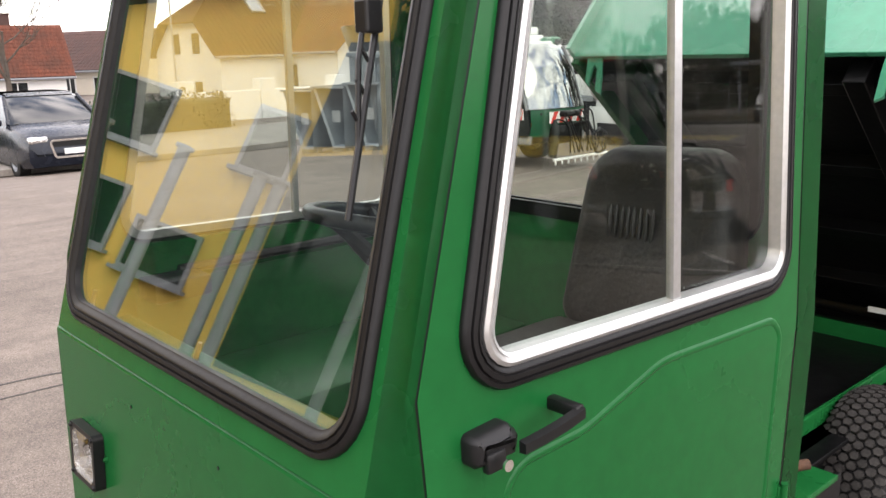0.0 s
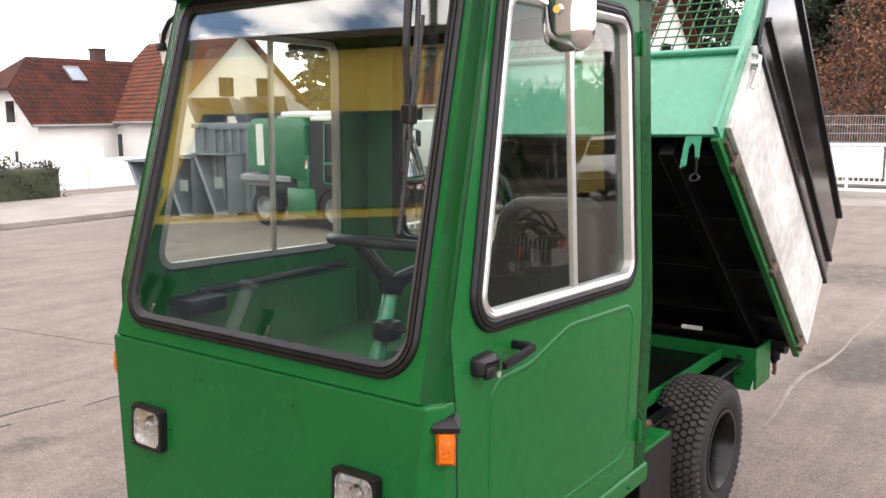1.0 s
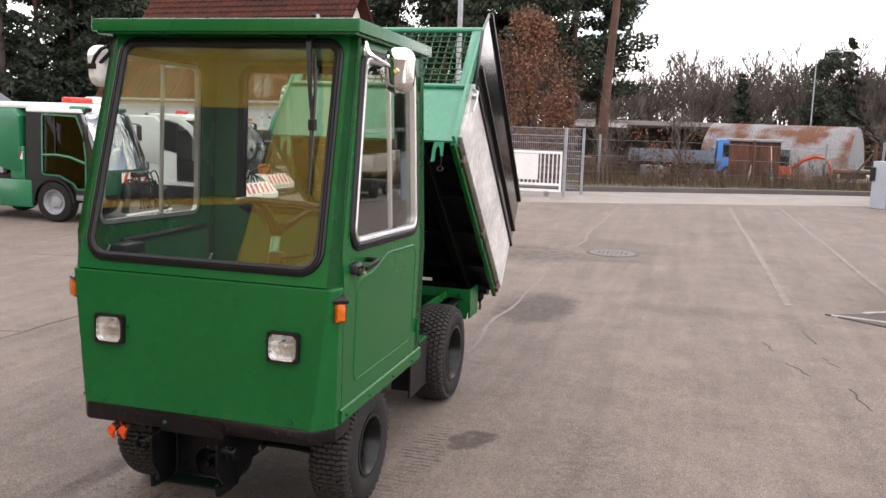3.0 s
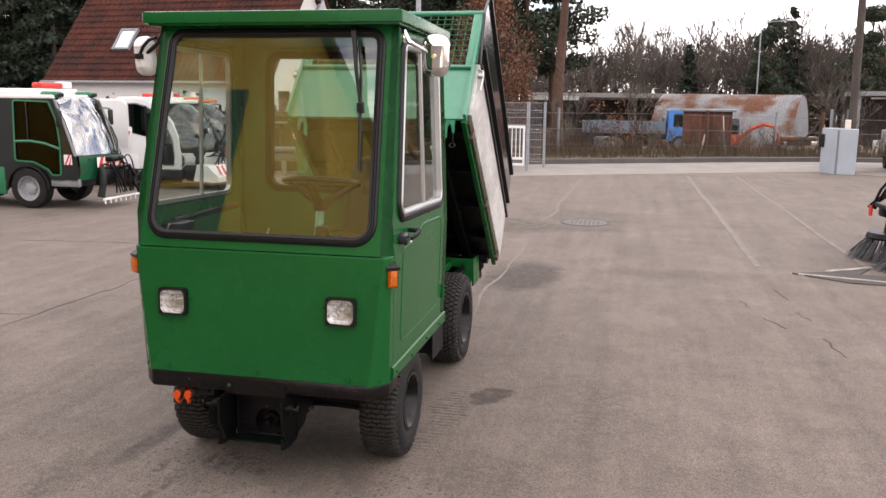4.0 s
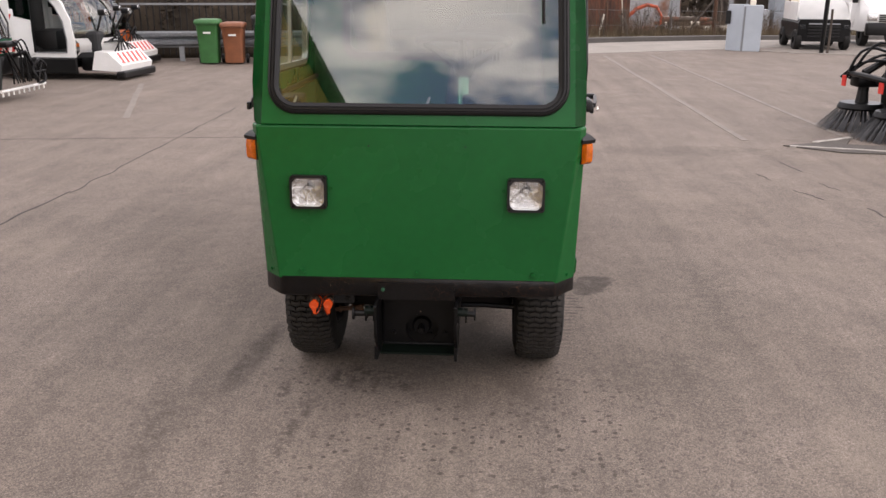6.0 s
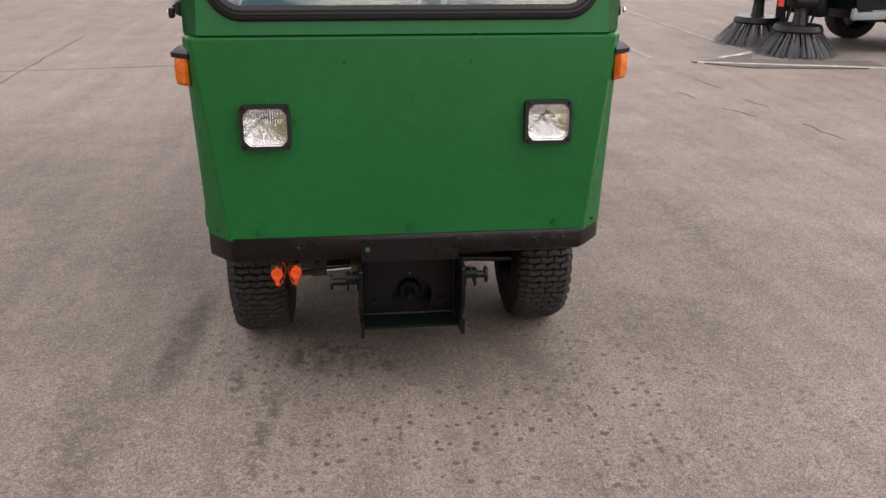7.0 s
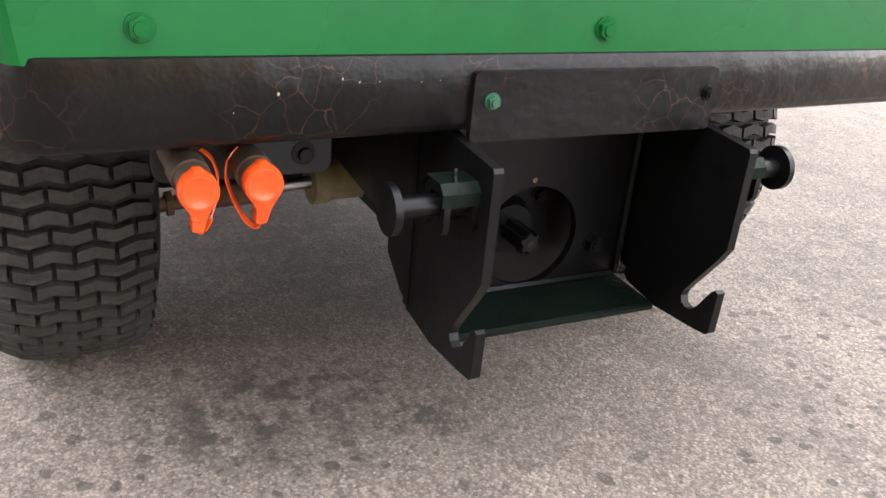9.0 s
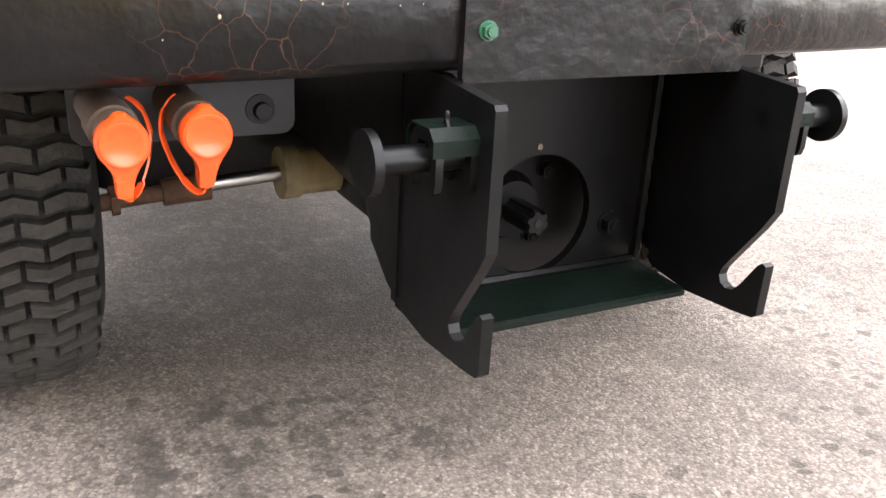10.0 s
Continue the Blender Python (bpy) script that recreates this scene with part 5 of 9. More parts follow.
# local: y runs from the front end (0) to the rear (1.7), z up from the floor
BW, BL = 0.565, 1.68
bm = bmesh.new()
box(bm, (-BW + 0.02, 0.0, 0.0), (BW - 0.02, BL, 0.03))
part("bed_floor", bm, STEEL_BLACK, bed)
for x in (-0.36, 0.36):
    bm = bmesh.new()
    box(bm, (x - 0.03, 0.05, -0.08), (x + 0.03, BL, 0.0), 0.004)
    part("bed_beam", bm, STEEL_BLACK, bed)
for y in (0.1, 0.5, 0.9, 1.3):
    bm = bmesh.new()
    box(bm, (-BW + 0.03, y, -0.05), (BW - 0.03, y + 0.05, 0.0), 0.003)
    part("cross_bearer", bm, STEEL_BLACK, bed)
for s in (-1, 1):
    bm = bmesh.new()
    box(bm, (s * (BW - 0.015) - 0.015, 0.0, -0.055), (s * (BW - 0.015) + 0.015, BL, 0.025), 0.004)
    part("floor_edge", bm, GREEN, bed)
    bm = bmesh.new()
    cyl(bm, (s * (BW + 0.006), 0.05, -0.015), (s * (BW + 0.006), BL - 0.03, -0.015), 0.009, n=10)
    for y in (0.16, 0.9, 1.58):
        box(bm, (s * (BW + 0.008) - 0.014, y, -0.045), (s * (BW + 0.008) + 0.014, y + 0.05, 0.02), 0.004)
    part("board_hinge", bm, BRASS if s > 0 else STEEL, bed, smooth=True)
    # lower drop side of scuffed sheet
    bm = bmesh.new()
    box(bm, (s * (BW + 0.012) - 0.012, 0.015, 0.02), (s * (BW + 0.012) + 0.012, BL, 0.425), 0.004)
    part("drop_side", bm, ALU_SHEET, bed, "scuffed bare aluminium drop side")
    # upper black extension with ribs
    bm = bmesh.new()
    plate(bm, [(0.06, 0.43), (BL + 0.05, 0.43), (BL + 0.02, 0.83), (0.0, 1.0), (-0.05, 0.8)], lambda u, v, d: (s * (BW + 0.012) + d - 0.010, u, v), 0.020)
    ext = part("side_extension", bm, GLOSS_BLACK, bed, "glossy black extension board", smooth=False)
    for v0, v1 in ((0.43, 0.41), (0.585, 0.545), (0.98, 0.82)):
        bm = bmesh.new()
        rings_mesh(bm, [[(s * (BW + 0.02), y, v - 0.012), (s * (BW + 0.038), y, v - 0.010), (s * (BW + 0.038), y, v + 0.010), (s * (BW + 0.02), y, v + 0.012)] for y, v in ((-0.02 if v0 > 0.9 else 0.04, v0), (BL + 0.03, v1))], True, False, True)
        part("extension_rib", bm, BLACK, ext)
    bm = bmesh.new()
    tube(bm, [(s * (BW + 0.02), 0.015, 0.38), (s * (BW + 0.05), 0.01, 0.36), (s * (BW + 0.05), 0.03, 0.30), (s * (BW + 0.04), 0.05, 0.24)], 0.009, 8)
    cyl(bm, (s * (BW + 0.03), 0.02, 0.33), (s * (BW + 0.055), 0.02, 0.33), 0.02, n=12)
    part("board_latch", bm, STEEL, bed, smooth=True)
# front wall: light green sheet, mesh above
bm = bmesh.new()
box(bm, (-BW + 0.005, -0.012, -0.034), (BW - 0.005, 0.006, 0.36), 0.003)
part("front_wall", bm, BED_GREEN, bed)
bm = bmesh.new()
for s in (-1, 1):
    plate(bm, [(-0.05, -0.03), (0.02, -0.03), (0.02, 0.84), (-0.03, 0.84)], lambda u, v, d: (s * (BW - 0.006) + d - 0.008, u, v), 0.016)
    box(bm, (s * (BW - 0.03) - 0.03, -0.03, 0.37), (s * (BW - 0.03) + 0.03, -0.008, 0.83), 0.004)
tube(bm, [(-BW, -0.02, 0.370), (BW, -0.02, 0.370)], 0.015, 10)
tube(bm, [(-BW, -0.02, 0.83), (BW, -0.02, 0.83)], 0.018, 10)
part("front_wall_frame", bm, BED_GREEN, bed, smooth=True)
bm = bmesh.new()
for k in range(1, 23):
    x = -BW + 2 * BW * k / 23
    tube(bm, [(x, -0.018, 0.37), (x, -0.015, 0.6), (x, -0.018, 0.82)], 0.0035, 6)
for k in range(1, 10):
    z = 0.37 + 0.45 * k / 10
    tube(bm, [(-BW + 0.03, -0.022, z), (BW - 0.03, -0.022, z)], 0.0035, 6)
part("wire_mesh", bm, GREEN_OLD, bed, "green welded wire mesh")
for s in (-1, 1):
    bm = bmesh.new()
    plate(bm, [(s * u, v) for u, v in ((0.445, -0.02), (0.500, -0.02), (0.497, -0.10), (0.486, -0.11), (0.478, -0.066), (0.466, -0.052), (0.456, -0.066), (0.452, -0.125), (0.430, -0.135), (0.436, -0.07))], lambda u, v, d: (u, -0.022 + d - v * 0.55, v), 0.010)
    part("hook_bracket", bm, BED_GREEN, bed)
bm = bmesh.new()
tube(bm, [(0.488 + 0.016 * math.cos(a * math.tau / 16), 0.075, -0.165 + 0.016 * math.sin(a * math.tau / 16)) for a in range(16)], 0.005, 6, True)
tube(bm, [(0.49, 0.036, -0.10), (0.488, 0.072, -0.148)], 0.005, 6)
part("hook_ring", bm, STEEL_BLACK, bed, smooth=True)
bm = bmesh.new()
box(bm, (-BW, BL - 0.012, 0.0), (BW, BL + 0.012, 0.82), 0.004)
part("tail_board", bm, GLOSS_BLACK, bed)
bm = bmesh.new()
cyl(bm, (0, 1.7, 0.45), (0, 2.05, 0.85), 0.05, n=20)
cyl(bm, (0, 2.05, 0.85), (0, 2.30, 1.13), 0.035, n=20)
part("tipping_ram", bm, STEEL_BLACK, truck, smooth=True)

# ---- materials of the surroundings ----
YELLOW = material("yellow_render", (0.66, 0.44, 0.085), 0.85, var=0.12, scale=0.8, fine=30)
DARK_PANE = material("dark_window_pane", (0.015, 0.018, 0.02), 0.08, var=0.3, scale=2)
GREY_TRIM = material("grey_trim", (0.22, 0.23, 0.24), 0.5, var=0.2)
WHITE_WALL = material("white_render", (0.70, 0.69, 0.665), 0.9, var=0.10, scale=0.6, fine=20)
CREAM_WALL = material("cream_render", (0.72, 0.66, 0.55), 0.9, var=0.12, scale=0.6, fine=20)
TILE_RED = material("red_roof_tile", (0.080, 0.024, 0.016), 0.85, spec=0.15, var=0.4, scale=1.1, fine=9, col2=(0.036, 0.015, 0.012))
TILE_ORANGE = material("orange_roof_tile", (0.150, 0.047, 0.027), 0.85, spec=0.2, var=0.45, scale=0.8, fine=9, col2=(0.085, 0.034, 0.022))
TILE_BROWN = material("brown_roof_tile", (0.075, 0.036, 0.028), 0.8, var=0.3, scale=1.1, fine=9)
CONCRETE = material("pale_concrete", (0.27, 0.245, 0.215), 0.85, var=0.25, scale=1.3, fine=25, bump=0.2)
KERB = material("grey_kerb_stone", (0.105, 0.097, 0.09), 0.85, var=0.3, scale=2, fine=30)
GRASS_DRY = material("dry_verge_grass", (0.165, 0.125, 0.068), 0.95, var=0.45, scale=1.8, fine=14, col2=(0.075, 0.060, 0.032), bump=0.8, bump_scale=25)
BRUSH = material("dry_brush_stalks", (0.115, 0.072, 0.042), 0.95, var=0.5, scale=1.2, fine=10, col2=(0.055, 0.038, 0.025))
GALV = material("galvanised_steel", (0.34, 0.36, 0.38), 0.45, metal=0.4, var=0.25, scale=4, fine=30)
SKIP_GREY = material("grey_skip_paint", (0.23, 0.26, 0.29), 0.5, var=0.25, scale=3, fine=25)
MACHINE_GREEN = material("machine_green", (0.009, 0.160, 0.072), 0.3, var=0.12, scale=3, coat=0.3)
MACHINE_WHITE = material("machine_white", (0.80, 0.80, 0.78), 0.3, var=0.08, scale=3, coat=0.3)
MACHINE_ORANGE = material("machine_orange", (0.75, 0.17, 0.02), 0.35, var=0.12, scale=3, coat=0.3)
SIGNAL_RED = material("signal_red", (0.60, 0.03, 0.02), 0.4, var=0.1)
CAR_DARK = material("dark_car_paint", (0.008, 0.011, 0.019), 0.25, var=0.15, spec=0.25, coat=0.15)
BIN_GREEN = material("green_bin_plastic", (0.03, 0.14, 0.035), 0.5, var=0.2)
BIN_BROWN = material("brown_bin_plastic", (0.22, 0.075, 0.03), 0.5, var=0.2)
BIN_BLACK = material("black_bin_plastic", (0.02, 0.022, 0.024), 0.5, var=0.2)
RUST_WOOD = material("rust_brown_boards", (0.165, 0.060, 0.032), 0.85, var=0.6, scale=2.5, fine=18, stretch=(3, 3, 0.5), bump=0.3, bump_scale=20, rand=0.35, col2=(0.07, 0.035, 0.024))
RUST_TIN = material("rusty_corrugated_sheet", (0.42, 0.42, 0.42), 0.6, metal=0.2, var=0.25, scale=0.55, fine=6, col2=(0.26, 0.11, 0.055), lo=0.44, hi=0.56)
TRUCK_BLUE = material("truck_blue", (0.03, 0.20, 0.55), 0.4, var=0.15, scale=2)
TRUCK_BED = material("weathered_blue_bed", (0.14, 0.19, 0.24), 0.6, var=0.35, scale=2)
BARK = material("grey_bark", (0.085, 0.068, 0.055), 0.9, var=0.4, scale=3, fine=20)
PINE_BARK = material("pine_bark", (0.11, 0.055, 0.036), 0.9, var=0.5, scale=2.2, fine=16, bump=0.6, bump_scale=18, stretch=(1, 1, 0.35))
NEEDLES = material("pine_needles", (0.040, 0.058, 0.029), 0.8, var=0.5, scale=0.9, fine=6)
SPRUCE = material("spruce_needles", (0.018, 0.032, 0.016), 0.85, var=0.5, scale=0.8, fine=6)
DRY_LEAF = material("dry_beech_leaves", (0.20, 0.085, 0.040), 0.8, var=0.5, scale=1.2, fine=8, col2=(0.10, 0.045, 0.025))
HEDGE = material("dark_hedge_leaves", (0.035, 0.045, 0.018), 0.8, var=0.5, scale=1.5, fine=10)
TWIG = material("bare_twigs", (0.108, 0.088, 0.070), 0.9, var=0.35, scale=1, fine=6)
CABINET_GREY = material("cabinet_grey", (0.36, 0.40, 0.44), 0.5, var=0.12, scale=2)
IRON = material("cast_iron", (0.150, 0.135, 0.12), 0.6, var=0.3, scale=20, fine=90, bump=0.3)
MARK = material("faded_paint_line", (0.228, 0.198, 0.170), 0.85, var=0.35, scale=8, fine=60)
MARK_FAINT = material("faint_repair_line", (0.215, 0.186, 0.160), 0.85, var=0.35, scale=8, fine=60)
CRACK = material("dark_joint_filler", (0.055, 0.048, 0.042), 0.9, var=0.4, scale=9)
GRAVEL = material("loose_gravel", (0.24, 0.21, 0.18), 0.95, var=0.4, scale=6, fine=40, bump=0.7, bump_scale=30)

PALE_EDGE = material("pale_concrete_edge", (0.42, 0.39, 0.35), 0.9, var=0.35, scale=8, fine=50)

# ---- the yellow building behind the camera ----
yb_m = Matrix.Translation((-6.0, -8.1, 0)) @ Matrix(((0.819, 0.574, 0, 0), (-0.574, 0.819, 0, 0), (0, 0, 1, 0), (0, 0, 0, 1)))
yellow_b = thing("workshop_building", "yellow rendered workshop building with dark windows", "building", at=yb_m)
bm = bmesh.new()
gable = [(-11.0, 0.0), (5.2, 0.0), (5.2, 4.5), (2.05, 9.0), (-11.0, 3.5)]
plate(bm, gable, lambda u, v, d: (u, -d, v), 9.0)
part("wall", bm, YELLOW, yellow_b)
bm = bmesh.new()
for (u0, v0), (u1, v1) in (((5.6, 3.98), (2.05, 9.04)), ((2.05, 9.04), (-11.6, 3.28))):
    rings_mesh(bm, [[(u0, 0.3, v0), (u1, 0.3, v1), (u1, 0.3, v1 + 0.14), (u0, 0.3, v0 + 0.14)], [(u0, -9.3, v0), (u1, -9.3, v1), (u1, -9.3, v1 + 0.14), (u0, -9.3, v0 + 0.14)]], True, False, True)
part("roof", bm, TILE_BROWN, yellow_b)
for u0, u1, v0, v1 in ((-7.5, -6.3, 2.9, 3.8), (-7.2, -6.4, 1.3, 2.2), (-6.0, -5.0, 1.15, 1.85), (-4.9, -4.2, 3.1, 4.0)):
    w = bpy.data.objects.new("window", None)
    scene.collection.objects.link(w)
    w.parent = yellow_b
    bm = bmesh.new()
    box(bm, (u0, 0.01, v0), (u1, 0.04, v1))
    part("pane", bm, DARK_PANE, w)
    bm = bmesh.new()
    holed(bm, [(u0 - 0.06, v0 - 0.06), (u1 + 0.06, v0 - 0.06), (u1 + 0.06, v1 + 0.06), (u0 - 0.06, v1 + 0.06)], [(u0, v0), (u1, v0), (u1, v1), (u0, v1)], lambda u, v, d: (u, 0.07 - d, v), 0.065)
    box(bm, (u0 - 0.12, 0.0, v0 - 0.12), (u1 + 0.12, 0.16, v0 - 0.06))
    part("window_frame", bm, GREY_TRIM, w)
# tall dark glazing that follows the slope of the roof
for rim in ([(-4.05, 0.3), (1.2, 0.3), (1.2, 5.45), (-4.05, 3.51)], [(-4.05, 3.67), (1.2, 5.61), (1.2, 7.27), (-4.05, 5.37)]):
    w = bpy.data.objects.new("window", None)
    scene.collection.objects.link(w)
    w.parent = yellow_b
    bm = bmesh.new()
    plate(bm, rim, lambda u, v, d: (u, 0.04 - d, v), 0.03)
    part("pane", bm, DARK_PANE, w)
for u in (-6.6, -5.3, -4.1, -3.8, -2.2):
    bm = bmesh.new()
    cyl(bm, (u, 0.9, 0), (u, 0.9, 2.9), 0.09, n=12)
    cyl(bm, (u, 0.9, 2.9), (u, 0.9, 2.95), 0.13, n=12)
    tagged(part("steel_post", bm, GREY_TRIM), "grey steel post beside the yellow building", "post", "posts by the building").matrix_world = yb_m

# ---- yard details ----
def strip(name, pts, w, mat, label, cat, z=0.004, group=""):
    bm = bmesh.new()
    rings = []
    for i, (x, y) in enumerate(pts):
        a = Vector(pts[max(0, i - 1)])
        b = Vector(pts[min(len(pts) - 1, i + 1)])
        d = (b - a).normalized()
        ww = w * (0.7 + 0.6 * noise.noise(Vector((x * 1.7, y * 1.7, 3))) if w < 0.05 else 1.0)
        ww = max(w * 0.25, ww) if w < 0.05 else w
        gz = ground_z(x, y)
        rings.append([(x - d.y * ww / 2, y + d.x * ww / 2, gz + z), (x + d.y * ww / 2, y - d.x * ww / 2, gz + z), (x + d.y * ww / 2, y - d.x * ww / 2, gz + z - 0.02), (x - d.y * ww / 2, y + d.x * ww / 2, gz + z - 0.02)])
    rings_mesh(bm, rings, True, False, True)
    ob = part(name, bm, mat)
    return tagged(ob, label, cat, group, kind="structure")


def wobble(p0, p1, n, amp, seed):
    out = []
    for i in range(n + 1):
        t = i / n
        x, y = p0[0] + (p1[0] - p0[0]) * t, p0[1] + (p1[1] - p0[1]) * t
        out.append((x + amp * noise.noise(Vector((seed, i * 0.37, 0))), y + amp * noise.noise(Vector((0, i * 0.37, seed)))))
    return out


strip("repair_line", wobble((0.46, 15.6), (0.35, 9.0), 14, 0.10, 41), 0.05, MARK_FAINT, "pale wandering repair line in the asphalt", "ground", 0.003, "repair lines")
strip("repair_line", wobble((0.33, 7.7), (0.33, 3.2), 12, 0.08, 42), 0.028, MARK_FAINT, "pale wandering repair line in the asphalt", "ground", 0.003, "repair lines")
strip("road_marking", wobble((2.75, 17.0), (2.86, 6.0), 12, 0.04, 1), 0.07, MARK, "faded white parking line on asphalt", "road marking", 0.003, "parking lines")
strip("road_marking", wobble((3.83, 17.2), (3.97, 6.4), 12, 0.04, 2), 0.06, MARK, "faded white parking line on asphalt", "road marking", 0.003, "parking lines")
strip("road_marking", wobble((-4.05, 7.0), (-5.3, 10.6), 8, 0.03, 3), 0.08, MARK, "faded white parking line on asphalt", "road marking", 0.003, "parking lines")
for k, (a, b, w) in enumerate((((-3.0, 1.3), (-2.95, 3.3), 0.040), ((-2.93, 3.25), (-3.02, 8.0), 0.032), ((2.86, 4.9), (2.92, 4.45), 0.026), ((2.90, 4.0), (2.98, 3.75), 0.024), ((2.96, 3.2), (3.02, 2.75), 0.028), ((2.5, 4.35), (2.56, 4.1), 0.022), ((2.62, 3.75), (2.74, 3.45), 0.024), ((-3.30, 0.4), (-3.2, 1.3), 0.05), ((-3.08, 0.45), (-3.05, 0.9), 0.045), ((-5.5, 5.4), (-1.6, 5.9), 0.022), ((-6.0, 1.9), (-3.0, 2.4), 0.020))):
    strip("asphalt_crack", wobble(a, b, max(8, int(9 * math.dist(a, b))), 0.035, 10 + k), w * 0.45, CRACK, "thin dark crack in the asphalt", "crack", 0.002, "cracks")
# shaft cover
cover = thing("manhole_cover", "round cast iron shaft cover set in asphalt", "manhole cover", at=pose(0.92, 8.78, 0) @ Matrix.Diagonal((0.93, 0.93, 1, 1)))
bm = bmesh.new()
lathe(bm, [(0.0, 0.38), (0.005, 0.38), (0.006, 0.37), (0.006, 0.33), (0.004, 0.325), (0.0, 0.325)], (0, 0, 0), "z", 40, True)
part("cover_ring", bm, KERB, cover)
bm = bmesh.new()
cyl(bm, (0, 0, -0.01), (0, 0, 0.006), 0.322, n=40)
for i in range(-4, 5):
    for j in range(-4, 5):
        if i * i + j * j < 17:
            box(bm, (i * 0.065 - 0.022, j * 0.065 - 0.022, 0.005), (i * 0.065 + 0.022, j * 0.065 + 0.022, 0.010))
part("cover_plate", bm, IRON, cover)
# raised plate edge in the yard by the sweeping machine
bm = bmesh.new()
plate(bm, [(3.15, 5.7), (3.5, 5.85), (3.9, 6.25), (4.0, 6.2), (3.8, 5.8), (4.9, 5.6), (4.9, 5.2), (3.6, 5.35)], lambda u, v, d: (u, v, 0.012 - d), 0.012)
tagged(part("asphalt_patch", bm, material("patched_asphalt", (0.085, 0.074, 0.064), 0.9, var=0.35, scale=5, fine=60, bump=0.4)), "dark patched piece of asphalt with a pale edge", "ground", kind="structure")
strip("patch_edge", wobble((3.2, 5.66), (4.9, 5.2), 14, 0.03, 31), 0.05, PALE_EDGE, "pale broken edge of a patch in the asphalt", "ground", 0.016)
strip("patch_edge", wobble((3.52, 5.88), (4.0, 6.22), 8, 0.02, 32), 0.06, PALE_EDGE, "pale broken edge of a patch in the asphalt", "ground", 0.016)
# road, kerb and verge beyond the yard
KD = Vector((7.0, 3.55)).normalized()


def kerb_pt(s, o):
    p = Vector((0, 19.9)) + KD * s + Vector((-KD.y, KD.x)) * o
    return (p.x, p.y)


def ribbon(name, s0, s1, o0, o1, z0, z1, mat, label, cat):
    bm = bmesh.new()
    rings = []
    n = 24
    for i in range(n + 1):
        s = s0 + (s1 - s0) * i / n
        (xa, ya), (xb, yb) = kerb_pt(s, o0), kerb_pt(s, o1)
        xm, ym = (xa + xb) / 2, (ya + yb) / 2
        rings.append([(xa, ya, ground_z(xa, ya) + z1), (xm, ym, ground_z(xm, ym) + z1 + 0.02), (xb, yb, ground_z(xb, yb) + z1), (xb, yb, ground_z(xb, yb) + z0), (xa, ya, ground_z(xa, ya) + z0)])
    rings_mesh(bm, rings, True, False, True)
    return tagged(part(name, bm, mat), label, cat, kind="structure")


ribbon("road", -6, 60, -3.2, -0.05, -0.05, 0.004, CONCRETE, "pale concrete road along the yard", "road")
ribbon("kerb", -6, 60, 0.0, 0.16, -0.1, 0.12, KERB, "grey kerb along the road", "kerb")
ribbon("verge", -6, 60, 0.165, 5.5, -0.1, 0.09, GRASS_DRY, "dry grass verge behind the kerb", "verge")
bm = bmesh.new()
plate(bm, [(6.6, 18.6), (20, 13.5), (24, 24), (9, 21.8)], lambda u, v, d: (u, v, 0.010 - d), 0.01)
tagged(part("gravel_strip", bm, GRAVEL), "loose gravel strip with grass beside the yard", "ground", kind="structure")
strip("kerb_line", [(7.2, 18.2), (12, 16.2), (20, 12.8)], 0.12, CONCRETE, "pale edging line beside the gravel", "kerb", 0.02)
bm = bmesh.new()
plate(bm, [(-20.3, -4), (-16.6, -4), (-16.2, 9), (-17.4, 22), (-22, 22)], lambda u, v, d: (u, v, -0.50 + 0.10 - d), 0.12)
tagged(part("pavement", bm, CONCRETE), "pale concrete pavement across the yard", "pavement", kind="structure")


# grass blades on the verge
def tuft_mesh(bm, rnd, x, y, z, h, n):
    for _ in range(n):
        a = rnd.uniform(0, math.tau)
        bx, by = x + rnd.gauss(0, 0.10), y + rnd.gauss(0, 0.10)
        l = h * rnd.uniform(0.5, 1.2)
        dx, dy = math.cos(a) * l * 0.4, math.sin(a) * l * 0.4
        w = 0.012
        v = [bm.verts.new(p) for p in ((bx - w * dy / l, by + w * dx / l, z), (bx + w * dy / l, by - w * dx / l, z), (bx + dx, by + dy, z + l))]
        bm.faces.new(v)


rnd = random.Random(5)
bm = bmesh.new()
for _ in range(2600):
    s, o = rnd.uniform(-4, 26), rnd.uniform(0.25, 5.2)
    x, y = kerb_pt(s, o)
    tuft_mesh(bm, rnd, x, y, ground_z(x, y) + 0.08, 0.28 if rnd.random() < 0.8 else 0.5, 6)
tagged(part("verge_grass", bm, GRASS_DRY, flip=False), "dry yellow winter grass along the kerb", "grass", kind="stuff")


bm = bmesh.new()
for _ in range(900):
    s, o = rnd.uniform(-4, 13), rnd.uniform(0.7, 3.4)
    x, y = kerb_pt(s, o)
    tuft_mesh(bm, rnd, x, y, ground_z(x, y) + 0.06, rnd.choice((0.45, 0.7, 1.0)), 7)
tagged(part("dry_brush", bm, BRUSH, flip=False), "brown dry brush and reeds behind the kerb", "brush", kind="stuff")


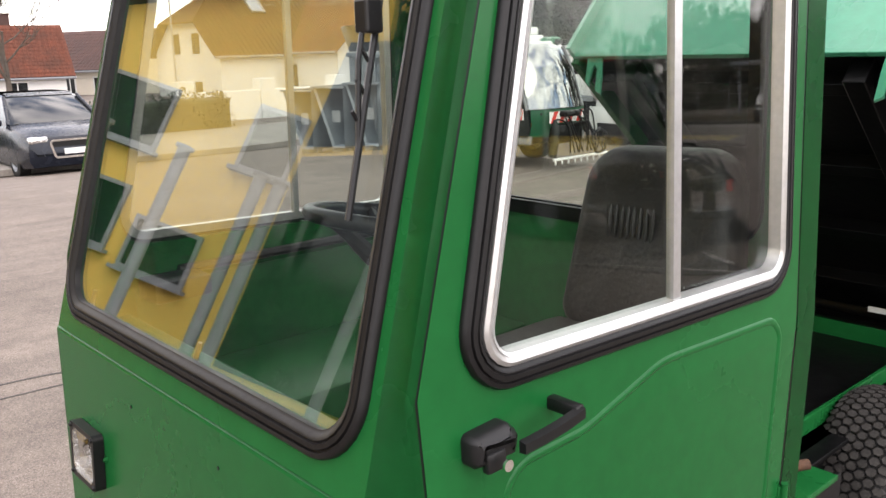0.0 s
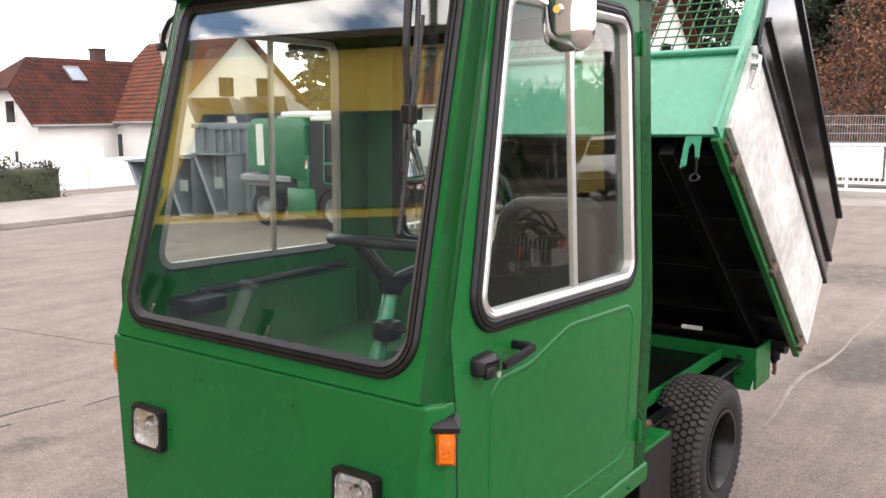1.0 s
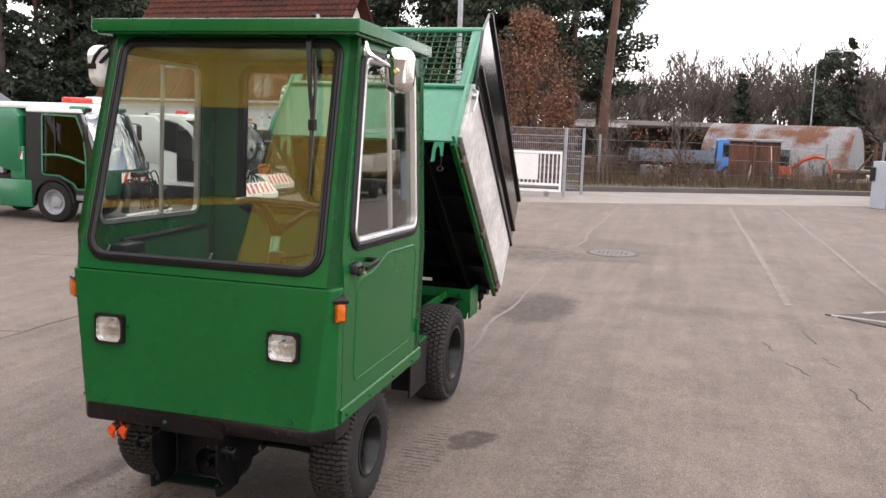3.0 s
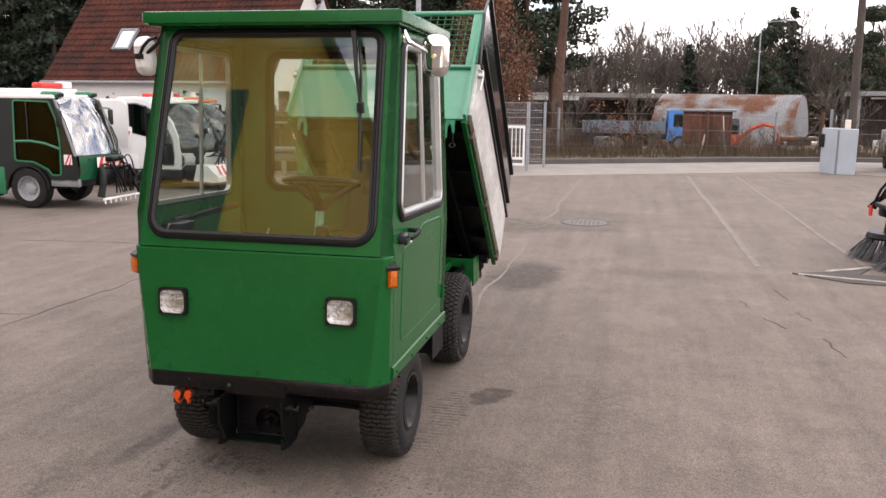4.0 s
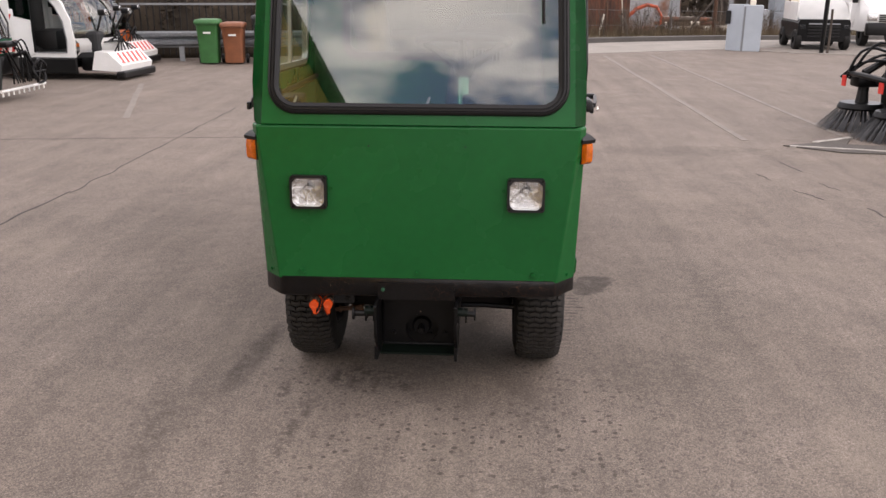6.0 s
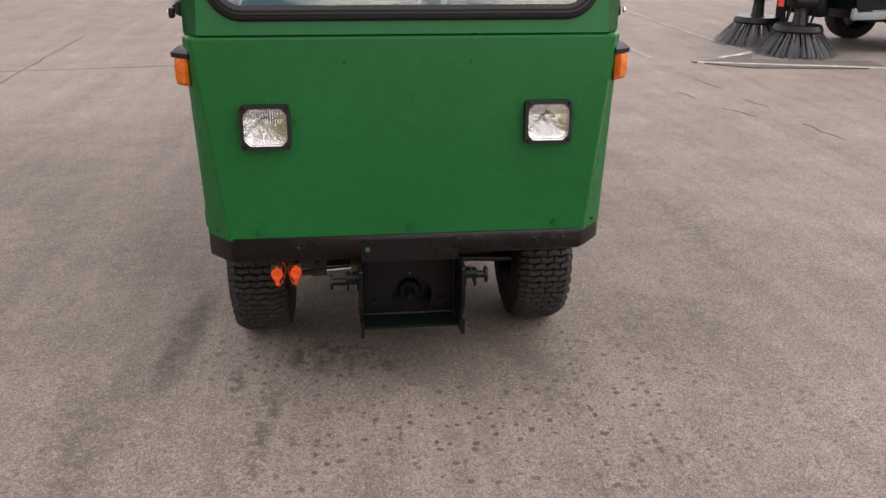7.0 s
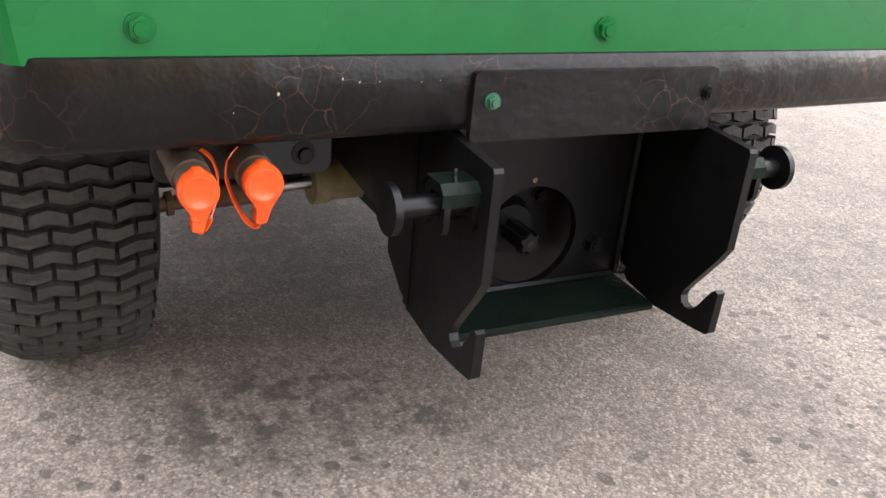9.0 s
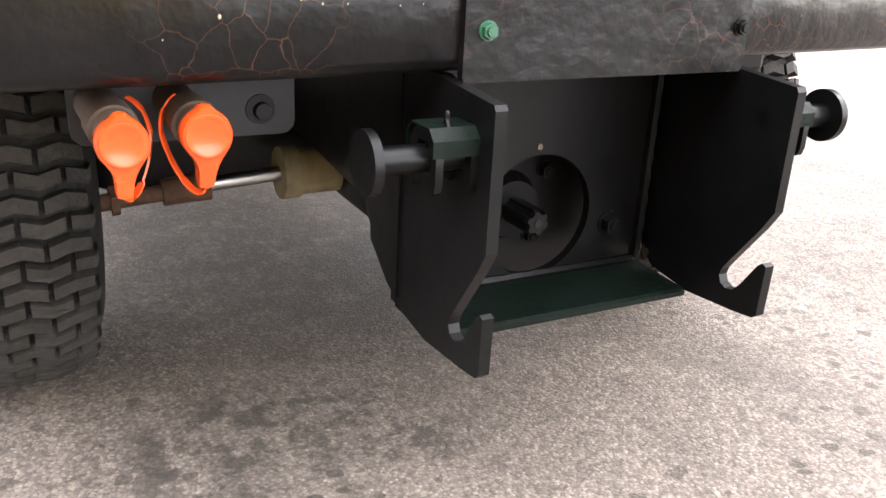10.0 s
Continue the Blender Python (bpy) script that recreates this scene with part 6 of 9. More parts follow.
# ---- trees ----
def grow(bm, rnd, p, d, r, l, depth, spread=0.55, up=0.12, sides=5, twist=0.18, minr=0.006):
    """One limb with its branches."""
    segs = 3 if depth > 0 else 2
    pts, rs = [p.copy()], [r]
    for k in range(segs):
        d = (d + Vector((rnd.gauss(0, twist), rnd.gauss(0, twist), rnd.gauss(0, twist) + up))).normalized()
        p = p + d * (l / segs)
        pts.append(p.copy())
        rs.append(max(minr, r * (1 - 0.42 * (k + 1) / segs)))
    tube(bm, pts, rs, sides if r > 0.03 else 3)
    if depth <= 0:
        return
    for k in range(rnd.randint(3, 4)):
        t = rnd.uniform(0.35, 1.0)
        i = min(segs - 1, int(t * segs))
        q = pts[i].lerp(pts[i + 1], t * segs - i)
        nd = (d + Vector((rnd.gauss(0, spread), rnd.gauss(0, spread), rnd.gauss(0, spread * 0.6)))).normalized()
        grow(bm, rnd, q, nd, max(minr, rs[i] * 0.62), l * rnd.uniform(0.55, 0.8), depth - 1, spread, up, sides, twist, minr)


def bare_tree_bm(seed, h, depth=4, r=0.14, minr=0.012):
    rnd = random.Random(seed)
    bm = bmesh.new()
    grow(bm, rnd, Vector((0, 0, -0.2)), Vector((0, 0, 1)), r, h * 0.42, depth, 0.5, 0.14, 6, 0.10, minr)
    return bm


def leaves(bm, rnd, centre, rad, n, size, flat=1.0):
    for _ in range(n):
        v = Vector((rnd.gauss(0, 1), rnd.gauss(0, 1), rnd.gauss(0, 1)))
        v = v.normalized() * rad * rnd.random() ** 0.4
        c = centre + Vector((v.x, v.y, v.z * flat))
        a, b = Vector((rnd.gauss(0, 1), rnd.gauss(0, 1), rnd.gauss(0, 1))).normalized(), Vector((rnd.gauss(0, 1), rnd.gauss(0, 1), rnd.gauss(0, 1)))
        b = (b - a * a.dot(b)).normalized()
        s = size * rnd.uniform(0.6, 1.4)
        bm.faces.new([bm.verts.new(c + a * s), bm.verts.new(c + b * s * 0.5), bm.verts.new(c - a * s), bm.verts.new(c - b * s * 0.5)])


def pine(x, y, h, lean, r, crown_from, seed, label, needles=NEEDLES, bark=PINE_BARK):
    rnd = random.Random(seed)
    e = thing("pine_tree", label, "tree", at=pose(x, y, ground_z(x, y)))
    bm = bmesh.new()
    pts = [Vector((lean * (t / 10) ** 1.5 + 0.05 * math.sin(t * 0.9 + seed), 0.1 * math.sin(t * 0.7), h * t / 10 - 0.1)) for t in range(11)]
    tube(bm, pts, [r * (1.25 if t == 0 else 1) * (1 - 0.075 * t) for t in range(11)], 10)
    limbs = []
    for k in range(int((1 - crown_from) * h * 3.6)):
        t = crown_from + (1 - crown_from) * rnd.random()
        p = pts[min(9, int(t * 10))].lerp(pts[min(10, int(t * 10) + 1)], t * 10 % 1)
        a = rnd.uniform(0, math.tau)
        l = h * 0.15 * (1.3 - t) * rnd.uniform(0.8, 1.8)
        q = [p]
        for j in range(3):
            q.append(q[-1] + Vector((math.cos(a) * l / 3, math.sin(a) * l / 3, l * 0.06 * (j - 0.6))))
            a += rnd.gauss(0, 0.3)
        tube(bm, q, [0.06, 0.045, 0.03, 0.015], 5)
        limbs.append(q)
    part("trunk", bm, bark, e, smooth=True)
    bm = bmesh.new()
    for q in limbs:
        for p in q[1:]:
            leaves(bm, rnd, p + Vector((0, 0, 0.12)), 0.85, 130, 0.13, 0.55)
    part("crown", bm, needles, e, flip=False)
    return e


def conifer(x, y, h, rad, seed, label):
    rnd = random.Random(seed)
    e = thing("spruce_tree", label, "tree", at=pose(x, y, ground_z(x, y)))
    bm = bmesh.new()
    tube(bm, [(0, 0, -0.2), (0, 0, h * 0.5), (0, 0, h * 0.98)], [0.22, 0.13, 0.02], 8)
    part("trunk", bm, BARK, e)
    bm = bmesh.new()
    for k in range(int(h * 9)):
        t = rnd.random() ** 1.2
        z = h * (0.08 + 0.9 * t)
        l = rad * (1 - t) * rnd.uniform(0.6, 1.15) + 0.15
        a = rnd.uniform(0, math.tau)
        for j in range(1, 6):
            c = Vector((math.cos(a) * l * j / 5, math.sin(a) * l * j / 5, z - 0.25 * l * (j / 5) ** 1.6))
            leaves(bm, rnd, c, 0.30, 13, 0.16, 0.5)
    part("crown", bm, SPRUCE, e, flip=False)
    return e


def to_np(bm):
    me = bpy.data.meshes.new("tmp")
    bm.to_mesh(me)
    bm.free()
    v = np.empty(len(me.vertices) * 3, "f")
    me.vertices.foreach_get("co", v)
    faces = [tuple(p.vertices) for p in me.polygons]
    bpy.data.meshes.remove(me)
    return v.reshape(-1, 3), faces


def scatter(name, protos, places, mat, label, cat):
    """Many copies joined into one mesh."""
    vs, fs, base = [], [], 0
    for k, x, y, sc, rot in places:
        v, f = protos[k % len(protos)]
        c, s = math.cos(rot), math.sin(rot)
        w = np.empty_like(v)
        w[:, 0], w[:, 1], w[:, 2] = (v[:, 0] * c - v[:, 1] * s) * sc + x, (v[:, 0] * s + v[:, 1] * c) * sc + y, v[:, 2] * sc + ground_z(x, y)
        vs.append(w)
        fs.extend([tuple(i + base for i in q) for q in f])
        base += len(v)
    me = bpy.data.meshes.new(name)
    me.from_pydata(np.concatenate(vs).tolist(), [], fs)
    me.materials.append(mat)
    return tagged(new(name, me), label, cat, kind="stuff")


rnd = random.Random(11)
bare = [to_np(bare_tree_bm(20 + k, 11.5, 4, 0.16, 0.030)) for k in range(5)]
places = []
for k in range(520):
    x = rnd.uniform(-34, 64) if k < 380 else rnd.uniform(14, 60)
    y = rnd.uniform(82, 122)
    places.append((k, x, y, rnd.uniform(0.78, 1.10) * (1.0 + 0.15 * noise.noise(Vector((x * 0.06, 0, 0)))), rnd.uniform(0, 6.28)))
scatter("bare_woods", bare, places, TWIG, "bare grey-brown winter woods far behind the yard", "woods")
# undergrowth under the far trees
bm = bmesh.new()
for k in range(900):
    x, y = rnd.uniform(-34, 66), rnd.uniform(78, 86)
    leaves(bm, rnd, Vector((x, y, ground_z(x, y) + rnd.uniform(0.4, 3.8))), 1.5, 24, 0.32, 0.8)
tagged(part("undergrowth", bm, material("woodland_undergrowth", (0.092, 0.070, 0.048), 0.9, var=0.5, scale=0.5, fine=4), flip=False), "brown undergrowth along the edge of the woods", "undergrowth", kind="stuff")
for k, (x, y, h, r) in enumerate(((12.5, 78, 10.5, 3.0), (15, 82, 12, 3.0), (20, 76, 11, 2.6), (24, 79, 12.5, 3.0), (28, 75, 11.5, 3), (32, 80, 12, 3), (6, 80, 8.5, 1.6), (36, 74, 12, 3), (41, 78, 12, 3))):
    if k in (0, 2, 3, 5):
        pine(x, y, h, 0.3, 0.22, 0.35, 60 + k, "dark green pine at the edge of the woods")
    else:
        conifer(x, y, h, r, 60 + k, "dark green spruce at the edge of the woods")
pine(-1.98, 36.8, 16.0, 0.65, 0.25, 0.72, 3, "tall pine with a bare orange-brown trunk")
for k, (x, y, h) in enumerate(((-7.0, 46, 15), (-8.0, 50, 16), (-10.5, 47, 15), (-13, 52, 16), (-16, 49, 15), (-19, 53, 15), (-22, 50, 14), (-25, 52, 14), (-6.8, 42, 15), (-3.6, 50, 15), (-4.4, 44, 16), (-9.2, 43, 15), (-11.8, 44.5, 16))):
    pine(x, y, h, rnd.uniform(-0.6, 0.6), 0.22, 0.3, 80 + k, "tall dark pine behind the red-roofed house")
for k, (x, y, h, r) in enumerate(((-32.5, 34.5, 16, 3.9), (-36, 36, 13, 3.2), (-29.5, 39, 12, 3), (-33.0, 40.5, 15, 3.4))):
    conifer(x, y, h, r, 90 + k, "tall dark spruce beside the houses")
for k, (x, y, h) in enumerate(((-35.0, 40.0, 17), (-31.5, 41.5, 17), (-37.5, 45, 18), (-34, 45.5, 17), (-30.5, 46, 17))):
    pine(x, y, h, rnd.uniform(-0.5, 0.5), 0.22, 0.16, 120 + k, "tall dark pine beside the houses")
# beech with dry brown leaves beside the gate
e = thing("beech_tree", "young beech with dry brown winter leaves", "tree", at=pose(-3.15, 24.2, ground_z(-3.15, 24.2)))
part("trunk", bare_tree_bm(7, 5.2, 4, 0.10, 0.008), BARK, e)
bm = bmesh.new()
r7 = random.Random(8)
for k in range(230):
    z = r7.uniform(0.25, 5.0)
    w = 1.55 * math.sin(min(1, (z + 0.9) / 3.4) * math.pi / 2) * (1 if z < 3.4 else max(0.25, (5.4 - z) / 2.0))
    a = r7.uniform(0, math.tau)
    leaves(bm, r7, Vector((math.cos(a) * w * r7.random() ** 0.5, math.sin(a) * w * r7.random() ** 0.5, z)), 0.42, 55, 0.055)
part("crown", bm, DRY_LEAF, e, flip=False)
# bare shrubs along the verge
shrubs = [to_np(bare_tree_bm(40 + k, 2.3, 3, 0.03, 0.007)) for k in range(4)]
places = [(k, *kerb_pt(rnd.uniform(-4, 3) if k % 2 else rnd.uniform(-3, 14), rnd.uniform(0.6, 4.5)), rnd.uniform(0.3, 0.75), rnd.uniform(0, 6.28)) for k in range(84)]
scatter("bare_shrubs", shrubs, places, TWIG, "bare shrubs on the grass verge", "shrubs")
for k, (s, o, sc) in enumerate(((9.6, 1.6, 1.5), (2.6, 1.8, 1.3), (0.9, 2.6, 1.2), (15.0, 3.0, 2.2), (11.5, 4.5, 1.9))):
    x, y = kerb_pt(s, o)
    t = part("bare_shrub", bare_tree_bm(50 + k, 2.3 * sc, 4, 0.035, 0.006), TWIG)
    t.matrix_world = pose(x, y, ground_z(x, y))
    tagged(t, "leafless shrub growing on the verge", "shrub", "shrubs on the verge")
bm = bmesh.new()
for k in range(18):
    x, y = kerb_pt(2.4 + r7.gauss(0, 0.6), 2.0 + r7.gauss(0, 0.4))
    leaves(bm, r7, Vector((x, y, ground_z(x, y) + r7.uniform(0.4, 1.6))), 0.3, 30, 0.045)
tagged(part("dry_leaves", bm, DRY_LEAF, flip=False), "orange-brown dry leaves on a shrub", "leaves", kind="stuff")
# bare garden tree beside the red-roofed house
for x, y, h, k in ((-11.6, 33.6, 4.2, 1), (-44, 12, 8.5, 2), (-42, 9, 8, 3), (-40, 33, 8, 4)):
    t = part("bare_tree", bare_tree_bm(70 + k, h, 5, 0.02 * h, 0.010), TWIG)
    t.matrix_world = pose(x, y, ground_z(x, y))
    tagged(t, "leafless garden tree beside the houses", "tree", "bare garden trees")


# ---- houses ----
def house(x, y, yaw, w, l, base, eave, ridge, wall, tile, label, tiles=False, windows=(), skylights=(), chimney=True, gable_windows=(), hip=0.0):
    """Gabled house: ridge along local x, front long side facing local -y; hip cuts back the ridge at the -x end."""
    e = thing("house", label, "house", at=pose(x, y, 0, 0, 0, yaw))
    bm = bmesh.new()
    gable_end = [(-w / 2, base), (w / 2, base), (w / 2, eave), (0, ridge - 0.1), (-w / 2, eave)]
    if hip:
        gable_end[3:4] = [(w / 4, (eave + ridge) / 2 - 0.1), (-w / 4, (eave + ridge) / 2 - 0.1)]
    plate(bm, gable_end, lambda u, v, d: (-l / 2 + d, u, v), l)
    part("wall", bm, wall, e)
    slope = math.hypot(w / 2, ridge - eave)
    over = 0.45
    for s in (-1, 1):
        bm = bmesh.new()
        dy, dz = -s * (w / 2) / slope, (ridge - eave) / slope
        nrm = Vector((0, s * dz, (w / 2) / slope))
        p0 = Vector((0, s * w / 2, eave)) - Vector((0, dy, dz)) * over
        tot = slope + over
        if tiles and s < 0:
            nr, nc = int(tot / 0.34), int((l + 1.0) / 0.30)
            for r in range(nr):
                a, b = tot * r / nr, tot * (r + 1) / nr + 0.04
                for c in range(nc):
                    u0 = -l / 2 - 0.5 + (l + 1.0) * c / nc
                    cw = (l + 1.0) / nc
                    if u0 < -l / 2 - 0.5 + hip * (b / tot - 0.5) / 0.5:
                        continue
                    q = []
                    for uu, hh in ((0.0, 0.0), (0.25, 0.035), (0.6, 0.035), (0.9, 0.0), (1.0, 0.0)):
                        lo_ = p0 + Vector((u0 + uu * cw, dy * a, dz * a)) + nrm * (0.06 + hh)
                        hi_ = p0 + Vector((u0 + uu * cw, dy * b, dz * b)) + nrm * (0.02 + hh)
                        q.append((bm.verts.new(lo_), bm.verts.new(hi_)))
                    for i in range(4):
                        bm.faces.new((q[i][0], q[i + 1][0], q[i + 1][1], q[i][1]))
        th = 0.015 if tiles and s < 0 else 0.115
        ua, ub = -l / 2 - 0.5, l / 2 + 0.5
        edge = [(ua, 0.0), (ub, 0.0), (ub, tot), (ua + hip, tot), (ua, tot * 0.5)] if hip else [(ua, 0.0), (ub, 0.0), (ub, tot), (ua, tot)]
        plate(bm, edge, lambda u, v, d: p0 + Vector((u, dy * v, dz * v)) + nrm * (th - d), th)
        roof = part("roof", bm, tile, e, flip=True)
        if s < 0:
            for u, t in skylights:
                c = p0 + Vector((u, dy * tot * t, dz * tot * t)) + nrm * 0.12
                rot = Matrix(((1, 0, 0, c.x), (0, dy, nrm.y, c.y), (0, dz, nrm.z, c.z), (0, 0, 0, 1)))
                bm = bmesh.new()
                holed(bm, [(-0.45, -0.6), (0.45, -0.6), (0.45, 0.6), (-0.45, 0.6)], [(-0.36, -0.5), (0.36, -0.5), (0.36, 0.5), (-0.36, 0.5)], lambda a_, b_, d: rot @ Vector((a_, b_, 0.06 - d)), 0.12)
                sk = part("skylight", bm, GREY_TRIM, roof)
                bm = bmesh.new()
                box(bm, (-0.36, -0.5, 0.0), (0.36, 0.5, 0.03), 0, rot)
                part("pane", bm, SKY_PANE, sk)
    if hip:
        zc = eave - over * (ridge - eave) / slope + (ridge - eave) * (1 + over / slope) * 0.5
        yc = (w / 2 + over * (w / 2) / slope) * 0.5
        bm = bmesh.new()
        rings_mesh(bm, [[(-l / 2 - 0.5, -yc, zc + k), (-l / 2 - 0.5, yc, zc + k), (-l / 2 - 0.5 + hip, 0.02, ridge + k), (-l / 2 - 0.5 + hip, -0.02, ridge + k)] for k in (0.0, 0.09)], True, False, True)
        part("hip_roof", bm, tile, e)
    bm = bmesh.new()
    cyl(bm, (-l / 2 - 0.5, -w / 2 - 0.38, eave - 0.30), (l / 2 + 0.5, -w / 2 - 0.38, eave - 0.30), 0.07, n=8)
    part("gutter", bm, GREY_TRIM, e)
    for u, v, ww, hh in windows:
        bm = bmesh.new()
        box(bm, (u - ww / 2, -w / 2 - 0.03, v), (u + ww / 2, -w / 2 + 0.02, v + hh))
        wn_ = part("window", bm, DARK_PANE, e)
        bm = bmesh.new()
        holed(bm, [(u - ww / 2 - 0.08, v - 0.08), (u + ww / 2 + 0.08, v - 0.08), (u + ww / 2 + 0.08, v + hh + 0.08), (u - ww / 2 - 0.08, v + hh + 0.08)], [(u - ww / 2, v), (u + ww / 2, v), (u + ww / 2, v + hh), (u - ww / 2, v + hh)], lambda a_, b_, d: (a_, -w / 2 - 0.06 + d, b_), 0.055)
        box(bm, (u - 0.03, -w / 2 - 0.055, v), (u + 0.03, -w / 2 - 0.032, v + hh))
        part("frame", bm, WHITE_PLASTIC, wn_)
    for end, u, v, ww, hh in gable_windows:
        xx = end * l / 2
        bm = bmesh.new()
        box(bm, (xx - 0.03, u - ww / 2, v), (xx + 0.03, u + ww / 2, v + hh))
        wn_ = part("window", bm, DARK_PANE, e)
        bm = bmesh.new()
        holed(bm, [(u - ww / 2 - 0.08, v - 0.08), (u + ww / 2 + 0.08, v - 0.08), (u + ww / 2 + 0.08, v + hh + 0.08), (u - ww / 2 - 0.08, v + hh + 0.08)], [(u - ww / 2, v), (u + ww / 2, v), (u + ww / 2, v + hh), (u - ww / 2, v + hh)], lambda a_, b_, d: (xx + end * (0.06 - d), a_, b_), 0.055)
        part("frame", bm, WHITE_PLASTIC, wn_)
    if chimney:
        bm = bmesh.new()
        box(bm, (l * 0.18, 0.3, ridge - 0.9), (l * 0.18 + 0.7, 0.9, ridge + 0.7))
        box(bm, (l * 0.18 - 0.06, 0.24, ridge + 0.7), (l * 0.18 + 0.76, 0.96, ridge + 0.78))
        part("chimney", bm, TILE_BROWN, e)
    return e


SKY_PANE = material("skylight_glass", (0.5, 0.55, 0.6), 0.06, metal=0.6, var=0.1)
# red-roofed house behind the sweepers: long side towards the yard
house(-18.05, 34.2, -6.0, 7.6, 10.4, -1.2, 2.5, 7.1, WHITE_WALL, TILE_RED, "white house with a red-brown tiled roof and skylights", True,
      windows=((3.9, 0.3, 1.0, 0.9),), skylights=((-2.3, 0.375), (0.3, 0.375), (2.6, 0.375)), gable_windows=((1, 0.0, 3.6, 0.9, 1.0), (1, -2.2, 0.8, 1.0, 1.1)))
house(-40.05, 30.75, -8.5, 9.0, 10.0, -1.5, 1.9, 6.3, WHITE_WALL, TILE_ORANGE, "white gabled house with an orange-red roof", True, windows=((-3.8, -0.2, 0.6, 0.9), (-2.5, -0.5, 0.7, 1.2), (-0.6, -0.2, 1.3, 1.2)), gable_windows=((1, -1.0, 2.9, 0.9, 1.0), (1, 1.3, 2.9, 0.9, 1.0)))
house(-45.1, 26.3, 91, 7.5, 9.0, -1.5, 1.8, 5.15, WHITE_WALL, TILE_RED, "white house with a dark red roof", True, windows=((1.2, -0.6, 1.2, 1.1),), skylights=((-0.6, 0.75),), gable_windows=((-1, -1.3, 1.7, 0.9, 1.1), (-1, 1.0, 1.7, 0.9, 1.1), (-1, -1.3, -0.9, 0.9, 1.1), (-1, 1.0, -0.9, 0.9, 1.1)), hip=2.3)
house(-59.0, 22.36, 27, 6.5, 9.0, -1.5, 1.1, 3.35, CREAM_WALL, TILE_BROWN, "cream gabled house with a brown roof", True, windows=((-2.5, -0.6, 0.8, 1.0), (0.2, -0.6, 0.8, 1.0), (2.6, -0.6, 0.8, 1.0)), chimney=False, gable_windows=((1, 0.8, 0.2, 0.9, 1.0),))
house(-54.0, 13.0, 78, 7.5, 9.0, -1.5, 0.9, 3.5, WHITE_WALL, TILE_ORANGE, "white house with a long orange-red tiled roof", True, windows=((-2, -0.7, 1.0, 1.1), (2, -0.7, 1.0, 1.1)), gable_windows=((1, 0.0, 1.3, 0.9, 1.0),))
house(-60.0, 2.0, 80, 9, 12.0, -1.5, 1.8, 4.8, WHITE_WALL, TILE_ORANGE, "white house with an orange tiled roof", False, windows=((-2, 0.2, 1.2, 1.2), (2, 0.2, 1.2, 1.2)))
# hedge, garden wall and lamp along the pavement
rh = random.Random(3)
bm = bmesh.new()
box(bm, (-22.3, 1.0, -0.8), (-21.3, 11.6, 0.42), 0.1)
for k in range(420):
    leaves(bm, rh, Vector((rh.uniform(-22.4, -21.2), rh.uniform(1.0, 11.7), rh.uniform(-0.6, 0.55))), 0.22, 26, 0.05)
tagged(part("hedge", bm, HEDGE, flip=False), "clipped dark green hedge along the pavement", "hedge")
bm = bmesh.new()
box(bm, (-27.3, 12.6, -0.8), (-26.9, 26, 0.35), 0.02)
for k in range(5):
    box(bm, (-27.4, 12.6 + k * 3.2, -0.8), (-26.8, 13.2 + k * 3.2, 0.75), 0.02)
tagged(part("garden_wall", bm, WHITE_WALL), "white garden wall with posts", "wall")


def street_lamp(x, y, h, arm, yaw, label):
    e = thing("street_lamp", label, "street lamp", at=pose(x, y, ground_z(x, y), 0, 0, yaw))
    bm = bmesh.new()
    tube(bm, [(0, 0, 0), (0, 0, h * 0.8), (0, 0, h)], [0.05, 0.04, 0.03], 10)
    part("pole", bm, GALV, e)
    bm = bmesh.new()
    tube(bm, [(0, 0, h), (arm * 0.5, 0, h + 0.12), (arm, 0, h + 0.2)], 0.03, 8)
    part("arm", bm, GALV, e)
    bm = bmesh.new()
    box(bm, (arm - 0.05, -0.11, h + 0.16), (arm + 0.55, 0.11, h + 0.27), 0.04)
    part("lamp_head", bm, WHITE_PLASTIC, e)


street_lamp(-41.0, 19.2, 5.4, -1.4, 60, "slim grey street lamp with a long arm")
street_lamp(9.0, 56.0, 8.0, 1.6, 10, "slim grey street lamp behind the road")
bm = bmesh.new()
tube(bm, [(-4.4, 20.3, 0), (-4.4, 20.3, 9)], 0.07, 10)
tagged(part("flag_pole", bm, GALV), "plain galvanised mast behind the gate", "mast")


# ---- vehicles and yard things ----
def sub(name, parent, m=None):
    e = bpy.data.objects.new(name, None)
    scene.collection.objects.link(e)
    e.parent = parent
    if m is not None:
        e.matrix_local = m
    return e


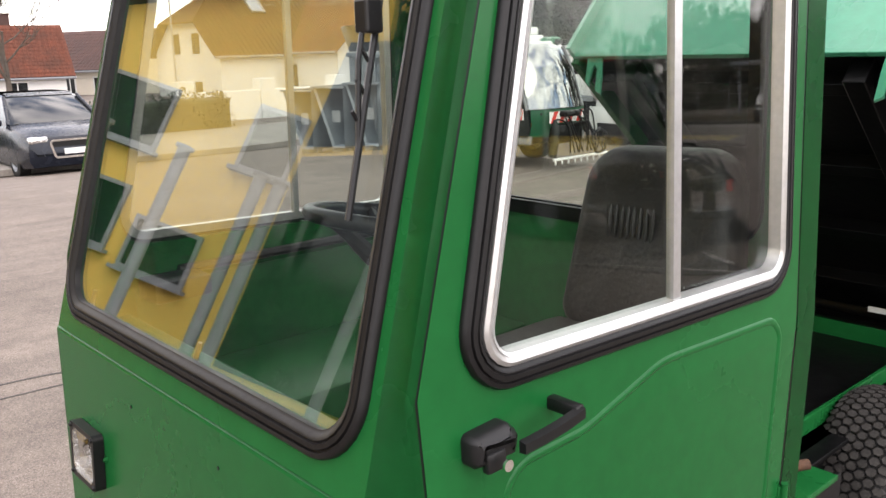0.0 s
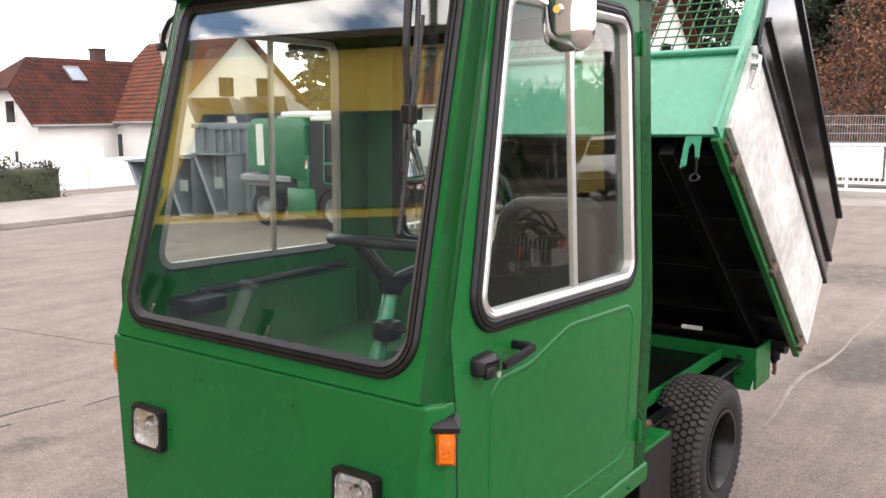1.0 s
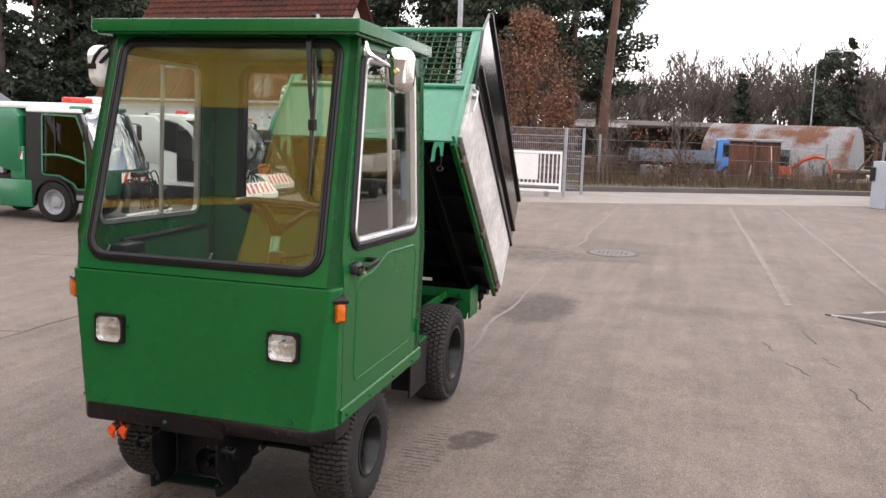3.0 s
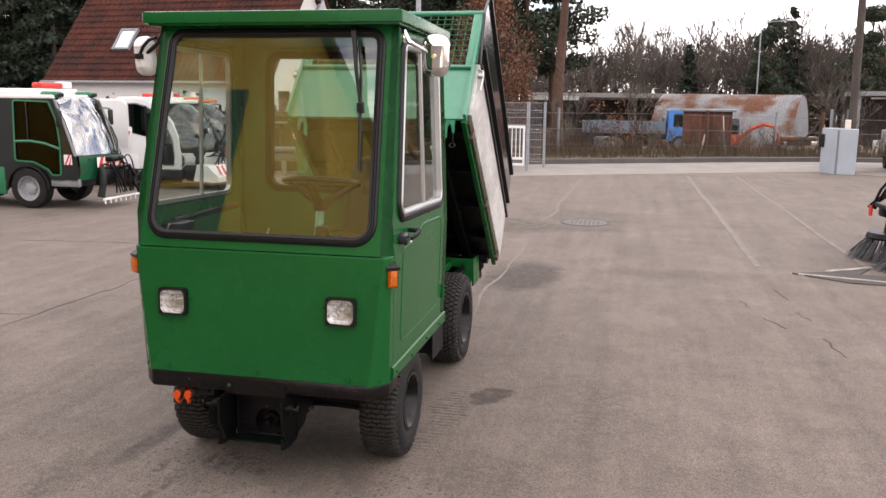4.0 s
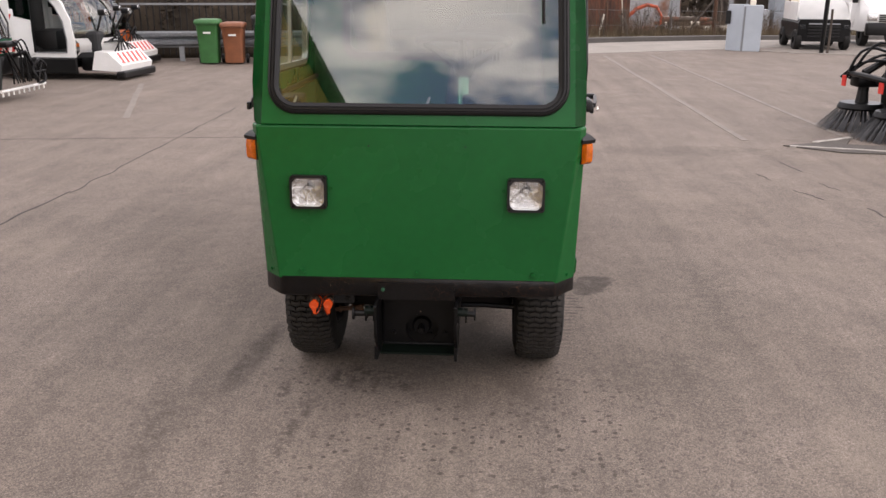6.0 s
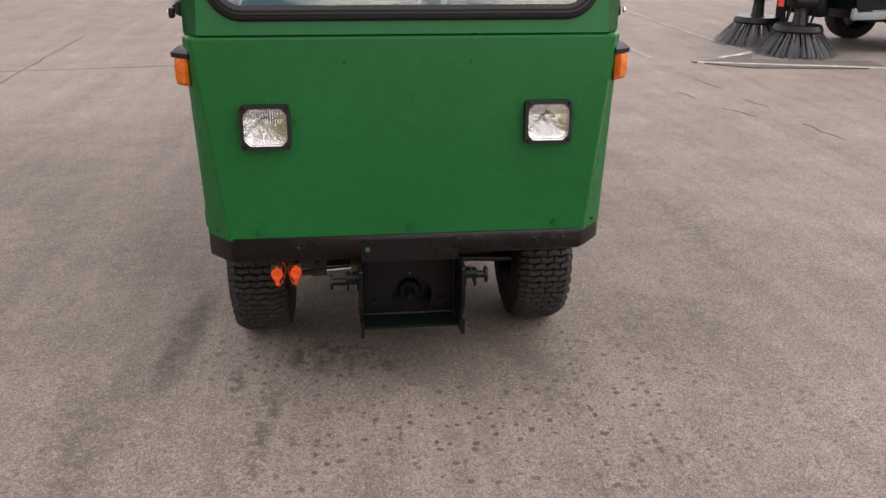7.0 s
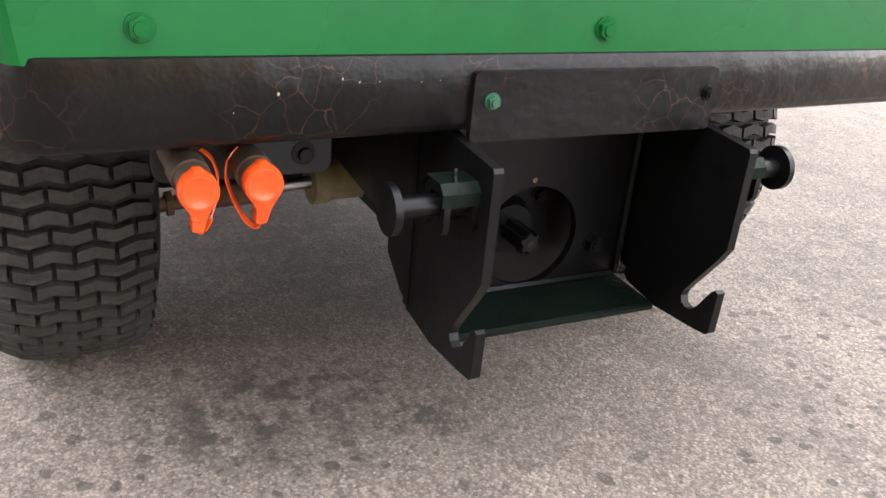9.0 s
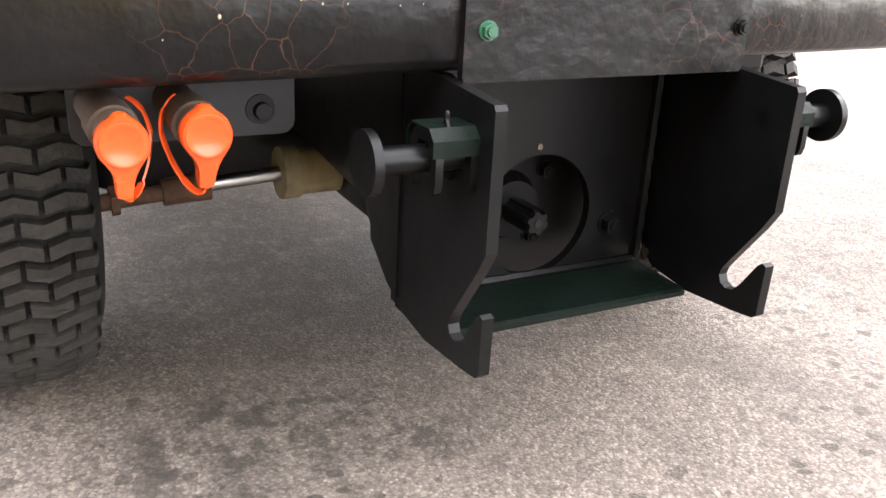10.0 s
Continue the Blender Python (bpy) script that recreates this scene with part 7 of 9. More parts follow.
def road_wheel(parent, x, y, r, w, rim_mat, s):
    """Wheel with its axle along local y; s: outer side."""
    e = sub("wheel", parent, pose(x, y, r))
    bm = bmesh.new()
    lathe(bm, [(-w / 2, r * 0.62), (-w / 2 * 1.05, r * 0.8), (-w / 2 * 0.9, r * 0.97), (0, r), (w / 2 * 0.9, r * 0.97), (w / 2 * 1.05, r * 0.8), (w / 2, r * 0.62), (w / 2 * 0.5, r * 0.6), (-w / 2 * 0.5, r * 0.6)], (0, 0, 0), "y", 32, True)
    part("tyre", bm, TYRE, e, smooth=True)
    bm = bmesh.new()
    o = s * w / 2
    lathe(bm, [(o * 0.95, r * 0.63), (o * 0.9, r * 0.56), (o * 0.4, r * 0.50), (o * 0.3, r * 0.34), (o * 0.55, r * 0.28), (o * 0.6, r * 0.12), (o * 0.62, 0.001)], (0, 0, 0), "y", 28)
    for k in range(6):
        a = k * math.tau / 6
        cyl(bm, (r * 0.30 * math.cos(a), o * 0.4, r * 0.30 * math.sin(a)), (r * 0.30 * math.cos(a), o * 0.62, r * 0.30 * math.sin(a)), 0.016, n=6)
    part("rim", bm, rim_mat, e, smooth=True)


def hazard(parent, w, h, m, n=4):
    """Red and white slanted warning board."""
    e = sub("warning_board", parent, m)
    bm = bmesh.new()
    box(bm, (-w / 2, -0.006, -h / 2), (w / 2, 0.0, h / 2))
    part("white_board", bm, MACHINE_WHITE, e)
    bm = bmesh.new()
    for k in range(n):
        u = -w / 2 + w * (k + 0.1) / n
        q = w * 0.45 / n
        pts = [(u, -h / 2), (u + q, -h / 2), (min(w / 2, u + q + h * 0.5), h / 2), (min(w / 2, u + h * 0.5), h / 2)]
        plate(bm, pts, lambda a, b, d: (a, -0.008 + d, b), 0.002)
    part("red_stripes", bm, SIGNAL_RED, e)


def broom(parent, m, r=0.42, h=0.24):
    """Round side broom: a plate with flaring bundles of steel bristles."""
    e = sub("broom", parent, m)
    bm = bmesh.new()
    lathe(bm, [(h, 0.02), (h + 0.05, r * 0.2), (h + 0.05, r * 0.56), (h, r * 0.62), (h - 0.02, r * 0.6), (h - 0.02, 0.02)], (0, 0, 0), "z", 28, True)
    part("broom_plate", bm, STEEL_BLACK, e, smooth=True)
    bm = bmesh.new()
    rb = random.Random(9)
    for ring, (a0, b0) in enumerate(((0.58, 1.05), (0.46, 0.85))):
        for k in range(44):
            a = (k + 0.5 * ring) * math.tau / 44 + rb.gauss(0, 0.02)
            for q in range(9):
                t = a + rb.gauss(0, 0.030)
                r0, r1 = r * a0, r * b0 * rb.uniform(0.93, 1.06)
                c, s = math.cos(t), math.sin(t)
                c0, s0 = math.cos(a), math.sin(a)
                w = 0.0032
                zb = rb.uniform(0.0, 0.03)
                bm.faces.new([bm.verts.new(p) for p in ((r0 * c0 - w * s0, r0 * s0 + w * c0, h - 0.01), (r0 * c0 + w * s0, r0 * s0 - w * c0, h - 0.01), (r1 * c + w * s, r1 * s - w * c, zb), (r1 * c - w * s, r1 * s + w * c, zb))])
    part("bristles", bm, BRISTLE, e, flip=False)
    bm = bmesh.new()
    cyl(bm, (0, 0, h + 0.04), (0, 0, h + 0.20), 0.07, 0.055, 14)
    part("broom_motor", bm, BLACK, e)


BRISTLE = material("steel_bristles", (0.055, 0.056, 0.060), 0.5, metal=0.2, var=0.6, scale=14, fine=60)
CAB_GLASS = glass("vehicle_glass", (0.12, 0.14, 0.14), 0.016, 5.0)
SCREEN_GLASS = glass("screen_glass", (0.20, 0.24, 0.24), 0.50)
CURVED_GLASS = glass("curved_screen_glass", (0.10, 0.13, 0.13), 0.16)
DARK_TRIM = material("dark_grey_trim", (0.018, 0.022, 0.021), 0.45, spec=0.2, var=0.25)
CAB_DARK = material("dark_cab_interior", (0.014, 0.015, 0.016), 0.7, var=0.3)


def loop_hose(bm, p, q, lift, r, seed):
    """Hose sagging or rising between two points."""
    rh = random.Random(seed)
    p, q = Vector(p), Vector(q)
    off = Vector((rh.uniform(-0.06, 0.10), rh.uniform(-0.10, 0.10), lift))
    tube(bm, [p.lerp(q, t / 8) + off * math.sin(math.pi * t / 8) for t in range(9)], r, 6)


def sweeper_rear(e, body, stripe, top):
    """Chassis, waste container and wheels; the front axle at local x = 0."""
    bm = bmesh.new()
    box(bm, (-1.85, -0.46, 0.30), (0.55, 0.46, 0.46), 0.03)
    box(bm, (-1.80, -0.52, 0.46), (-0.50, 0.52, 0.72), 0.04)
    part("chassis", bm, BLACK, e, smooth=True)
    bm = bmesh.new()
    prof = rpoly([(-1.82, 0.88), (-0.58, 0.72), (-0.58, top - 0.10), (-0.69, top), (-1.70, top), (-1.82, top - 0.12)], [0.05, 0.04, 0.05, 0.07, 0.09, 0.07], 4)
    rings_mesh(bm, [[(u, y, 1.2 + (v - 1.2) * q) for u, v in prof] for y, q in ((-0.60, 0.94), (-0.58, 1.0), (0.58, 1.0), (0.60, 0.94))], True, False, True)
    part("waste_container", bm, body, e, smooth=True)
    if stripe:
        for s in (-1, 1):
            bm = bmesh.new()
            plate(bm, [(-1.62, 0.95), (-1.46, 0.95), (-1.46, top - 0.08), (-1.62, top - 0.08)], lambda u, v, d: (u, s * (0.606 - d), v), 0.005)
            part("white_stripe", bm, stripe, e)
    bm = bmesh.new()
    box(bm, (-2.02, -0.55, 0.62), (-1.30, 0.55, 0.82), 0.03)
    part("rear_bumper", bm, GREY_TRIM, e, smooth=True)
    for s in (-1, 1):
        road_wheel(e, -1.50, s * 0.50, 0.29, 0.20, GALV, s)
        bm = bmesh.new()
        ya, yb_ = sorted((s * 0.54, s * 0.585))
        box(bm, (-1.00, ya, 0.20), (-0.40, yb_, 0.62), 0.02)
        box(bm, (-0.78, ya, 0.62), (-0.52, yb_, 1.12), 0.02)
        part("side_panel", bm, body, e, smooth=True)
        hazard(e, 0.22, 0.12, pose(-0.65, s * 0.590, 0.98, 0, 0, 0 if s < 0 else 180), 2)
        bm = bmesh.new()
        ya, yb_ = sorted((s * 0.50, s * 0.60))
        box(bm, (-2.04, ya, 0.70), (-0.90, yb_, 0.80), 0.015)
        part("side_rail", bm, GALV, e)


def box_sweeper(at, body, roof_mat, label, brooms):
    """Compact sweeper with an upright glazed cab: local x forward."""
    e = thing("road_sweeper", label, "sweeper", "parked sweepers", at=at)
    hw = 0.58
    sweeper_rear(e, body, MACHINE_WHITE, 1.68)
    lean_ = lambda v: 0.05 * max(0, v - 0.9)
    outline = [(-0.50, 0.42), (-0.37, 0.42), (-0.30, 0.56), (-0.14, 0.645), (0.10, 0.65), (0.28, 0.58), (0.38, 0.42), (0.80, 0.42), (0.84, 0.56), (0.72, 1.02), (0.52, 1.58), (0.42, 1.66), (-0.44, 1.66), (-0.50, 1.60)]
    win = [(-0.20, 0.72), (0.10, 0.71), (0.34, 0.60), (0.40, 0.52), (0.54, 0.52), (0.545, 0.98), (0.50, 1.30), (0.38, 1.58), (-0.20, 1.60)]
    quarter = [(0.60, 0.84), (0.735, 0.84), (0.69, 1.02), (0.575, 1.34)]
    for s in (-1, 1):
        f = lambda u, v, d: (u, s * (hw - d - lean_(v)), v)
        bm = bmesh.new()
        holed(bm, outline, rpoly(win, 0.035, 3), f, 0.04)
        part("cab_side", bm, DARK_TRIM if body is MACHINE_GREEN else body, e)
        bm = bmesh.new()
        plate(bm, rpoly(win, 0.035, 3), lambda u, v, d: f(u, v, d + 0.012), 0.005)
        part("side_window", bm, CAB_GLASS, e)
        bm = bmesh.new()
        plate(bm, quarter, lambda u, v, d: f(u, v, d - 0.004), 0.005)
        part("quarter_window", bm, DARK_PANE, e)
        bm = bmesh.new()
        tube(bm, [f(-0.21, 1.0, 0.0), f(0.05, 1.01, -0.004), f(0.30, 0.98, -0.004), f(0.55, 0.90, 0.0)], 0.020, 8)
        part("door_bar", bm, body, e, smooth=True)
        bm = bmesh.new()
        band(bm, rpoly(win, 0.035, 3), [(0.020, 0.0), (0.020, 0.008), (-0.004, 0.008), (-0.004, 0.0)], f)
        part("door_frame", bm, body, e)
        bm = bmesh.new()
        tube(bm, [f(0.02, 1.03, 0.0), f(0.02, 1.3, 0.0), f(0.0, 1.60, 0.0)], 0.008, 6)
        part("window_divider", bm, BLACK, e)
        bm = bmesh.new()
        tube(bm, [f(0.49, 1.62, -0.006), f(0.66, 1.20, -0.006), (0.80, s * (hw + 0.005), 0.80)], 0.020, 8)
        part("front_pillar", bm, GREY_TRIM, e, smooth=True)
        bm = bmesh.new()
        ring = []
        for t in range(11):
            a = math.pi * t / 10
            ring.append([(r_ * math.cos(a), y, 0.30 + r_ * math.sin(a)) for r_, y in ((0.335, s * 0.62), (0.37, s * 0.62), (0.37, s * 0.38), (0.335, s * 0.38))])
        rings_mesh(bm, ring, True, False, True)
        part("mudguard", bm, BLACK, e, smooth=True)
        road_wheel(e, 0.0, s * 0.51, 0.305, 0.20, GALV, s)
        hazard(e, 0.13, 0.15, pose(0.68, s * (hw + 0.008), 0.745, 0, 0, 0 if s < 0 else 180), 2)
        bm = bmesh.new()
        box(bm, (0.36, s * hw - 0.06 if s > 0 else -hw - 0.0, 0.34), (0.84, s * hw if s > 0 else -hw + 0.06, 0.46), 0.02)
        part("sill", bm, GREY_TRIM, e, smooth=True)
        bm = bmesh.new()
        box(bm, (0.22, s * 0.42 - 0.09, 1.645), (0.50, s * 0.42 + 0.09, 1.745), 0.04)
        lamp_ = part("work_lamp", bm, body, e, smooth=True)
        for k in (-1, 1):
            bm = bmesh.new()
            cyl(bm, (0.49, s * 0.42 + k * 0.04, 1.69), (0.515, s * 0.42 + k * 0.04, 1.685), 0.032, n=14)
            part("lamp_glass", bm, DARK_PANE, lamp_)
        bm = bmesh.new()
        cyl(bm, (0.80, s * 0.47, 0.58), (0.87, s * 0.47, 0.58), 0.06, n=18)
        part("headlight", bm, AMBER if s < 0 else REFLECTOR, e, smooth=True)
        bm = bmesh.new()
        tube(bm, [(0.48, s * 0.52, 1.5), (0.62, s * 0.66, 1.48)], 0.010, 6)
        box(bm, (0.60, s * 0.66 - 0.05, 1.22), (0.64, s * 0.66 + 0.06, 1.47), 0.018)
        part("side_mirror", bm, BLACK, e, smooth=True)

    def cross(u, v):
        k = hw - lean_(v) - 0.02
        return [(u - 0.018 * a * a, k * a / 3, v) for a in (-3, -2, -1, 0, 1, 2, 3)]
    bm = bmesh.new()
    rings_mesh(bm, [cross(u, v) for u, v in ((0.98, 0.44), (1.02, 0.58), (1.00, 0.80))], False)
    bmesh.ops.solidify(bm, geom=bm.faces[:], thickness=0.02)
    part("nose_panel", bm, body, e, smooth=True)
    hazard(e, 0.70, 0.15, pose(1.03, -0.05, 0.70, 0, 0, 90), 4)
    bm = bmesh.new()
    rings_mesh(bm, [cross(u, v) for u, v in ((0.97, 0.81), (0.90, 1.05), (0.80, 1.32), (0.66, 1.58), (0.60, 1.645))], False)
    bmesh.ops.solidify(bm, geom=bm.faces[:], thickness=0.006)
    part("windscreen", bm, CURVED_GLASS if brooms else SCREEN_GLASS, e, smooth=True)
    bm = bmesh.new()
    tube(bm, [(1.0, 0.18, 0.80), (0.97, 0.26, 1.0), (0.90, 0.22, 1.22)], 0.012, 6)
    part("wiper", bm, BLACK, e)
    bm = bmesh.new()
    box(bm, (-0.50, -hw + 0.03, 1.63), (0.46, hw - 0.03, 1.69), 0.02)
    box(bm, (-1.20, -hw + 0.10, 1.68), (0.20, hw - 0.10, 1.78), 0.035)
    part("cab_roof", bm, roof_mat, e, smooth=True)
    bm = bmesh.new()
    box(bm, (-0.02, -0.36, 1.78), (0.16, 0.16, 1.87), 0.03)
    part("light_bar", bm, SIGNAL_RED, e, smooth=True)
    bm = bmesh.new()
    box(bm, (-0.02, 0.165, 1.78), (0.16, 0.40, 1.89), 0.03)
    part("clear_beacon", bm, WHITE_PLASTIC, e, smooth=True)
    bm = bmesh.new()
    box(bm, (-0.48, -hw + 0.06, 0.44), (-0.44, hw - 0.06, 1.62))
    box(bm, (-0.44, -hw + 0.06, 0.44), (0.8, hw - 0.06, 0.50))
    box(bm, (0.62, -0.45, 0.5), (0.92, 0.45, 0.80), 0.05)
    part("cab_inside", bm, CAB_DARK, e)
    bm = bmesh.new()
    box(bm, (-0.25, -0.28, 0.5), (0.20, 0.28, 0.85), 0.05)
    box(bm, (-0.36, -0.26, 0.8), (-0.22, 0.26, 1.42), 0.05)
    part("driver_seat", bm, VINYL, e, smooth=True)
    bm = bmesh.new()
    tube(bm, [(0.36 + 0.17 * math.cos(k * math.tau / 20) * 0.5, 0.17 * math.sin(k * math.tau / 20), 1.02 + 0.17 * math.cos(k * math.tau / 20) * 0.8) for k in range(20)], 0.014, 6, True)
    part("steering_wheel", bm, BLACK, e, smooth=True)
    # suction trunk, front arms, hoses
    bm = bmesh.new()
    tube(bm, [(1.02, -0.30, 0.66), (1.06, -0.31, 0.55), (1.06, -0.32, 0.36), (1.02, -0.33, 0.18)], [0.04, 0.05, 0.05, 0.06], 12)
    part("suction_hose", bm, DARK_TRIM, e, smooth=True)
    bm = bmesh.new()
    box(bm, (0.92, -0.20, 0.70), (1.16, 0.12, 0.78), 0.03)
    box(bm, (0.90, -0.30, 0.34), (1.05, 0.30, 0.60), 0.04)
    tube(bm, [(1.0, 0.1, 0.55), (1.18, 0.22, 0.62), (1.24, 0.30, 0.40)], 0.030, 8)
    part("front_arm", bm, STEEL_BLACK, e, smooth=True)
    for k in range(9):
        bm = bmesh.new()
        loop_hose(bm, (0.98, -0.32 + 0.08 * k, 0.66), (1.14 + 0.03 * (k % 3), -0.10 + 0.06 * k, 0.22), 0.16 + 0.07 * (k % 3), 0.012, k)
        part("hydraulic_hose", bm, STEEL_BLACK, e, smooth=True)
    if brooms:
        for y in brooms:
            broom(e, pose(1.30, y, 0.0), 0.40)
            bm = bmesh.new()
            tube(bm, [(0.92, y * 0.6, 0.62), (1.12, y * 0.9, 0.74), (1.30, y, 0.62), (1.30, y, 0.42)], [0.05, 0.045, 0.05, 0.06], 8)
            box(bm, (1.16, y - 0.10, 0.46), (1.42, y + 0.10, 0.58), 0.03)
            part("broom_arm", bm, STEEL_BLACK, e, smooth=True)
            bm = bmesh.new()
            box(bm, (1.52, y - 0.05, 0.47), (1.535, y + 0.03, 0.585), 0.004)
            part("red_reflector", bm, SIGNAL_RED, e)
            for k in range(4):
                bm = bmesh.new()
                loop_hose(bm, (1.0, y * 0.5 + 0.05 * k, 0.72), (1.52, y + 0.06 * k - 0.1, 0.56), 0.10 + 0.07 * k, 0.016, 20 + k)
                part("hydraulic_hose", bm, STEEL_BLACK, e, smooth=True)
        bm = bmesh.new()
        tube(bm, [(1.45, -0.45, 0.60), (1.58, 0.0, 0.63), (1.50, 0.45, 0.60)], 0.030, 8)
        part("front_bar", bm, STEEL_BLACK, e, smooth=True)
    else:
        bm = bmesh.new()
        tube(bm, [(1.30 + 0.02 * math.sin(k), 0.32 + 0.15 * math.cos(k * math.tau / 24), 0.36 + 0.16 * math.sin(k * math.tau / 24)) for k in range(24)], 0.020, 8, True)
        for k in range(6):
            a = k * math.tau / 6
            tube(bm, [(1.30, 0.32, 0.36), (1.31, 0.32 + 0.14 * math.cos(a), 0.36 + 0.14 * math.sin(a))], 0.010, 6)
        part("hose_reel", bm, STEEL_BLACK, e, smooth=True)
        bm = bmesh.new()
        tube(bm, [(1.12, -0.42, 0.15), (1.15, 0.72, 0.15)], 0.020, 8)
        for k in range(9):
            cyl(bm, (1.12 + 0.004 * k, -0.38 + 0.13 * k, 0.14), (1.12 + 0.004 * k, -0.38 + 0.13 * k, 0.08), 0.012, n=6)
        part("spray_bar", bm, WHITE_PLASTIC, e)
    return e


def arch_sweeper(at, body, label):
    """Compact sweeper with an arched door frame and bulging dark screen."""
    e = thing("road_sweeper", label, "sweeper", "parked sweepers", at=at)
    hw = 0.57
    sweeper_rear(e, body, None, 1.62)
    arch = [(-0.85, 0.36), (0.46, 0.36), (0.475, 0.62), (0.44, 0.96), (0.32, 1.22), (0.12, 1.44), (-0.14, 1.58), (-0.40, 1.64), (-0.85, 1.62)]
    inner = [(-0.74, 0.44), (0.34, 0.44), (0.35, 0.64), (0.31, 0.93), (0.20, 1.16), (0.02, 1.36), (-0.20, 1.49), (-0.42, 1.545), (-0.74, 1.53)]
    for s in (-1, 1):
        f = lambda u, v, d: (u, s * (hw - d), v)
        bm = bmesh.new()
        holed(bm, arch, inner, f, 0.06)
        part("cab_arch", bm, body, e)
        bm = bmesh.new()
        band(bm, inner, [(0.012, 0.0), (0.012, 0.010), (-0.004, 0.010), (-0.004, 0.0)], f)
        part("arch_trim", bm, GREY_TRIM, e)
        bm = bmesh.new()
        plate(bm, rpoly([(-0.80, 0.40), (-0.22, 0.40), (-0.22, 0.94), (-0.78, 1.04)], 0.03, 3), lambda u, v, d: f(u, v, d - 0.012), 0.03)
        part("sliding_door", bm, body, e)
        bm = bmesh.new()
        plate(bm, [(-0.76, 1.05), (-0.22, 0.95), (-0.22, 1.48), (-0.42, 1.53), (-0.76, 1.52)], lambda u, v, d: f(u, v, d + 0.0), 0.006)
        part("side_window", bm, CAB_GLASS, e)
        bm = bmesh.new()
        box(bm, (-0.225, s * hw - 0.02, 0.44), (-0.195, s * hw + 0.012, 1.50), 0.005)
        part("door_post", bm, BLACK, e)
        bm = bmesh.new()
        box(bm, (-0.80, s * hw - 0.04, 0.10), (0.50, s * hw + 0.01, 0.355), 0.02)
        part("side_skirt", bm, BLACK, e)
        hazard(e, 0.40, 0.15, pose(0.18, s * (hw + 0.018), 0.215, 0, 0, 0 if s < 0 else 180), 3)
        road_wheel(e, -0.35, s * 0.46, 0.27, 0.18, GALV, s)
        bm = bmesh.new()
        tube(bm, [(0.02, s * 0.50, 1.52), (0.22, s * 0.62, 1.50)], 0.010, 6)
        box(bm, (0.20, s * 0.62 - 0.05, 1.26), (0.24, s * 0.62 + 0.05, 1.50), 0.018)
        part("side_mirror", bm, BLACK, e, smooth=True)
        bm = bmesh.new()
        tube(bm, [(0.72, s * 0.30, 0.70), (0.86, s * 0.36, 0.98), (0.92, s * 0.40, 1.06)], 0.018, 6)
        box(bm, (0.86, s * 0.40 - 0.06, 1.02), (0.98, s * 0.40 + 0.06, 1.12), 0.02)
        part("lamp_arm", bm, BLACK, e, smooth=True)
        bm = bmesh.new()
        cyl(bm, (0.97, s * 0.40, 1.07), (1.0, s * 0.40, 1.07), 0.045, n=14)
        part("work_lamp", bm, REFLECTOR, e)

    def cross(u, v, w):
        return [(u - 0.045 * a * a, w * a / 3, v) for a in (-3, -2, -1, 0, 1, 2, 3)]
    bm = bmesh.new()
    rings_mesh(bm, [cross(u, v, w) for u, v, w in ((0.86, 0.66, 0.54), (0.86, 0.86, 0.55), (0.78, 1.08, 0.55), (0.62, 1.30, 0.54), (0.36, 1.50, 0.52), (0.14, 1.58, 0.50))], False)
    bmesh.ops.solidify(bm, geom=bm.faces[:], thickness=0.006)
    part("windscreen", bm, CURVED_GLASS, e, smooth=True)
    bm = bmesh.new()
    rings_mesh(bm, [cross(u, v, w) for u, v, w in ((0.84, 0.36, 0.50), (0.94, 0.46, 0.53), (0.95, 0.58, 0.54), (0.88, 0.66, 0.55))], False)
    bmesh.ops.solidify(bm, geom=bm.faces[:], thickness=0.02)
    part("nose_panel", bm, body, e, smooth=True)
    bm = bmesh.new()
    box(bm, (-0.85, -hw + 0.02, 1.58), (-0.12, hw - 0.02, 1.66), 0.03)
    box(bm, (-0.2, -hw + 0.06, 1.545), (0.22, hw - 0.06, 1.61), 0.02)
    part("cab_roof", bm, body, e, smooth=True)
    bm = bmesh.new()
    cyl(bm, (-0.2, 0.2, 1.65), (-0.2, 0.2, 1.76), 0.07, 0.055, 14)
    part("beacon", bm, WHITE_PLASTIC, e, smooth=True)
    bm = bmesh.new()
    box(bm, (-0.6, -0.12, 1.66), (-0.45, 0.1, 1.73), 0.02)
    part("light_bar", bm, SIGNAL_RED, e, smooth=True)
    bm = bmesh.new()
    box(bm, (-0.84, -hw + 0.07, 0.36), (-0.78, hw - 0.07, 1.60))
    box(bm, (-0.8, -hw + 0.07, 0.36), (0.75, hw - 0.07, 0.44))
    box(bm, (0.45, -0.42, 0.42), (0.80, 0.42, 0.78), 0.06)
    part("cab_inside", bm, CAB_DARK, e)
    bm = bmesh.new()
    box(bm, (-0.45, -0.26, 0.44), (0.0, 0.26, 0.78), 0.05)
    box(bm, (-0.60, -0.24, 0.74), (-0.46, 0.24, 1.36), 0.05)
    part("driver_seat", bm, VINYL, e, smooth=True)
    # sweeping head with striped sloping board and rubber skirt
    bm = bmesh.new()
    rings_mesh(bm, [[(0.72, y, 0.16), (1.22, y, 0.14), (1.24, y, 0.24), (1.02, y, 0.44), (0.80, y, 0.46)] for y in (-0.55, -0.54, 0.54, 0.55)], True, False, True)
    part("sweeping_head", bm, MACHINE_WHITE, e)
    hazard(e, 0.95, 0.22, pose(1.142, 0, 0.345, -47, 0, 90), 6)
    bm = bmesh.new()
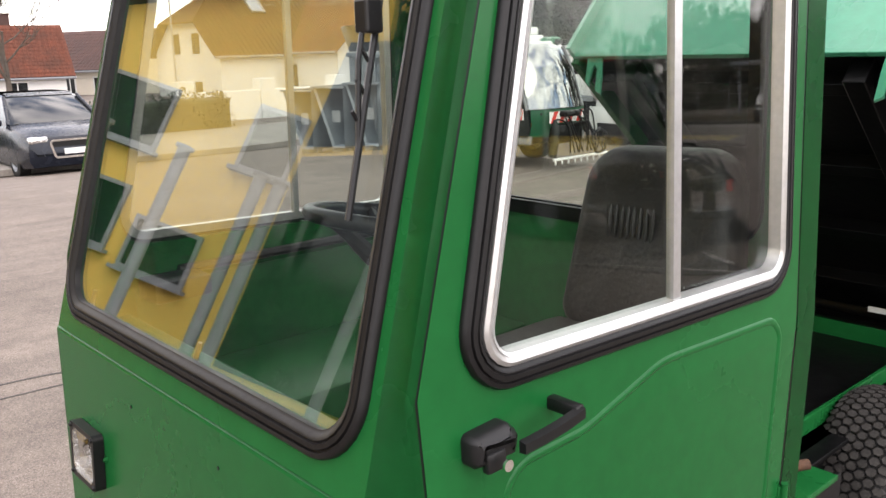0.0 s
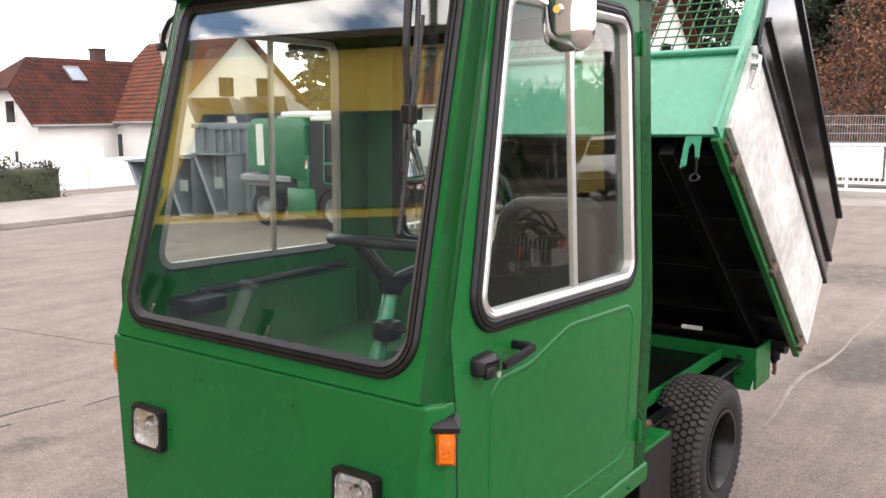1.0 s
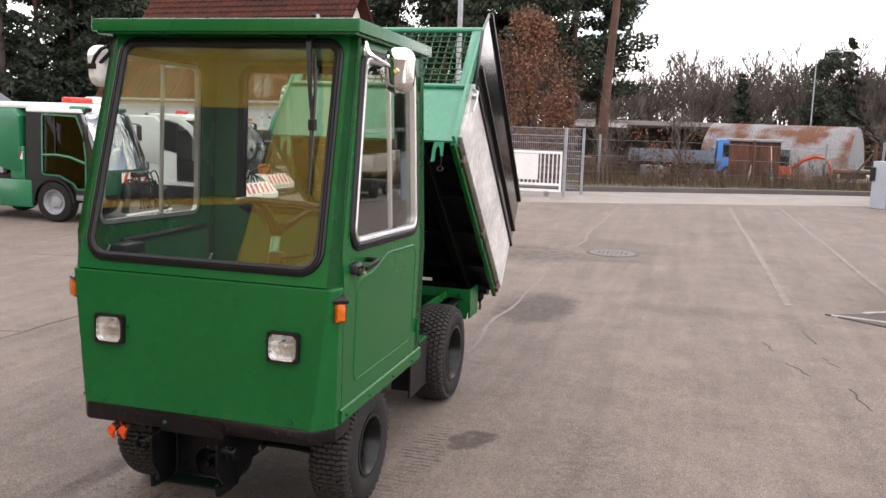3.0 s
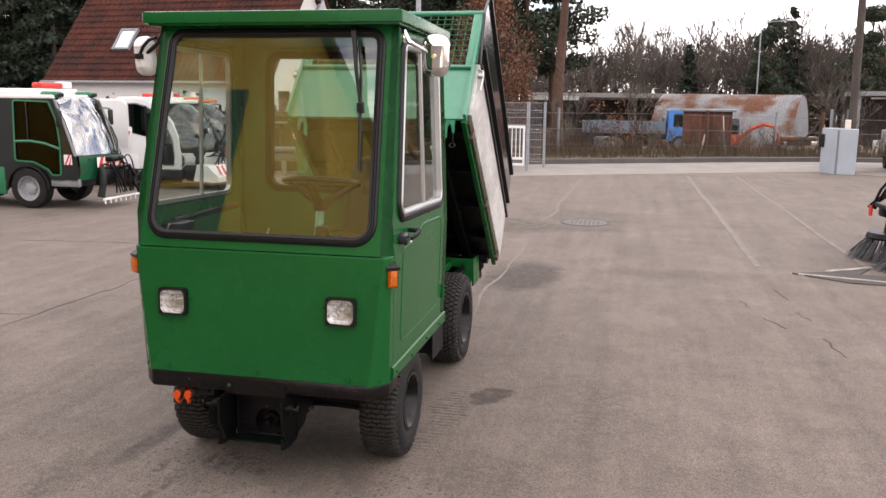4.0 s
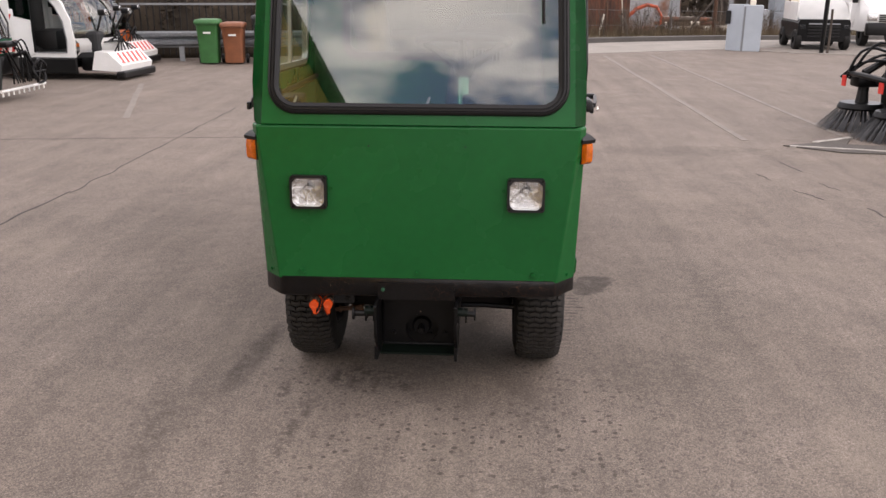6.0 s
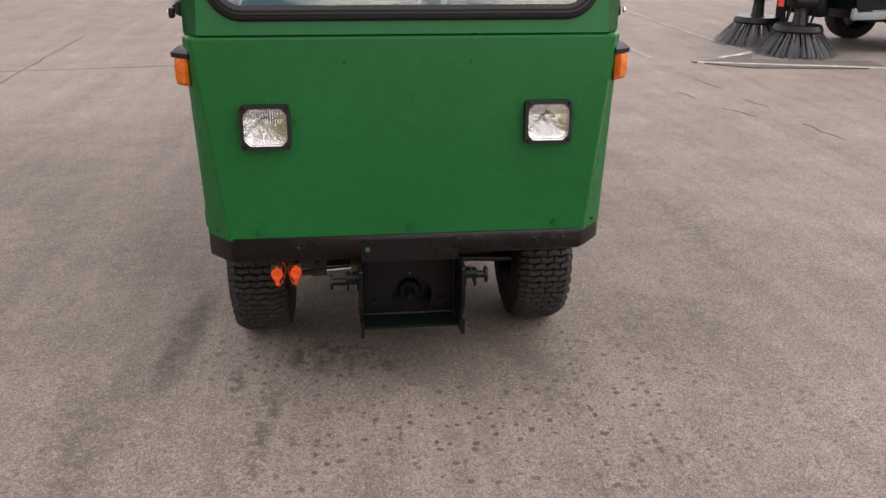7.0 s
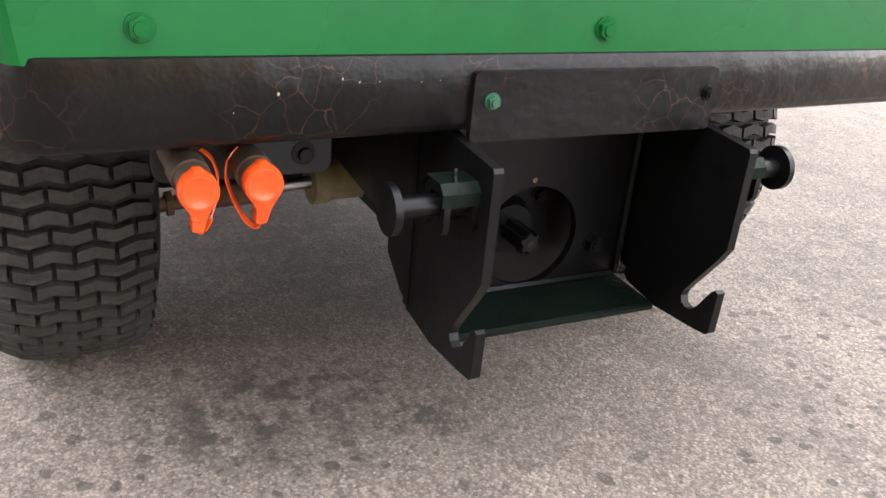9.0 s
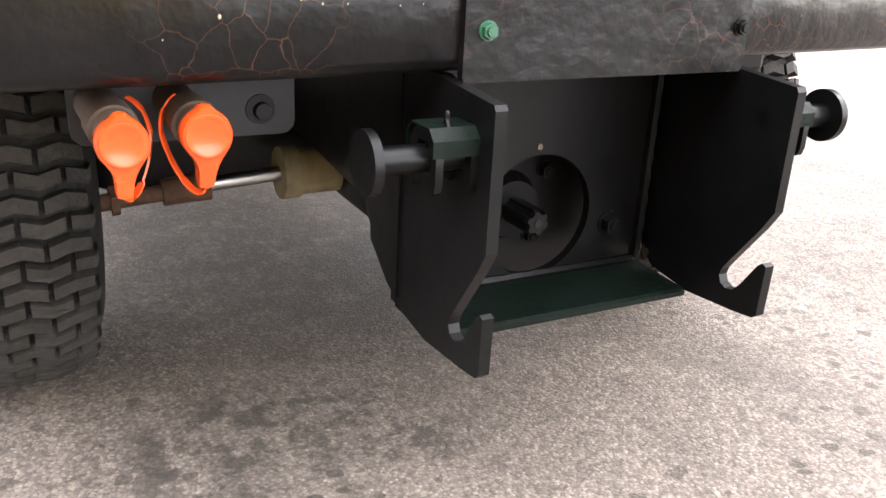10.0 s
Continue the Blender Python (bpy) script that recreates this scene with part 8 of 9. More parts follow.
    box(bm, (1.14, -0.58, 0.03), (1.29, 0.58, 0.15), 0.03)
    part("rubber_skirt", bm, RUBBER, e)
    bm = bmesh.new()
    box(bm, (0.50, -0.50, 0.14), (0.84, 0.50, 0.38), 0.05)
    part("front_frame", bm, STEEL_BLACK, e, smooth=True)
    for k in range(7):
        bm = bmesh.new()
        loop_hose(bm, (0.90, -0.40 + 0.13 * k, 0.60), (1.02, 0.42 - 0.12 * k, 0.45), 0.06 + 0.06 * (k % 4), 0.012, 40 + k)
        part("hydraulic_hose", bm, STEEL_BLACK, e, smooth=True)
    return e


box_sweeper(pose(-7.30, 8.52, 0, 0, 0, 1), MACHINE_GREEN, MACHINE_WHITE, "green compact road sweeper with a white spray bar", ())
arch_sweeper(pose(-6.95, 11.62, 0, 0, 0, -4), MACHINE_WHITE, "white compact road sweeper with striped front board")
arch_sweeper(pose(-7.75, 14.0, 0, 0, 0, -2), MACHINE_ORANGE, "orange compact road sweeper parked behind the others")
box_sweeper(pose(5.68, 6.70, 0, 0, 0, 187), DARK_GREEN, DARK_GREEN, "dark green compact road sweeper with two steel brooms", (-0.37, 0.37))


def skip_box(x, y, yaw, l, w, h, hopper):
    """Grey steel waste container with ribs, and a chute on top."""
    e = thing("waste_container", "grey steel waste container with slanted filling chute", "container", "grey containers", at=pose(x, y, ground_z(x, y), 0, 0, yaw))
    bm = bmesh.new()
    prof = [(-l / 2, 0.06), (l / 2, 0.06), (l / 2, h), (-l / 2, h)]
    plate(bm, rpoly(prof, 0.03, 2), lambda u, v, d: (u, -w / 2 + d, v), w)
    part("box_body", bm, SKIP_GREY, e)
    for k in range(6):
        u = -l / 2 + l * (k + 0.5) / 6
        for s in (-1, 1):
            bm = bmesh.new()
            y0, y1 = sorted((s * w / 2, s * (w / 2 + 0.05)))
            box(bm, (u - 0.03, y0, 0.08), (u + 0.03, y1, h - 0.05), 0.006)
            part("rib", bm, SKIP_GREY, e)
    bm = bmesh.new()
    box(bm, (-l / 2 - 0.03, -w / 2 - 0.06, h - 0.06), (l / 2 + 0.03, w / 2 + 0.06, h + 0.02), 0.01)
    part("top_rail", bm, SKIP_GREY, e)
    if hopper:
        for k in range(2):
            bm = bmesh.new()
            u = -l / 4 + l / 2 * k
            pts = [(-w * 0.62, h + 0.03), (w * 0.4, h + 0.03), (w * 0.4, h + 0.16), (-w * 0.75, h + 0.50), (-w * 0.85, h + 0.46)]
            for uu in (u - l * 0.2, u + l * 0.2):
                plate(bm, pts, lambda a, b, d: (uu + d, a, b), 0.015)
            rings_mesh(bm, [[(u - l * 0.2, a, b) for a, b in pts[2:4]], [(u + l * 0.2, a, b) for a, b in pts[2:4]]], False)
            part("chute", bm, SKIP_GREY, e)
    return e


skip_box(-10.72, 9.35, 22, 0.95, 1.2, 1.62, False)
skip_box(-11.4, 10.2, 22, 2.2, 1.2, 1.70, True)


def tilting_bin(x, y, yaw):
    """Open steel bin, wide at the top, with one slanting wall and a folded rim."""
    e = thing("tilting_bin", "grey steel tilting bin with a slanted wall", "bin", "tilting bins", at=pose(x, y, ground_z(x, y), 0, 0, yaw))
    outer = [(0.06, 0.10), (0.37, 0.10), (0.385, 1.13), (-0.37, 1.13)]
    inner = [(0.09, 0.14), (0.345, 0.14), (0.36, 1.13), (-0.33, 1.13)]
    bm = bmesh.new()
    rings_mesh(bm, [[(u, v0, z) for u, z in outer] for v0 in (-0.55, 0.55)] + [[(u, v0, z) for u, z in inner] for v0 in (0.52, -0.52)], True, True)
    part("bin_body", bm, SKIP_GREY, e)
    bm = bmesh.new()
    holed(bm, [(-0.41, -0.58), (0.42, -0.58), (0.42, 0.58), (-0.41, 0.58)], [(-0.33, -0.52), (0.36, -0.52), (0.36, 0.52), (-0.33, 0.52)], lambda u, v, d: (u, v, 1.165 - d), 0.035)
    part("rim", bm, SKIP_GREY, e)
    for v0 in (-0.40, 0.40):
        bm = bmesh.new()
        box(bm, (-0.05, v0 - 0.06, 0.0), (0.38, v0 + 0.06, 0.10), 0.008)
        part("fork_pocket", bm, SKIP_GREY, e)
    bm = bmesh.new()
    box(bm, (0.10, -0.562, 0.55), (0.30, -0.550, 0.75), 0.004)
    part("side_plate", bm, GALV, e)


for k in range(3):
    tilting_bin(-12.35 + 0.80 * k, 8.62 + 0.13 * k, 9)


# wheelie bins by the fence
def wheelie_bin(x, y, mat, label, h=0.94):
    e = thing("wheelie_bin", label, "bin", "wheelie bins", at=pose(x, y, ground_z(x, y), 0, 0, 8))
    bm = bmesh.new()
    rings_mesh(bm, [[(a * k, b * q, z) for a, b in rpoly([(-0.21, -0.24), (0.21, -0.24), (0.21, 0.24), (-0.21, 0.24)], 0.05, 3)] for z, k, q in ((0.03, 0.82, 0.78), (0.5, 0.92, 0.9), (h * 0.9, 1.0, 1.0), (h * 0.92, 1.08, 1.06), (h * 0.96, 1.08, 1.06))], True, False, True)
    part("bin_body", bm, mat, e, smooth=True)
    bm = bmesh.new()
    rings_mesh(bm, [[(a * k, b * k - 0.01, z) for a, b in rpoly([(-0.24, -0.28), (0.24, -0.28), (0.24, 0.26), (-0.24, 0.26)], 0.06, 3)] for z, k in ((h * 0.955, 1.0), (h, 1.0), (h + 0.03, 0.92), (h + 0.045, 0.6))], True, False, True)
    part("lid", bm, mat, e, smooth=True)
    for s in (-1, 1):
        bm = bmesh.new()
        lathe(bm, [(-0.025, 0.05), (-0.025, 0.09), (0.025, 0.09), (0.025, 0.05)], (s * 0.22, 0.2, 0.09), "x", 16, True)
        part("bin_wheel", bm, BLACK, e)
    bm = bmesh.new()
    tube(bm, [(-0.2, 0.27, h * 0.95), (-0.2, 0.33, h), (0.2, 0.33, h), (0.2, 0.27, h * 0.95)], 0.015, 6)
    part("bin_handle", bm, mat, e)
    bm = bmesh.new()
    box(bm, (-0.07, -0.252, h * 0.72), (0.07, -0.235, h * 0.76))
    part("label_strip", bm, MACHINE_WHITE, e)


wheelie_bin(-5.32, 14.2, BIN_GREEN, "dark green wheelie bin in front of the fence", 0.82)
wheelie_bin(-4.84, 14.25, BIN_BROWN, "red-brown wheelie bin in front of the fence", 0.76)
wheelie_bin(-4.25, 14.4, BIN_BLACK, "black wheelie bin in front of the fence", 0.90)

# guard rail and bar fence
FA, FB = Vector((-14.0, 13.2, 0)), Vector((-3.0, 15.6, 0))
fd = (FB - FA).normalized()
fm = Matrix.Translation(FA) @ Matrix.Rotation(math.atan2(fd.y, fd.x), 4, "Z")
FL = (FB - FA).length
rail = thing("guard_rail", "galvanised steel guard rail along the yard edge", "guard rail", at=fm @ pose(0, -0.25, 0))
bm = bmesh.new()
prof = [(0.0, 0.30), (-0.06, 0.34), (-0.06, 0.40), (0.0, 0.45), (-0.06, 0.50), (-0.06, 0.56), (0.0, 0.60)]
rings_mesh(bm, [[(x, y, z) for y, z in prof] for x in (0, FL * 0.25, FL * 0.5, FL * 0.75, FL)], False)
bmesh.ops.solidify(bm, geom=bm.faces[:], thickness=0.006)
part("rail_beam", bm, GALV, rail)
for k in range(6):
    bm = bmesh.new()
    box(bm, (FL * (k + 0.3) / 6 - 0.05, 0.01, -0.1), (FL * (k + 0.3) / 6 + 0.05, 0.09, 0.55), 0.008)
    part("rail_post", bm, GALV, rail)
fence = thing("bar_fence", "metal bar fence with vertical pickets", "fence", at=fm)
for z in (0.28, 1.12):
    bm = bmesh.new()
    box(bm, (0, -0.02, z - 0.02), (FL, 0.02, z + 0.02))
    part("fence_rail", bm, GREY_TRIM, fence)
picket = bmesh.new()
box(picket, (-0.012, -0.008, 0.10), (0.012, 0.008, 1.2))
pk = part("picket", picket, BLACK, fence)
for k in range(1, int(FL / 0.13)):
    o = new("picket", pk.data)
    o.parent = fence
    o.location = (k * 0.13, 0, 0)
bm = bmesh.new()
rh = random.Random(4)
box(bm, (0, 0.55, 0.0), (FL, 1.0, 1.35), 0.1, fm)
for k in range(380):
    p = fm @ Vector((rh.uniform(0, FL), rh.uniform(0.5, 1.1), rh.uniform(0.1, 1.55)))
    leaves(bm, rh, p, 0.25, 22, 0.06)
tagged(part("fence_hedge", bm, material("winter_hedge", (0.060, 0.044, 0.028), 0.9, var=0.5, scale=1.5, fine=10), flip=False), "brown winter hedge behind the bar fence", "hedge", kind="stuff")

# sliding gate at the entrance
gate = thing("sliding_gate", "white sliding gate with bars and a sheet panel", "gate", at=pose(-3.3, 17.1, 0) @ Matrix.Diagonal((0.86, 1, 1, 1)))
bm = bmesh.new()
for z in (0.16, 0.30, 1.04):
    box(bm, (0, -0.03, z - 0.03), (2.66, 0.03, z + 0.03), 0.006)
for x in (0.0, 1.3, 2.66):
    box(bm, (x - 0.03, -0.032, 0.13), (x + 0.03, 0.032, 1.07), 0.006)
part("gate_frame", bm, MACHINE_WHITE, gate)
for k in range(1, 24):
    bm = bmesh.new()
    x = 2.66 * k / 24
    box(bm, (x - 0.012, -0.012, 0.32), (x + 0.012, 0.012, 1.02))
    part("gate_bar", bm, MACHINE_WHITE, gate)
bm = bmesh.new()
box(bm, (0.9, -0.040, 0.40), (2.05, -0.034, 1.0))
part("sheet_panel", bm, MACHINE_WHITE, gate)
for x in (0.4, 2.3):
    bm = bmesh.new()
    cyl(bm, (x, -0.03, 0.08), (x, 0.03, 0.08), 0.07, n=16)
    part("gate_roller", bm, GREY_TRIM, gate)
bm = bmesh.new()
box(bm, (2.72, -0.05, 0.0), (2.80, 0.05, 1.62), 0.008)
part("gate_post", bm, GALV, gate)
mesh_f = thing("mesh_fence", "galvanised wire mesh fence behind the gate", "fence", at=pose(-8.0, 18.2, 0, 0, 0, 0))
for k in range(4):
    bm = bmesh.new()
    box(bm, (k * 2.45 - 0.03, -0.03, 0), (k * 2.45 + 0.03, 0.03, 1.62), 0.005)
    part("fence_post", bm, GALV, mesh_f)
bm = bmesh.new()
for k in range(146):
    box(bm, (k * 0.05, -0.003, 0.12), (k * 0.05 + 0.007, 0.003, 1.6))
for k in range(9):
    box(bm, (0, -0.008, 0.15 + k * 0.18), (7.3, -0.002, 0.165 + k * 0.18))
tagged(part("mesh_wire", bm, GALV, mesh_f), kind="stuff")

# switch cabinet by the road
cab_b = thing("switch_cabinet", "grey street switch cabinet with a dark gap between its doors", "cabinet", at=pose(6.23, 18.95, 0, 0, 0, -14) @ Matrix.Diagonal((0.80, 0.85, 0.94, 1)))
bm = bmesh.new()
turned = Matrix.Translation((0.02, -0.30, 0)) @ pose(0, 0, 0, 0, 0, -38) @ Matrix.Translation((-0.02, 0.30, 0))
box(bm, (-0.52, -0.30, 0.0), (0.015, 0.0, 1.15), 0.012, turned)
part("cabinet_body", bm, CABINET_GREY, cab_b)
bm = bmesh.new()
box(bm, (0.09, -0.30, 0.0), (0.58, 0.30, 1.13), 0.012)
part("cabinet_body", bm, CABINET_GREY, cab_b)
bm = bmesh.new()
box(bm, (0.02, -0.27, 0.0), (0.09, 0.28, 1.10))
part("middle_strip", bm, GREY_TRIM, cab_b)
bm = bmesh.new()
box(bm, (-0.56, -0.36, 0.66), (-0.40, -0.30, 1.0), 0.02, turned)
part("meter_box", bm, BLACK, cab_b)
bm = bmesh.new()
box(bm, (0.2, -0.05, 1.13), (0.36, 0.15, 1.36), 0.02)
part("top_box", bm, CREAM_WALL, cab_b)


def small_van(at, label, w=1.43):
    """Small white commercial vehicle, front towards local -y."""
    e = thing("utility_van", label, "van", "parked vans", at=at)
    bm = bmesh.new()
    secs = []
    for y, z0, z1, k in ((-0.02, 0.55, 0.82, 0.92), (0.05, 0.40, 0.98, 1.0), (0.45, 0.38, 1.08, 1.0), (0.75, 0.38, 1.25, 1.0)):
        secs.append([(x * k * w / 2, y, z) for x, z in ((-1, z0), (1, z0), (1, z1 - 0.1), (0.92, z1), (-0.92, z1), (-1, z1 - 0.1))])
    rings_mesh(bm, secs, True, False, True)
    part("bonnet", bm, MACHINE_WHITE, e, smooth=True)
    bm = bmesh.new()
    secs = []
    for y, z1, k in ((0.72, 1.15, 1.0), (1.15, 1.72, 0.90), (1.35, 1.80, 0.88), (2.6, 1.80, 0.88), (2.7, 1.6, 0.92)):
        secs.append([(x * w / 2, y, z) for x, z in ((-1, 0.38), (1, 0.38), (1, min(1.05, z1)), (k * 0.96, z1 - 0.02), (-k * 0.96, z1 - 0.02), (-1, min(1.05, z1)))])
    rings_mesh(bm, secs, True, False, True)
    part("body", bm, MACHINE_WHITE, e, smooth=True)
    bm = bmesh.new()
    rings_mesh(bm, [[(x * w / 2, y - 0.012, z) for x in (-k, -0.4, 0.4, k)] for y, z, k in ((0.76, 1.20, 0.86), (0.95, 1.45, 0.84), (1.12, 1.68, 0.80))], False)
    bmesh.ops.solidify(bm, geom=bm.faces[:], thickness=0.01)
    part("windscreen", bm, DARK_PANE, e)
    bm = bmesh.new()
    box(bm, (-w / 2 - 0.01, -0.10, 0.30), (w / 2 + 0.01, 0.10, 0.62), 0.04)
    part("bumper", bm, BLACK, e, smooth=True)
    for k in range(4):
        bm = bmesh.new()
        box(bm, (-0.42, -0.06, 0.64 + 0.05 * k), (0.42, 0.0, 0.67 + 0.05 * k))
        part("grille_bar", bm, BLACK, e)
    for s in (-1, 1):
        bm = bmesh.new()
        box(bm, (s * 0.57 - 0.12, -0.05, 0.66), (s * 0.57 + 0.12, 0.04, 0.84), 0.03)
        part("headlight", bm, REFLECTOR, e, smooth=True)
        for y in (0.55, 2.2):
            bm = bmesh.new()
            lathe(bm, [(-0.09, 0.1), (-0.09, 0.26), (-0.06, 0.29), (0.06, 0.29), (0.09, 0.26), (0.09, 0.1)], (s * (w / 2 - 0.10), y, 0.29), "x", 24)
            part("wheel", bm, TYRE, e, smooth=True)
        bm = bmesh.new()
        box(bm, (s * (w / 2 + 0.08) - 0.07, 0.9, 1.08), (s * (w / 2 + 0.08) + 0.07, 1.0, 1.32), 0.03)
        part("side_mirror", bm, BLACK, e, smooth=True)
    return e


def utility_vehicle(at):
    """Low open-front work vehicle: slatted black front, white hood and screen."""
    e = thing("utility_vehicle", "small white work vehicle with a black slatted front", "vehicle", at=at)
    w = 0.60
    bm = bmesh.new()
    rings_mesh(bm, [[(x * w, y, z) for x, z in ((-0.9, 0.24), (0.9, 0.24), (1.0, 0.34), (1.0, 0.74), (0.94, 0.84), (-0.94, 0.84), (-1.0, 0.74), (-1.0, 0.34))] for y in (0.0, 0.06, 0.9, 2.2)], True, False, True)
    part("front_panel", bm, STEEL_BLACK, e, smooth=False)
    for k in range(5):
        bm = bmesh.new()
        box(bm, (-0.36, -0.03, 0.36 + 0.085 * k), (0.36, 0.01, 0.40 + 0.085 * k), 0.008)
        part("grille_bar", bm, GREY_TRIM if k == 4 else BLACK, e)
    bm = bmesh.new()
    rings_mesh(bm, [[(x * w * k, y + 0.05 * abs(x) ** 2, z) for x in (-1, -0.92, -0.5, 0, 0.5, 0.92, 1)] for y, z, k in ((0.06, 0.85, 0.96), (0.14, 0.98, 0.98), (0.28, 1.16, 0.95), (0.46, 1.30, 0.88), (0.75, 1.36, 0.84), (1.9, 1.36, 0.84))], False)
    bmesh.ops.solidify(bm, geom=bm.faces[:], thickness=0.03)
    part("hood", bm, MACHINE_WHITE, e, "white rounded hood", smooth=True)
    for s in (-1, 1):
        bm = bmesh.new()
        box(bm, (s * w - 0.02, 0.2, 0.80), (s * w + 0.02, 1.9, 1.30), 0.01)
        part("side_sheet", bm, MACHINE_WHITE, e)
        bm = bmesh.new()
        box(bm, (s * 0.50 - 0.07, -0.02, 0.58), (s * 0.50 + 0.07, 0.02, 0.70), 0.02)
        part("headlight", bm, DARK_PANE, e)
        for y in (0.25, 1.8):
            bm = bmesh.new()
            lathe(bm, [(-0.08, 0.1), (-0.08, 0.25), (-0.05, 0.28), (0.05, 0.28), (0.08, 0.25), (0.08, 0.1)], (s * 0.56, y, 0.28), "x", 24)
            part("wheel", bm, TYRE, e, smooth=True)
    return e


utility_vehicle(pose(8.27, 19.15, 0, 0, 0, -7) @ Matrix.Diagonal((1, 1, 0.87, 1)))
small_van(pose(10.45, 20.3, 0, 0, 0, -6), "white work van with a black bumper parked on gravel", 1.4)
bm = bmesh.new()
tube(bm, [(7.93, 18.2, 0), (7.93, 18.2, 1.4), (7.92, 18.2, 2.9)], [0.05, 0.05, 0.045], 10)
tagged(part("steel_pole", bm, STEEL_BLACK), "dark steel pole standing in the gravel", "pole")
bm = bmesh.new()
tube(bm, [(8.05, 18.15, 0), (8.06, 18.15, 0.5), (8.05, 18.15, 1.0)], [0.03, 0.03, 0.028], 8)
tagged(part("sapling_stake", bm, BARK), "thin wooden stake in the gravel", "stake")
corner = thing("fence_corner_post", "rusty fence post with a leaning brace", "fence post", at=pose(7.07, 25.07, ground_z(7.07, 25.07)))
bm = bmesh.new()
cyl(bm, (0, 0, -0.1), (0, 0, 1.5), 0.06, n=10)
part("post", bm, RUST, corner)
bm = bmesh.new()
cyl(bm, (-0.95, 0.0, 0.0), (-0.05, 0, 1.2), 0.03, n=8)
part("brace", bm, BARK, corner)

# dark parked car across the yard
def parked_car(at):
    e = thing("parked_car", "dark grey estate car parked by the pavement", "car", at=at)
    hw = 0.93
    bm = bmesh.new()
    secs = []
    for x, z0, z1, k in ((2.35, 0.42, 0.66, 0.78), (2.28, 0.28, 0.86, 0.92), (2.0, 0.24, 0.98, 0.99), (1.1, 0.22, 1.08, 1.0), (0.0, 0.22, 1.06, 1.0), (-1.5, 0.24, 1.08, 1.0), (-2.1, 0.28, 1.04, 0.97), (-2.3, 0.42, 0.9, 0.9)):
        secs.append([(x, y * hw * k, z) for y, z in ((-0.94, z0), (0.94, z0), (1.0, z0 + 0.12), (1.0, z1 - 0.16), (0.94, z1 - 0.04), (0.7, z1), (-0.7, z1), (-0.94, z1 - 0.04), (-1.0, z1 - 0.16), (-1.0, z0 + 0.12))])
    rings_mesh(bm, secs, True, False, True)
    part("car_body", bm, CAR_DARK, e, smooth=True)
    bm = bmesh.new()
    secs = []
    for x, z1, k in ((1.12, 1.08, 0.93), (0.35, 1.58, 0.76), (0.0, 1.66, 0.74), (-1.2, 1.66, 0.74), (-1.9, 1.5, 0.76), (-2.15, 1.06, 0.9)):
        secs.append([(x, y * hw, z) for y, z in ((-0.95, 1.0), (0.95, 1.0), (k, z1 - 0.04), (k * 0.85, z1), (-k * 0.85, z1), (-k, z1 - 0.04))])
    rings_mesh(bm, secs, True, False, True)
    part("greenhouse", bm, DARK_PANE, e, smooth=True)
    bm = bmesh.new()
    rings_mesh(bm, [[(x, y * hw * k, z + 0.01) for y in (-1, -0.5, 0, 0.5, 1)] for x, z, k in ((0.30, 1.60, 0.68), (0.0, 1.665, 0.68), (-1.2, 1.665, 0.68), (-1.8, 1.56, 0.68))], False)
    bmesh.ops.solidify(bm, geom=bm.faces[:], thickness=0.02)
    part("car_roof", bm, CAR_DARK, e, smooth=True)
    for s in (-1, 1):
        for a, b in (((1.12, 1.06, 0.93), (0.32, 1.60, 0.75)), ((-0.35, 1.05, 0.95), (-0.40, 1.62, 0.74))):
            bm = bmesh.new()
            tube(bm, [(a[0], s * a[2] * hw, a[1]), (b[0], s * b[2] * hw, b[1])], 0.035, 8)
            part("pillar", bm, CAR_DARK, e)
        road_wheel(e, 1.42, s * (hw - 0.12), 0.36, 0.22, GALV, s)
        road_wheel(e, -1.38, s * (hw - 0.12), 0.36, 0.22, GALV, s)
        bm = bmesh.new()
        box(bm, (2.0, s * 0.66 - 0.18, 0.74), (2.31, s * 0.66 + 0.16, 0.88), 0.04)
        part("headlight", bm, REFLECTOR, e, smooth=True)
        bm = bmesh.new()
        box(bm, (0.75, s * 1.0 - 0.08, 1.04), (0.95, s * 1.0 + 0.08, 1.18), 0.04)
        part("side_mirror", bm, CAR_DARK, e, smooth=True)
    bm = bmesh.new()
    band(bm, rpoly([(-0.42, 0.46), (0.42, 0.46), (0.50, 0.80), (-0.50, 0.80)], 0.06, 4), [(0.02, 0.0), (0.02, 0.02), (-0.02, 0.02), (-0.02, 0.0)], lambda u, v, d: (2.345 - d, u, v))
    part("grille_frame", bm, CHROME, e, smooth=True)
    bm = bmesh.new()
    plate(bm, rpoly([(-0.40, 0.48), (0.40, 0.48), (0.48, 0.78), (-0.48, 0.78)], 0.05, 4), lambda u, v, d: (2.348 - d, u, v), 0.02)
    part("grille", bm, BLACK, e)
    bm = bmesh.new()
    box(bm, (2.352, -0.26, 0.52), (2.362, 0.26, 0.63))
    part("number_plate", bm, MACHINE_WHITE, e)


parked_car(pose(-17.5, 5.2, -0.56, 0, 0, -2) @ Matrix.Diagonal((1, 1, 0.92, 1)))

